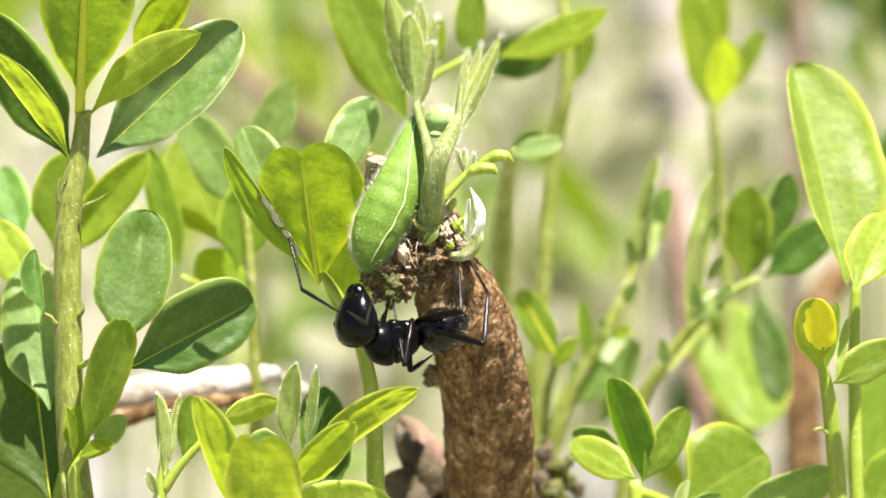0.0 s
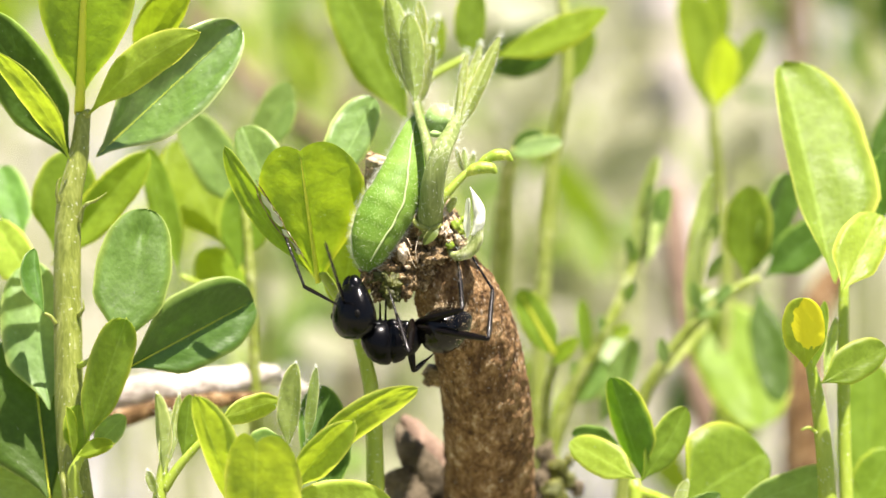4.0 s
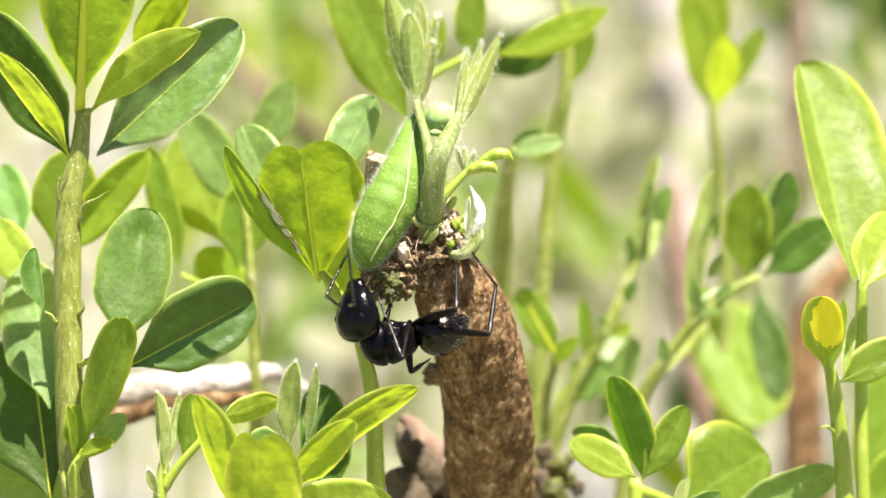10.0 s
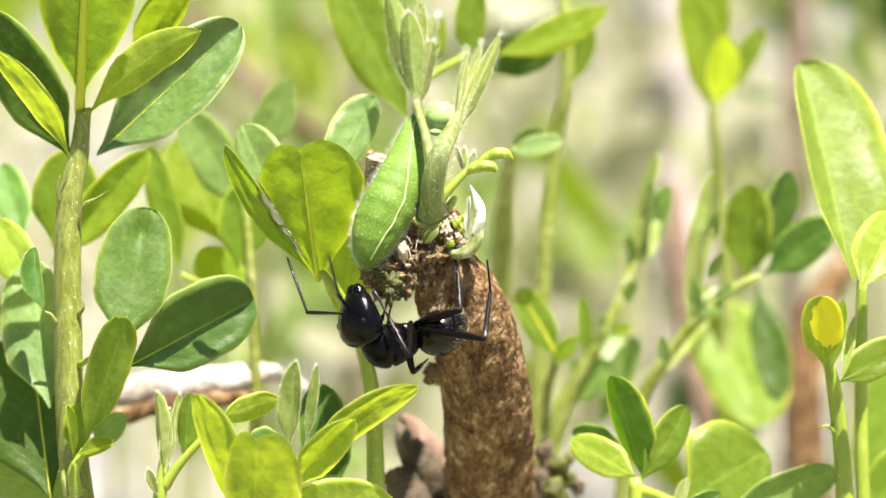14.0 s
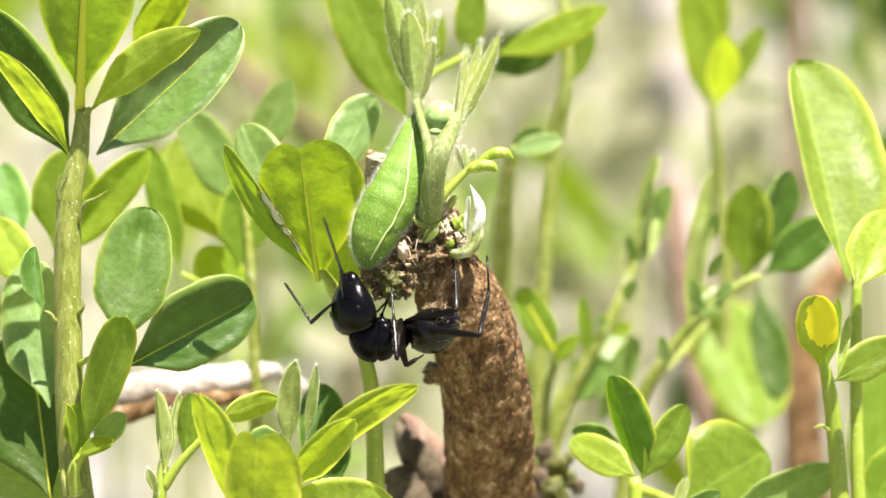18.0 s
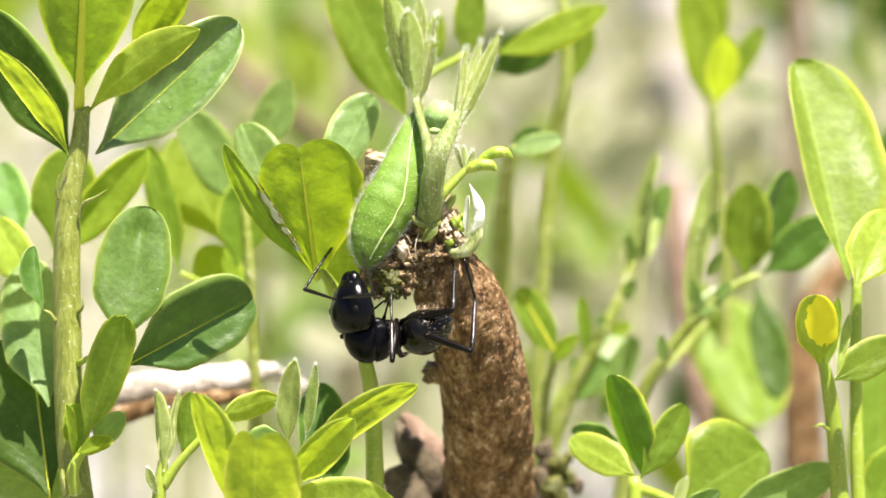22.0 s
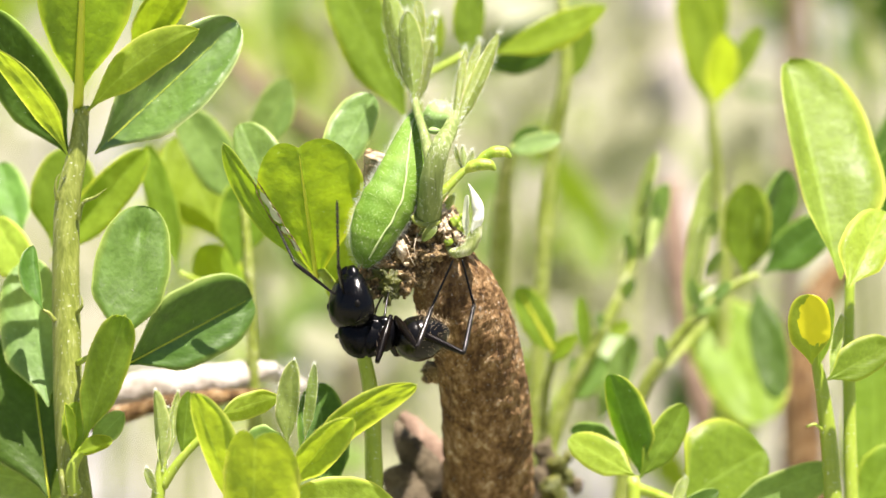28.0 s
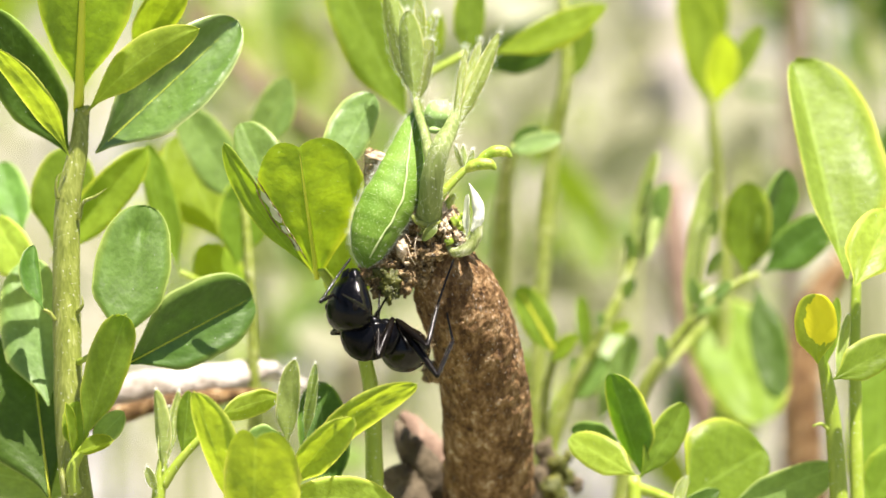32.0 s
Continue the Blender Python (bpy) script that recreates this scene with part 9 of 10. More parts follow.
    walk(legs["Ft"], [
        (0, mm_pose(2.20, 0.00, -0.00, 4.4, 13.9, -155.2)), (1, mm_pose(2.20, 0.00, -0.00, -123.7, 14.2, -164.6)),
        (2, mm_pose(2.20, -0.00, 0.00, -112.4, 10.8, -170.5)), (3, mm_pose(2.20, -0.00, 0.00, -104.0, 15.9, -173.8)),
        (4.5, mm_pose(2.20, -0.00, -0.00, -97.4, -3.3, -161.4)), (6, mm_pose(2.20, 0.00, -0.00, 111.2, 33.4, 159.6)),
        (7, mm_pose(2.20, -0.00, -0.00, -97.3, -0.2, -154.2)), (8, mm_pose(2.20, -0.00, 0.00, -105.8, 3.0, -154.2)),
        (9, mm_pose(2.20, -0.00, -0.00, -113.7, 6.3, -154.0)), (9.5, mm_pose(2.20, 0.00, -0.00, -114.7, 9.6, -157.1)),
        (10, mm_pose(2.20, 0.00, 0.00, -115.7, 13.0, -160.1)), (10.5, mm_pose(2.20, 0.00, 0.00, -117.4, 13.1, -158.5)),
        (11, mm_pose(2.20, -0.00, -0.00, -119.0, 13.2, -156.9)), (11.5, mm_pose(2.20, -0.00, -0.00, -119.5, 13.2, -157.0)),
        (12, mm_pose(2.20, 0.00, 0.00, -119.9, 13.2, -157.1)), (12.5, mm_pose(2.20, -0.00, -0.00, -122.1, 13.0, -155.2)),
        (13, mm_pose(2.20, -0.00, 0.00, -92.0, 17.0, -153.2)), (13.5, mm_pose(2.20, 0.00, -0.00, -93.1, 15.5, -152.7)),
        (14, mm_pose(2.20, 0.00, 0.00, -94.3, 14.1, -152.2)), (14.5, mm_pose(2.20, 0.00, 0.00, -99.8, 15.0, -153.6)),
        (15.5, mm_pose(2.20, 0.00, 0.00, -122.3, 14.8, -156.3)), (16.5, mm_pose(2.20, 0.00, -0.00, -119.6, 18.2, -158.6)),
        (17, mm_pose(2.20, 0.00, 0.00, -118.4, 20.1, -159.7)), (17.5, mm_pose(2.20, 0.00, 0.00, -116.0, 20.6, -159.5)),
        (18, mm_pose(2.20, -0.00, -0.00, -113.7, 21.2, -159.3)), (18.5, mm_pose(2.20, 0.00, -0.00, -112.9, 21.2, -159.8)),
        (19, mm_pose(2.20, 0.00, 0.00, -112.1, 21.3, -160.3)), (19.5, mm_pose(2.20, 0.00, 0.00, -111.1, 21.8, -160.7)),
        (20, mm_pose(2.20, 0.00, 0.00, -110.1, 22.4, -161.2)), (20.5, mm_pose(2.20, 0.00, 0.00, -110.5, 22.3, -161.0)),
        (21, mm_pose(2.20, 0.00, -0.00, -110.8, 22.2, -160.9)), (21.5, mm_pose(2.20, 0.00, 0.00, -93.0, 22.8, -154.5)),
        (22, mm_pose(2.20, 0.00, 0.00, -58.0, 35.6, -153.8)), (22.5, mm_pose(2.20, 0.00, 0.00, -110.9, 23.8, -156.2)),
        (23, mm_pose(2.20, 0.00, 0.00, -117.9, 14.5, -151.4)), (23.5, mm_pose(2.20, 0.00, -0.00, -120.9, 14.0, -150.0)),
        (24, mm_pose(2.20, 0.00, -0.00, -124.0, 13.5, -148.5)), (24.5, mm_pose(2.20, 0.00, 0.00, -122.5, 13.4, -152.9)),
        (25, mm_pose(2.20, 0.00, -0.00, -121.1, 13.7, -157.1)), (25.5, mm_pose(2.20, 0.00, 0.00, -123.7, 15.8, -156.6)),
        (26.5, mm_pose(2.20, 0.00, 0.00, -130.6, 19.9, -155.1)), (28, mm_pose(2.20, 0.00, 0.00, -58.5, 36.8, 171.4)),
        (28.5, mm_pose(2.20, 0.00, 0.00, -99.5, 33.3, 166.5)), (29, mm_pose(2.20, -0.00, 0.00, -116.5, 39.9, -179.1)),
        (29.5, mm_pose(2.20, 0.00, 0.00, -36.6, 21.9, -130.4)), (30, mm_pose(2.20, -0.00, 0.00, -27.9, -6.7, -149.0)),
        (30.5, mm_pose(2.20, 0.00, 0.00, 6.7, -21.4, 173.4)), (31, mm_pose(2.20, 0.00, 0.00, -27.0, 59.2, -32.1)),
        (31.5, mm_pose(2.20, 0.00, 0.00, -23.7, 51.0, -109.4)), (32, mm_pose(2.20, 0.00, 0.00, -10.3, 45.6, -167.6)),
    ])
    walk(legs["Aq"], [
        (0, mm_pose(3.18, 3.12, -1.58, 23.3, 12.5, 145.2)), (1, mm_pose(3.53, 3.02, -2.06, 23.3, 20.6, 144.3)),
        (2, mm_pose(3.49, 3.03, -2.01, 23.1, 19.4, 143.8)), (3, mm_pose(3.71, 3.05, -2.13, 22.7, 22.8, 142.4)),
        (4.5, mm_pose(3.60, 3.10, -1.97, 21.9, 11.5, 139.2)), (6, mm_pose(3.65, 3.21, -1.82, 21.1, 0.9, 133.2)),
        (7, mm_pose(4.00, 3.18, -2.06, 21.5, 13.9, 131.4)), (8, mm_pose(4.11, 3.15, -2.17, 21.7, 13.0, 132.3)),
        (9, mm_pose(4.10, 3.16, -2.14, 21.9, 11.5, 133.2)), (9.5, mm_pose(4.14, 3.16, -2.15, 22.2, 11.9, 134.8)),
        (10, mm_pose(4.18, 3.17, -2.15, 22.5, 12.1, 136.4)), (10.5, mm_pose(4.20, 3.11, -2.25, 22.5, 18.1, 135.7)),
        (11, mm_pose(4.21, 3.03, -2.35, 22.3, 23.4, 134.7)), (11.5, mm_pose(4.21, 3.03, -2.35, 22.3, 23.8, 134.7)),
        (12, mm_pose(4.20, 3.03, -2.36, 22.3, 24.0, 134.9)), (12.5, mm_pose(4.16, 3.00, -2.39, 22.2, 21.5, 134.5)),
        (13, mm_pose(4.01, 3.02, -2.31, 22.3, 16.2, 134.7)), (13.5, mm_pose(3.72, 2.98, -2.23, 21.9, 25.2, 132.3)),
        (14, mm_pose(3.46, 2.92, -2.15, 20.1, 32.5, 128.1)), (14.5, mm_pose(3.53, 2.91, -2.20, 19.6, 32.8, 127.1)),
        (15.5, mm_pose(3.76, 2.88, -2.38, 17.9, 35.0, 124.1)), (16.5, mm_pose(3.92, 2.88, -2.44, 16.7, 34.8, 121.9)),
        (17, mm_pose(4.00, 2.88, -2.47, 16.0, 34.7, 120.8)), (17.5, mm_pose(4.06, 2.88, -2.49, 14.2, 33.3, 117.6)),
        (18, mm_pose(4.12, 2.88, -2.50, 12.6, 31.7, 114.7)), (18.5, mm_pose(4.09, 2.89, -2.50, 12.7, 31.5, 114.8)),
        (19, mm_pose(4.07, 2.88, -2.49, 12.8, 31.4, 115.2)), (19.5, mm_pose(4.07, 2.88, -2.49, 12.7, 31.5, 114.9)),
        (20, mm_pose(4.07, 2.88, -2.49, 12.6, 31.6, 114.8)), (20.5, mm_pose(4.04, 2.87, -2.49, 13.0, 31.5, 115.4)),
        (21, mm_pose(3.98, 2.84, -2.50, 13.2, 31.5, 115.8)), (21.5, mm_pose(3.65, 2.97, -2.20, 17.2, 23.7, 123.5)),
        (22, mm_pose(3.23, 3.17, -1.54, 20.2, 9.1, 130.2)), (22.5, mm_pose(3.23, 3.08, -1.72, 20.8, 14.9, 133.1)),
        (23, mm_pose(3.16, 3.11, -1.59, 21.5, 14.7, 136.0)), (23.5, mm_pose(3.16, 3.09, -1.62, 21.5, 13.9, 135.8)),
        (24, mm_pose(3.17, 3.08, -1.65, 21.5, 13.4, 135.8)), (24.5, mm_pose(3.23, 3.09, -1.70, 21.7, 14.0, 136.7)),
        (25, mm_pose(3.29, 3.09, -1.75, 21.9, 15.0, 137.5)), (25.5, mm_pose(3.31, 3.10, -1.75, 21.6, 12.1, 136.2)),
        (26.5, mm_pose(3.34, 3.13, -1.74, 21.2, 4.8, 133.6)), (28, mm_pose(3.43, 3.18, -1.71, 21.8, -11.4, 129.8)),
        (28.5, mm_pose(3.38, 3.51, -0.76, 21.5, -11.5, 131.3)), (29, mm_pose(3.40, 3.59, 0.23, 21.7, -23.0, 132.1)),
        (29.5, mm_pose(3.00, 3.08, 1.44, 30.5, -55.1, 121.8)), (30, mm_pose(2.84, 2.82, 1.74, 60.9, -66.4, 86.6)),
        (30.5, mm_pose(2.82, 3.07, 1.20, 39.3, -31.6, 119.0)), (31, mm_pose(2.09, 2.39, 1.25, 15.9, -26.0, 156.4)),
        (31.5, mm_pose(2.10, 2.61, -0.77, 19.3, 3.5, 153.7)), (32, mm_pose(2.09, 1.99, -1.83, 20.6, 18.0, 165.9)),
    ])
    walk(legs["Bq"], [
        (0, mm_pose(2.76, 2.48, -1.79, -95.4, 130.9, -15.6)), (1, mm_pose(2.77, 2.40, -1.90, -95.4, 126.9, -15.7)),
        (2, mm_pose(2.68, 2.45, -1.79, -96.6, 130.6, -17.2)), (3, mm_pose(2.82, 2.43, -1.88, -98.1, 125.9, -19.1)),
        (4.5, mm_pose(2.86, 2.59, -1.67, -99.9, 133.0, -21.7)), (6, mm_pose(3.11, 2.77, -1.49, -103.3, 137.2, -26.6)),
        (7, mm_pose(3.03, 2.54, -1.83, -101.9, 133.2, -24.7)), (8, mm_pose(3.02, 2.51, -1.86, -100.4, 134.9, -22.6)),
        (9, mm_pose(2.98, 2.50, -1.86, -99.8, 133.8, -21.7)), (9.5, mm_pose(2.93, 2.49, -1.85, -98.3, 134.3, -19.7)),
        (10, mm_pose(2.89, 2.48, -1.85, -96.9, 134.7, -17.7)), (10.5, mm_pose(2.91, 2.44, -1.91, -97.5, 132.6, -18.5)),
        (11, mm_pose(2.96, 2.41, -1.97, -98.3, 130.4, -19.6)), (11.5, mm_pose(2.98, 2.43, -1.95, -97.6, 130.2, -18.7)),
        (12, mm_pose(3.03, 2.45, -1.94, -97.0, 130.1, -17.9)), (12.5, mm_pose(3.04, 2.49, -1.90, -96.5, 127.4, -17.3)),
        (13, mm_pose(3.03, 2.45, -1.94, -93.0, 125.2, -13.0)), (13.5, mm_pose(3.00, 2.46, -1.92, -92.7, 127.1, -12.6)),
        (14, mm_pose(2.98, 2.48, -1.89, -92.2, 128.9, -12.0)), (14.5, mm_pose(2.99, 2.50, -1.87, -93.1, 128.0, -13.1)),
        (15.5, mm_pose(3.04, 2.54, -1.83, -96.2, 125.6, -17.0)), (16.5, mm_pose(3.08, 2.54, -1.85, -97.9, 123.5, -19.0)),
        (17, mm_pose(3.10, 2.54, -1.85, -98.6, 122.3, -19.8)), (17.5, mm_pose(3.15, 2.56, -1.83, -100.0, 121.9, -21.5)),
        (18, mm_pose(3.18, 2.57, -1.83, -101.2, 121.4, -22.8)), (18.5, mm_pose(3.17, 2.57, -1.83, -101.1, 122.0, -22.7)),
        (19, mm_pose(3.16, 2.58, -1.81, -100.8, 122.5, -22.4)), (19.5, mm_pose(3.16, 2.58, -1.81, -100.9, 122.3, -22.5)),
        (20, mm_pose(3.16, 2.58, -1.81, -100.9, 122.3, -22.6)), (20.5, mm_pose(3.13, 2.57, -1.81, -100.1, 122.7, -21.6)),
        (21, mm_pose(3.11, 2.56, -1.82, -99.4, 123.2, -20.8)), (21.5, mm_pose(3.27, 2.54, -1.90, -100.6, 120.4, -22.1)),
        (22, mm_pose(3.41, 2.41, -2.08, -96.8, 116.9, -17.9)), (22.5, mm_pose(3.29, 2.49, -1.96, -100.6, 120.1, -22.3)),
        (23, mm_pose(3.15, 2.50, -1.92, -100.8, 121.4, -22.5)), (23.5, mm_pose(3.18, 2.48, -1.96, -100.5, 121.3, -22.1)),
        (24, mm_pose(3.19, 2.46, -1.99, -100.2, 121.4, -21.8)), (24.5, mm_pose(3.13, 2.47, -1.95, -100.0, 121.8, -21.5)),
        (25, mm_pose(3.08, 2.48, -1.92, -99.9, 121.8, -21.4)), (25.5, mm_pose(2.65, 2.45, -1.77, -103.3, 129.0, -26.0)),
        (26.5, mm_pose(2.01, 2.27, -1.49, 70.6, 40.1, 144.6)), (28, mm_pose(1.41, 1.86, -1.24, 61.9, 19.6, 122.6)),
        (28.5, mm_pose(1.43, 2.03, -0.98, 61.0, 8.6, 116.3)), (29, mm_pose(1.48, 2.30, -0.16, 61.4, -2.8, 117.3)),
        (29.5, mm_pose(1.87, 2.51, 0.76, 65.4, -26.0, 111.5)), (30, mm_pose(2.76, 2.50, 1.77, 65.4, -5.6, 119.1)),
        (30.5, mm_pose(3.11, 2.54, 1.85, 65.6, -2.1, 107.4)), (31, mm_pose(2.63, 2.85, 1.00, 69.3, -25.0, 101.8)),
        (31.5, mm_pose(2.09, 2.62, -0.89, 73.4, 9.4, 110.6)), (32, mm_pose(1.56, 1.91, -1.41, 78.1, 22.7, 122.9)),
    ])
    walk(antennae["Ls"], [
        (0, mm_pose(3.29, -0.50, -2.13, 103.4, 39.2, 38.3)), (1, mm_pose(3.37, -1.03, -2.21, 145.5, 57.9, 61.1)),
        (2, mm_pose(3.35, -1.08, -2.44, 113.0, 23.0, 56.2)), (3, mm_pose(3.45, -1.07, -2.41, 111.5, 35.6, 40.5)),
        (4.5, mm_pose(3.49, -1.03, -2.23, 105.9, 26.6, 41.7)), (6, mm_pose(3.53, -1.00, -2.05, 98.2, 18.1, 40.5)),
        (7, mm_pose(3.12, -1.01, -2.12, 102.9, 8.4, 78.2)), (8, mm_pose(3.26, -1.02, -2.17, 147.7, 50.1, 65.7)),
        (9, mm_pose(2.87, -1.03, -2.22, 105.7, 45.5, 26.2)), (9.5, mm_pose(2.97, -1.03, -2.21, 116.6, 36.8, 45.4)),
        (10, mm_pose(3.08, -1.03, -2.19, 131.9, 23.6, 71.0)), (10.5, mm_pose(3.16, -1.02, -2.15, 160.2, 41.8, 77.7)),
        (11, mm_pose(3.25, -1.01, -2.11, 85.4, 4.7, 75.7)), (11.5, mm_pose(3.15, -1.01, -2.10, 168.9, 40.3, 83.2)),
        (12, mm_pose(3.06, -1.01, -2.09, 99.2, 38.0, 21.3)), (12.5, mm_pose(2.85, -1.01, -2.12, 125.3, 48.5, 46.6)),
        (13, mm_pose(2.75, -0.64, -2.22, 138.0, 55.9, 67.1)), (13.5, mm_pose(2.91, -0.60, -2.19, 69.5, 58.9, -9.1)),
        (14, mm_pose(3.08, -0.56, -2.16, 96.8, 14.3, 56.3)), (14.5, mm_pose(2.99, -0.66, -2.18, 101.0, 25.8, 43.7)),
        (15.5, mm_pose(2.77, -1.03, -2.19, 104.5, 28.0, 38.0)), (16.5, mm_pose(2.63, -1.05, -2.29, 110.0, 32.0, 41.9)),
        (17, mm_pose(2.57, -1.06, -2.34, 107.0, 25.4, 45.3)), (17.5, mm_pose(2.75, -1.07, -2.24, 106.4, 24.8, 45.3)),
        (18, mm_pose(2.93, -1.09, -2.12, 55.8, -17.1, 59.4)), (18.5, mm_pose(2.83, -1.07, -2.22, 104.8, 37.8, 30.2)),
        (19, mm_pose(2.72, -1.05, -2.31, 102.0, 15.7, 54.4)), (19.5, mm_pose(2.71, -1.04, -2.27, 93.0, 7.9, 63.0)),
        (20, mm_pose(2.71, -1.04, -2.23, 69.3, 0.1, 75.3)), (20.5, mm_pose(2.72, -1.03, -2.22, 104.7, 11.0, 71.5)),
        (21, mm_pose(2.75, -1.03, -2.20, 102.3, 12.2, 64.7)), (21.5, mm_pose(2.66, -1.05, -2.29, 100.3, 32.3, 27.4)),
        (22, mm_pose(2.68, -0.67, -2.46, 105.9, 21.4, 61.7)), (22.5, mm_pose(2.73, -1.04, -2.26, 99.5, 25.5, 32.0)),
        (23, mm_pose(2.92, -1.02, -2.16, 112.6, 15.3, 68.3)), (23.5, mm_pose(2.87, -1.03, -2.19, 108.0, 51.7, 26.0)),
        (24, mm_pose(2.82, -1.03, -2.23, 109.7, 46.2, 30.6)), (24.5, mm_pose(3.07, -1.07, -2.21, 80.5, 30.4, -9.5)),
        (25, mm_pose(3.32, -1.10, -2.17, 103.9, 20.5, 47.6)), (25.5, mm_pose(3.16, -1.17, -2.15, 92.3, 49.3, 9.2)),
        (26.5, mm_pose(2.84, -1.33, -2.12, 82.4, 44.0, 0.3)), (28, mm_pose(2.37, -1.57, -2.08, 67.7, 31.6, -16.6)),
        (28.5, mm_pose(2.75, -2.02, -1.79, 63.6, 20.2, -5.1)), (29, mm_pose(3.24, -2.49, -1.00, 72.4, 39.8, 80.7)),
        (29.5, mm_pose(3.58, -1.82, -0.12, 20.8, -4.0, -21.8)), (30, mm_pose(3.68, -1.86, -0.30, 29.2, -15.4, 5.1)),
        (30.5, mm_pose(3.75, -1.74, -0.38, 63.7, -50.7, -16.1)), (31, mm_pose(3.54, -0.03, -1.82, 67.1, -13.0, 79.1)),
        (31.5, mm_pose(2.85, -0.90, -2.12, 64.1, -9.9, -17.2)), (32, mm_pose(2.76, -0.86, -2.46, 127.4, -24.2, -50.9)),
    ])
    walk(antennae["Lf"], [
        (0, mm_pose(3.10, 0.00, 0.00, 16.2, 7.9, -38.4)), (1, mm_pose(3.10, -0.00, 0.00, 19.0, -11.8, -34.9)),
        (2, mm_pose(3.10, -0.00, 0.00, 26.6, 9.4, -16.9)), (3, mm_pose(3.10, 0.00, -0.00, 18.1, -10.9, -30.0)),
        (4.5, mm_pose(3.10, -0.00, 0.00, 24.6, -13.6, -38.3)), (6, mm_pose(3.10, 0.00, 0.00, 29.9, -13.1, -47.7)),
        (7, mm_pose(3.10, -0.00, 0.00, 91.4, 13.2, -24.0)), (8, mm_pose(3.10, 0.00, 0.00, 26.5, -2.6, -35.8)),
        (9, mm_pose(3.10, 0.00, 0.00, 14.5, -1.3, -38.6)), (9.5, mm_pose(3.10, -0.00, 0.00, 38.5, 24.1, -40.3)),
        (10, mm_pose(3.10, 0.00, 0.00, 57.1, 1.5, -45.0)), (10.5, mm_pose(3.10, -0.00, 0.00, 18.9, 10.2, -11.6)),
        (11, mm_pose(3.10, 0.00, 0.00, 74.9, 9.0, -98.7)), (11.5, mm_pose(3.10, 0.00, 0.00, 23.1, -14.0, -22.8)),
        (12, mm_pose(3.10, 0.00, 0.00, 20.3, 27.0, -50.5)), (12.5, mm_pose(3.10, -0.00, -0.00, 20.4, 4.1, -32.0)),
        (13, mm_pose(3.10, 0.00, -0.00, 30.0, 41.4, -19.0)), (13.5, mm_pose(3.10, 0.00, 0.00, -5.4, 30.4, -52.9)),
        (14, mm_pose(3.10, 0.00, 0.00, 38.4, 0.6, -53.6)), (14.5, mm_pose(3.10, 0.00, 0.00, 23.3, -5.7, -43.8)),
        (15.5, mm_pose(3.10, 0.00, 0.00, 28.2, 2.3, -45.7)), (16.5, mm_pose(3.10, 0.00, 0.00, 32.6, 5.5, -50.6)),
        (17, mm_pose(3.10, 0.00, -0.00, 52.9, 34.9, -74.4)), (17.5, mm_pose(3.10, -0.00, -0.00, 26.1, 9.1, -26.6)),
        (18, mm_pose(3.10, -0.00, 0.00, 60.3, 25.0, -57.8)), (18.5, mm_pose(3.10, 0.00, -0.00, 27.8, 21.5, -60.3)),
        (19, mm_pose(3.10, 0.00, 0.00, 60.5, 25.7, -73.1)), (19.5, mm_pose(3.10, 0.00, -0.00, 70.0, 24.0, -73.2)),
        (20, mm_pose(3.10, 0.00, 0.00, -75.0, 13.5, 9.8)), (20.5, mm_pose(3.10, 0.00, 0.00, 75.4, 12.9, -57.8)),
        (21, mm_pose(3.10, 0.00, 0.00, 66.8, 12.0, -70.1)), (21.5, mm_pose(3.10, 0.00, 0.00, 42.0, 50.1, -42.2)),
        (22, mm_pose(3.10, -0.00, 0.00, 55.0, 28.5, -64.4)), (22.5, mm_pose(3.10, 0.00, 0.00, 47.2, 47.1, -31.5)),
        (23, mm_pose(3.10, 0.00, 0.00, 71.6, 14.1, -62.3)), (23.5, mm_pose(3.10, 0.00, 0.00, 18.4, 24.0, -45.0)),
        (24, mm_pose(3.10, 0.00, 0.00, 22.9, 9.6, -56.7)), (24.5, mm_pose(3.10, 0.00, 0.00, -1.8, 19.6, -21.1)),
        (25, mm_pose(3.10, 0.00, 0.00, 42.6, -31.3, -67.9)), (25.5, mm_pose(3.10, 0.00, 0.00, 10.6, 0.7, -65.0)),
        (26.5, mm_pose(3.10, 0.00, -0.00, 6.9, 28.8, -50.2)), (28, mm_pose(3.10, 0.00, 0.00, -3.9, 49.8, -29.5)),
        (28.5, mm_pose(3.10, -0.00, 0.00, 2.6, 15.8, -57.3)), (29, mm_pose(3.10, 0.00, 0.00, 82.4, 6.4, -43.7)),
        (29.5, mm_pose(3.10, 0.00, -0.00, -68.7, 64.5, -112.4)), (30, mm_pose(3.10, 0.00, 0.00, -54.5, 42.9, -115.0)),
        (30.5, mm_pose(3.10, 0.00, 0.00, -97.9, 30.7, -125.3)), (31, mm_pose(3.10, 0.00, 0.00, -6.8, 68.4, -87.8)),
        (31.5, mm_pose(3.10, 0.00, 0.00, -74.2, 11.7, -120.5)), (32, mm_pose(3.10, 0.00, 0.00, -14.1, -32.3, -168.3)),
    ])
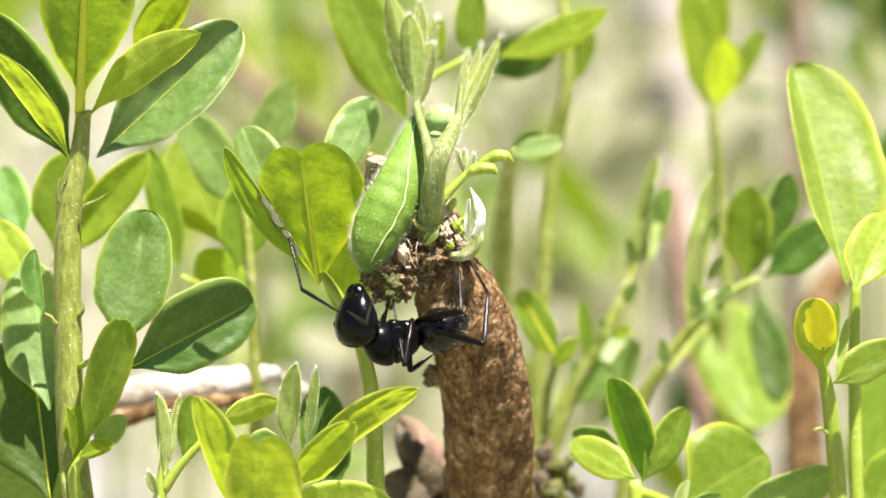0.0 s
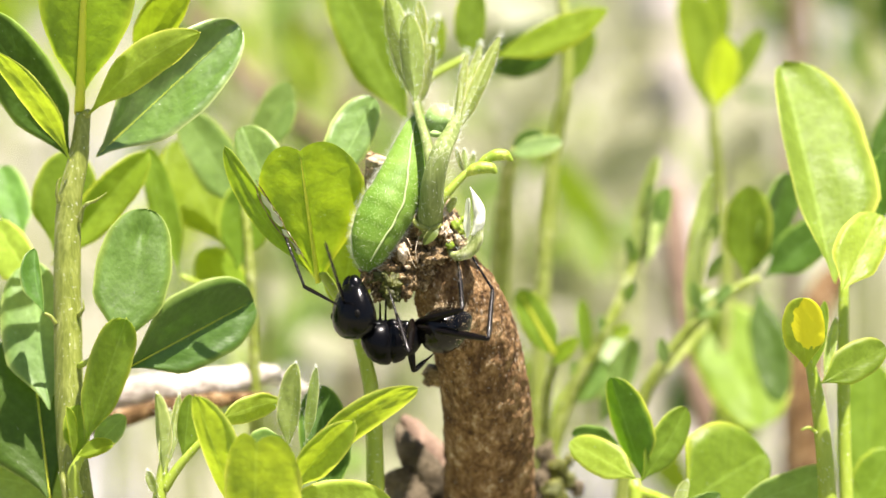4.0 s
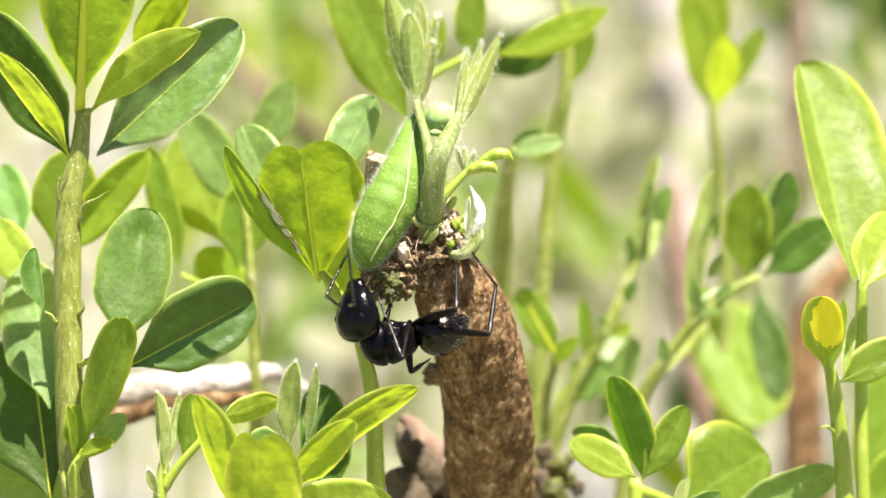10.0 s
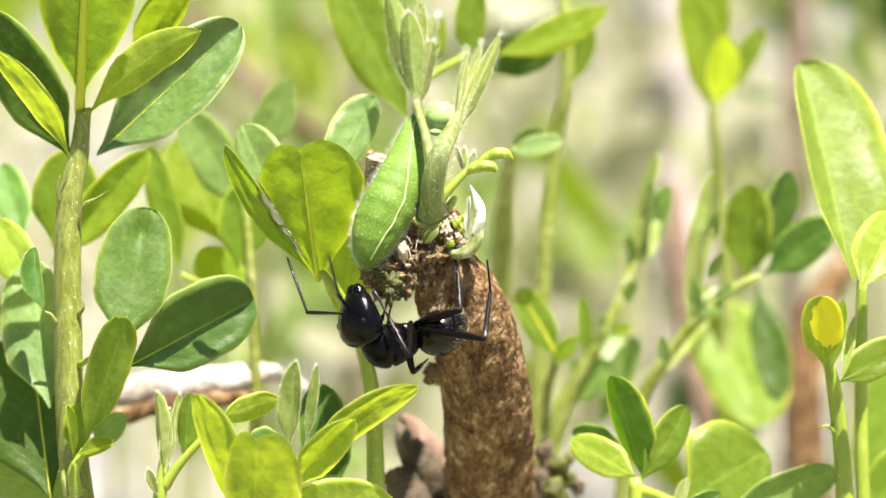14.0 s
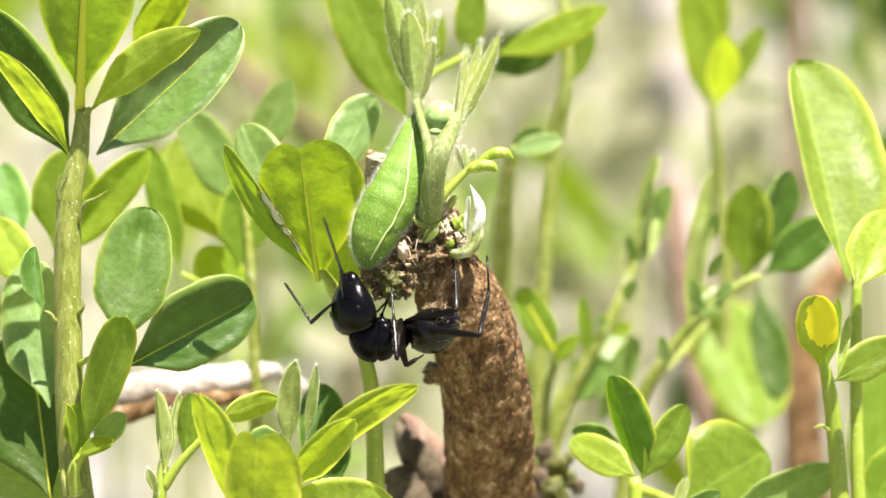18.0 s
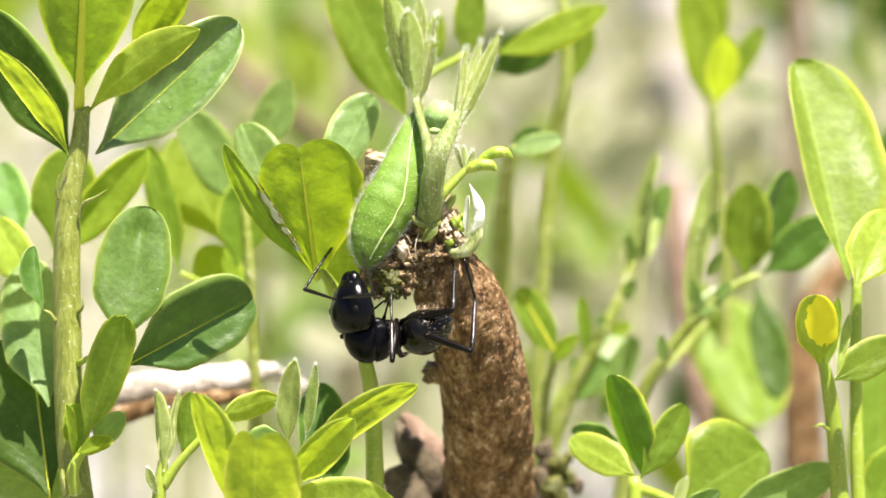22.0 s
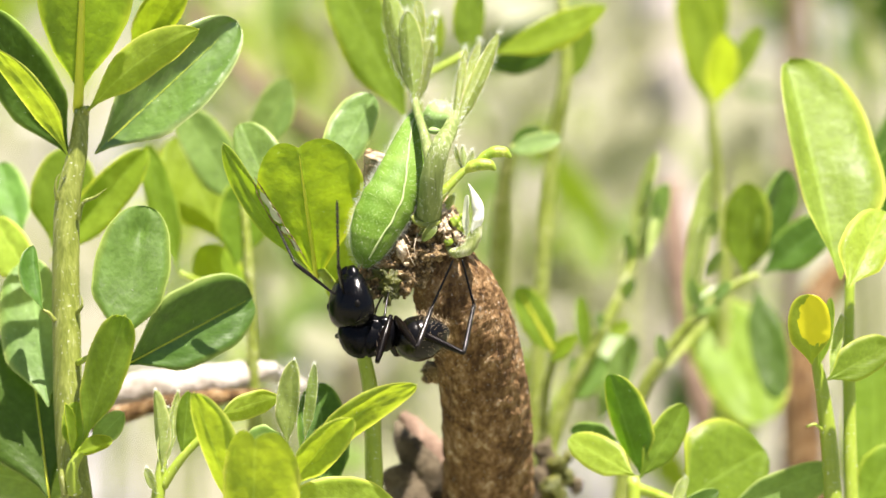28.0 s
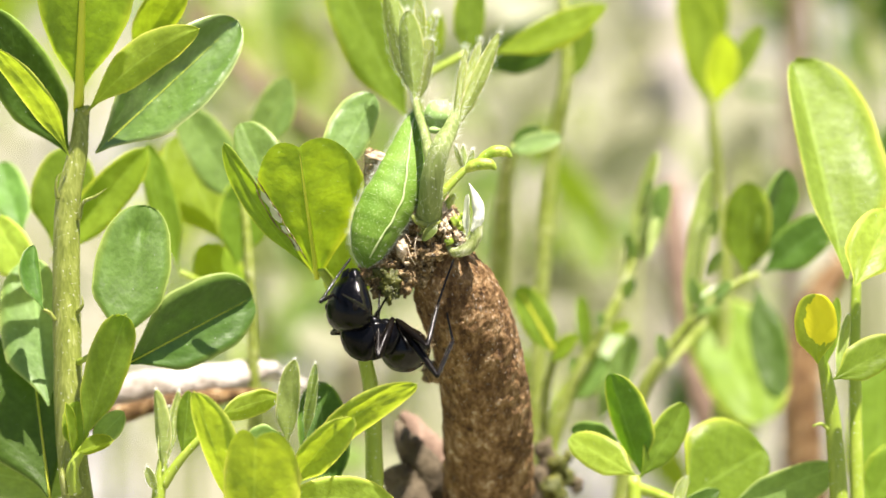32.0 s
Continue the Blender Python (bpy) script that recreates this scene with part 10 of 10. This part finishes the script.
    walk(antennae["Rs"], [
        (0, mm_pose(2.90, -1.30, -1.97, -130.2, -27.6, -102.3)), (1, mm_pose(2.81, -1.73, -2.08, -90.0, -6.6, -121.5)),
        (2, mm_pose(2.79, -1.78, -2.32, 93.6, -6.2, -82.3)), (3, mm_pose(2.90, -1.78, -2.32, 8.8, 15.5, -86.9)),
        (4.5, mm_pose(2.94, -1.74, -2.13, 20.1, 8.8, -85.1)), (6, mm_pose(2.98, -1.70, -1.95, 42.6, 2.6, -82.8)),
        (7, mm_pose(2.57, -1.71, -2.02, -151.2, -17.5, -97.0)), (8, mm_pose(2.71, -1.73, -2.08, -162.4, -21.8, -95.5)),
        (9, mm_pose(2.31, -1.73, -2.10, -100.0, -9.2, -108.6)), (9.5, mm_pose(2.42, -1.73, -2.10, -107.9, -10.2, -103.7)),
        (10, mm_pose(2.53, -1.73, -2.09, -122.4, -11.2, -98.9)), (10.5, mm_pose(2.61, -1.72, -2.05, -20.5, 20.3, -99.7)),
        (11, mm_pose(2.70, -1.71, -2.01, 55.4, -1.4, -84.2)), (11.5, mm_pose(2.60, -1.71, -2.00, -123.0, -11.3, -99.0)),
        (12, mm_pose(2.50, -1.71, -1.99, -117.5, -20.3, -115.5)), (12.5, mm_pose(2.30, -1.71, -2.01, -5.5, 46.3, -94.9)),
        (13, mm_pose(2.36, -1.44, -2.08, -155.3, -32.9, -90.4)), (13.5, mm_pose(2.53, -1.40, -2.07, 172.2, -11.1, -78.9)),
        (14, mm_pose(2.69, -1.36, -2.06, 30.0, 11.0, -69.1)), (14.5, mm_pose(2.57, -1.45, -2.08, 19.1, 3.5, -77.4)),
        (15.5, mm_pose(2.22, -1.73, -2.10, -109.7, -9.3, -100.2)), (16.5, mm_pose(2.08, -1.75, -2.19, -116.1, -19.9, -115.9)),
        (17, mm_pose(2.01, -1.76, -2.24, -109.6, -29.9, -136.4)), (17.5, mm_pose(2.18, -1.77, -2.18, -85.8, -4.6, -107.7)),
        (18, mm_pose(2.34, -1.77, -2.12, 5.2, 24.0, -87.2)), (18.5, mm_pose(2.26, -1.77, -2.18, -38.3, 14.0, -105.0)),
        (19, mm_pose(2.17, -1.76, -2.22, -71.2, 6.0, -123.0)), (19.5, mm_pose(2.16, -1.75, -2.18, -69.2, 4.3, -115.7)),
        (20, mm_pose(2.15, -1.74, -2.14, -96.2, -10.2, -120.0)), (20.5, mm_pose(2.17, -1.74, -2.13, -73.1, 0.6, -111.0)),
        (21, mm_pose(2.20, -1.74, -2.12, -37.5, 12.5, -103.6)), (21.5, mm_pose(2.11, -1.76, -2.21, -70.6, 3.4, -115.6)),
        (22, mm_pose(2.31, -1.48, -2.36, -89.1, -5.8, -116.0)), (22.5, mm_pose(2.18, -1.75, -2.17, -39.2, 13.9, -105.8)),
        (23, mm_pose(2.37, -1.72, -2.05, -54.9, 8.6, -110.4)), (23.5, mm_pose(2.32, -1.73, -2.08, -97.5, -10.0, -116.9)),
        (24, mm_pose(2.27, -1.73, -2.10, -115.6, -28.2, -127.8)), (24.5, mm_pose(2.49, -1.75, -2.12, -20.1, 32.0, -103.1)),
        (25, mm_pose(2.72, -1.77, -2.12, 15.6, 27.7, -81.4)), (25.5, mm_pose(2.55, -1.84, -2.09, 15.2, 24.7, -81.8)),
        (26.5, mm_pose(2.23, -1.98, -2.02, 14.4, 18.8, -82.6)), (28, mm_pose(1.74, -2.20, -1.94, 12.9, 10.2, -83.7)),
        (28.5, mm_pose(2.11, -2.65, -1.71, -10.2, 7.9, -94.8)), (29, mm_pose(2.57, -3.09, -0.94, -102.2, -52.7, -119.6)),
        (29.5, mm_pose(2.96, -2.46, -0.16, -47.0, -40.9, -114.2)), (30, mm_pose(3.10, -2.54, -0.27, -25.0, -20.9, -67.5)),
        (30.5, mm_pose(3.24, -2.48, -0.38, -31.5, -25.5, -68.7)), (31, mm_pose(3.36, -0.90, -1.93, -70.4, -15.4, -90.7)),
        (31.5, mm_pose(2.63, -1.72, -1.82, -92.5, -36.0, -95.2)), (32, mm_pose(2.44, -1.67, -2.21, -118.3, -33.7, -98.1)),
    ])
    walk(antennae["Rf"], [
        (0, mm_pose(3.10, 0.00, 0.00, 94.0, -36.5, 26.5)), (1, mm_pose(3.10, 0.00, 0.00, 39.9, -6.9, 23.8)),
        (2, mm_pose(3.10, 0.00, 0.00, -68.8, 3.0, -28.2)), (3, mm_pose(3.10, 0.00, 0.00, -1.6, 7.2, -0.8)),
        (4.5, mm_pose(3.10, 0.00, -0.00, 0.3, 20.7, 0.2)), (6, mm_pose(3.10, 0.00, 0.00, -17.3, 34.2, -12.8)),
        (7, mm_pose(3.10, 0.00, 0.00, 136.0, -43.4, 25.6)), (8, mm_pose(3.10, 0.00, 0.00, 113.6, -60.2, 54.4)),
        (9, mm_pose(3.10, -0.00, 0.00, 75.3, -11.1, 47.1)), (9.5, mm_pose(3.10, 0.00, -0.00, 89.5, -20.1, 48.6)),
        (10, mm_pose(3.10, 0.00, 0.00, 108.4, -34.6, 46.6)), (10.5, mm_pose(3.10, 0.00, 0.00, 16.4, -5.3, 7.2)),
        (11, mm_pose(3.10, 0.00, 0.00, -52.4, 12.4, -24.8)), (11.5, mm_pose(3.10, 0.00, 0.00, 113.1, -20.7, 22.1)),
        (12, mm_pose(3.10, -0.00, -0.00, 91.7, -30.5, 20.1)), (12.5, mm_pose(3.10, 0.00, 0.00, -10.1, -28.6, -6.7)),
        (13, mm_pose(3.10, 0.00, -0.00, 127.1, -46.2, 21.3)), (13.5, mm_pose(3.10, -0.00, 0.00, -177.6, -30.8, -2.5)),
        (14, mm_pose(3.10, -0.00, -0.00, -23.2, 7.2, -11.3)), (14.5, mm_pose(3.10, 0.00, -0.00, -16.2, 17.6, -7.7)),
        (15.5, mm_pose(3.10, -0.00, 0.00, 105.0, -19.6, 27.7)), (16.5, mm_pose(3.10, 0.00, 0.00, 100.4, -38.9, 32.8)),
        (17, mm_pose(3.10, 0.00, 0.00, 48.1, -54.0, 102.7)), (17.5, mm_pose(3.10, 0.00, 0.00, 84.3, -21.4, 53.4)),
        (18, mm_pose(3.10, 0.00, 0.00, 13.8, 13.4, 11.1)), (18.5, mm_pose(3.10, 0.00, -0.00, 41.6, -4.9, 19.7)),
        (19, mm_pose(3.10, 0.00, 0.00, 46.0, -24.6, 14.1)), (19.5, mm_pose(3.10, -0.00, 0.00, 62.0, -12.8, 39.9)),
        (20, mm_pose(3.10, 0.00, 0.00, 110.5, -45.2, 31.4)), (20.5, mm_pose(3.10, 0.00, 0.00, 84.2, -22.5, 34.9)),
        (21, mm_pose(3.10, 0.00, 0.00, 49.4, -0.0, 29.1)), (21.5, mm_pose(3.10, 0.00, -0.00, 71.9, -20.8, 37.9)),
        (22, mm_pose(3.10, 0.00, -0.00, 75.9, -39.6, 44.6)), (22.5, mm_pose(3.10, 0.00, 0.00, 43.7, -2.3, 24.0)),
        (23, mm_pose(3.10, -0.00, 0.00, 60.3, -14.9, 20.0)), (23.5, mm_pose(3.10, 0.00, 0.00, 84.3, -25.8, 14.7)),
        (24, mm_pose(3.10, 0.00, 0.00, 61.6, -37.2, 13.0)), (24.5, mm_pose(3.10, 0.00, 0.00, 11.6, 5.8, 10.9)),
        (25, mm_pose(3.10, -0.00, 0.00, -1.7, 28.6, -1.8)), (25.5, mm_pose(3.10, 0.00, 0.00, -3.1, 29.2, -3.3)),
        (26.5, mm_pose(3.10, -0.00, 0.00, -6.1, 30.9, -6.2)), (28, mm_pose(3.10, 0.00, -0.00, -10.6, 34.5, -10.5)),
        (28.5, mm_pose(3.10, -0.00, 0.00, 22.9, 3.2, 18.1)), (29, mm_pose(3.10, -0.00, -0.00, 145.1, -44.7, 14.4)),
        (29.5, mm_pose(3.10, 0.00, 0.00, 62.3, -36.8, 71.5)), (30, mm_pose(3.10, 0.00, -0.00, 63.2, -35.7, 17.8)),
        (30.5, mm_pose(3.10, 0.00, 0.00, 15.9, -15.1, 8.3)), (31, mm_pose(3.10, 0.00, 0.00, 54.7, -69.1, 20.3)),
        (31.5, mm_pose(3.10, 0.00, -0.00, 94.7, -58.7, 23.4)), (32, mm_pose(3.10, 0.00, 0.00, 125.4, -51.7, 22.3)),
    ])


motions()
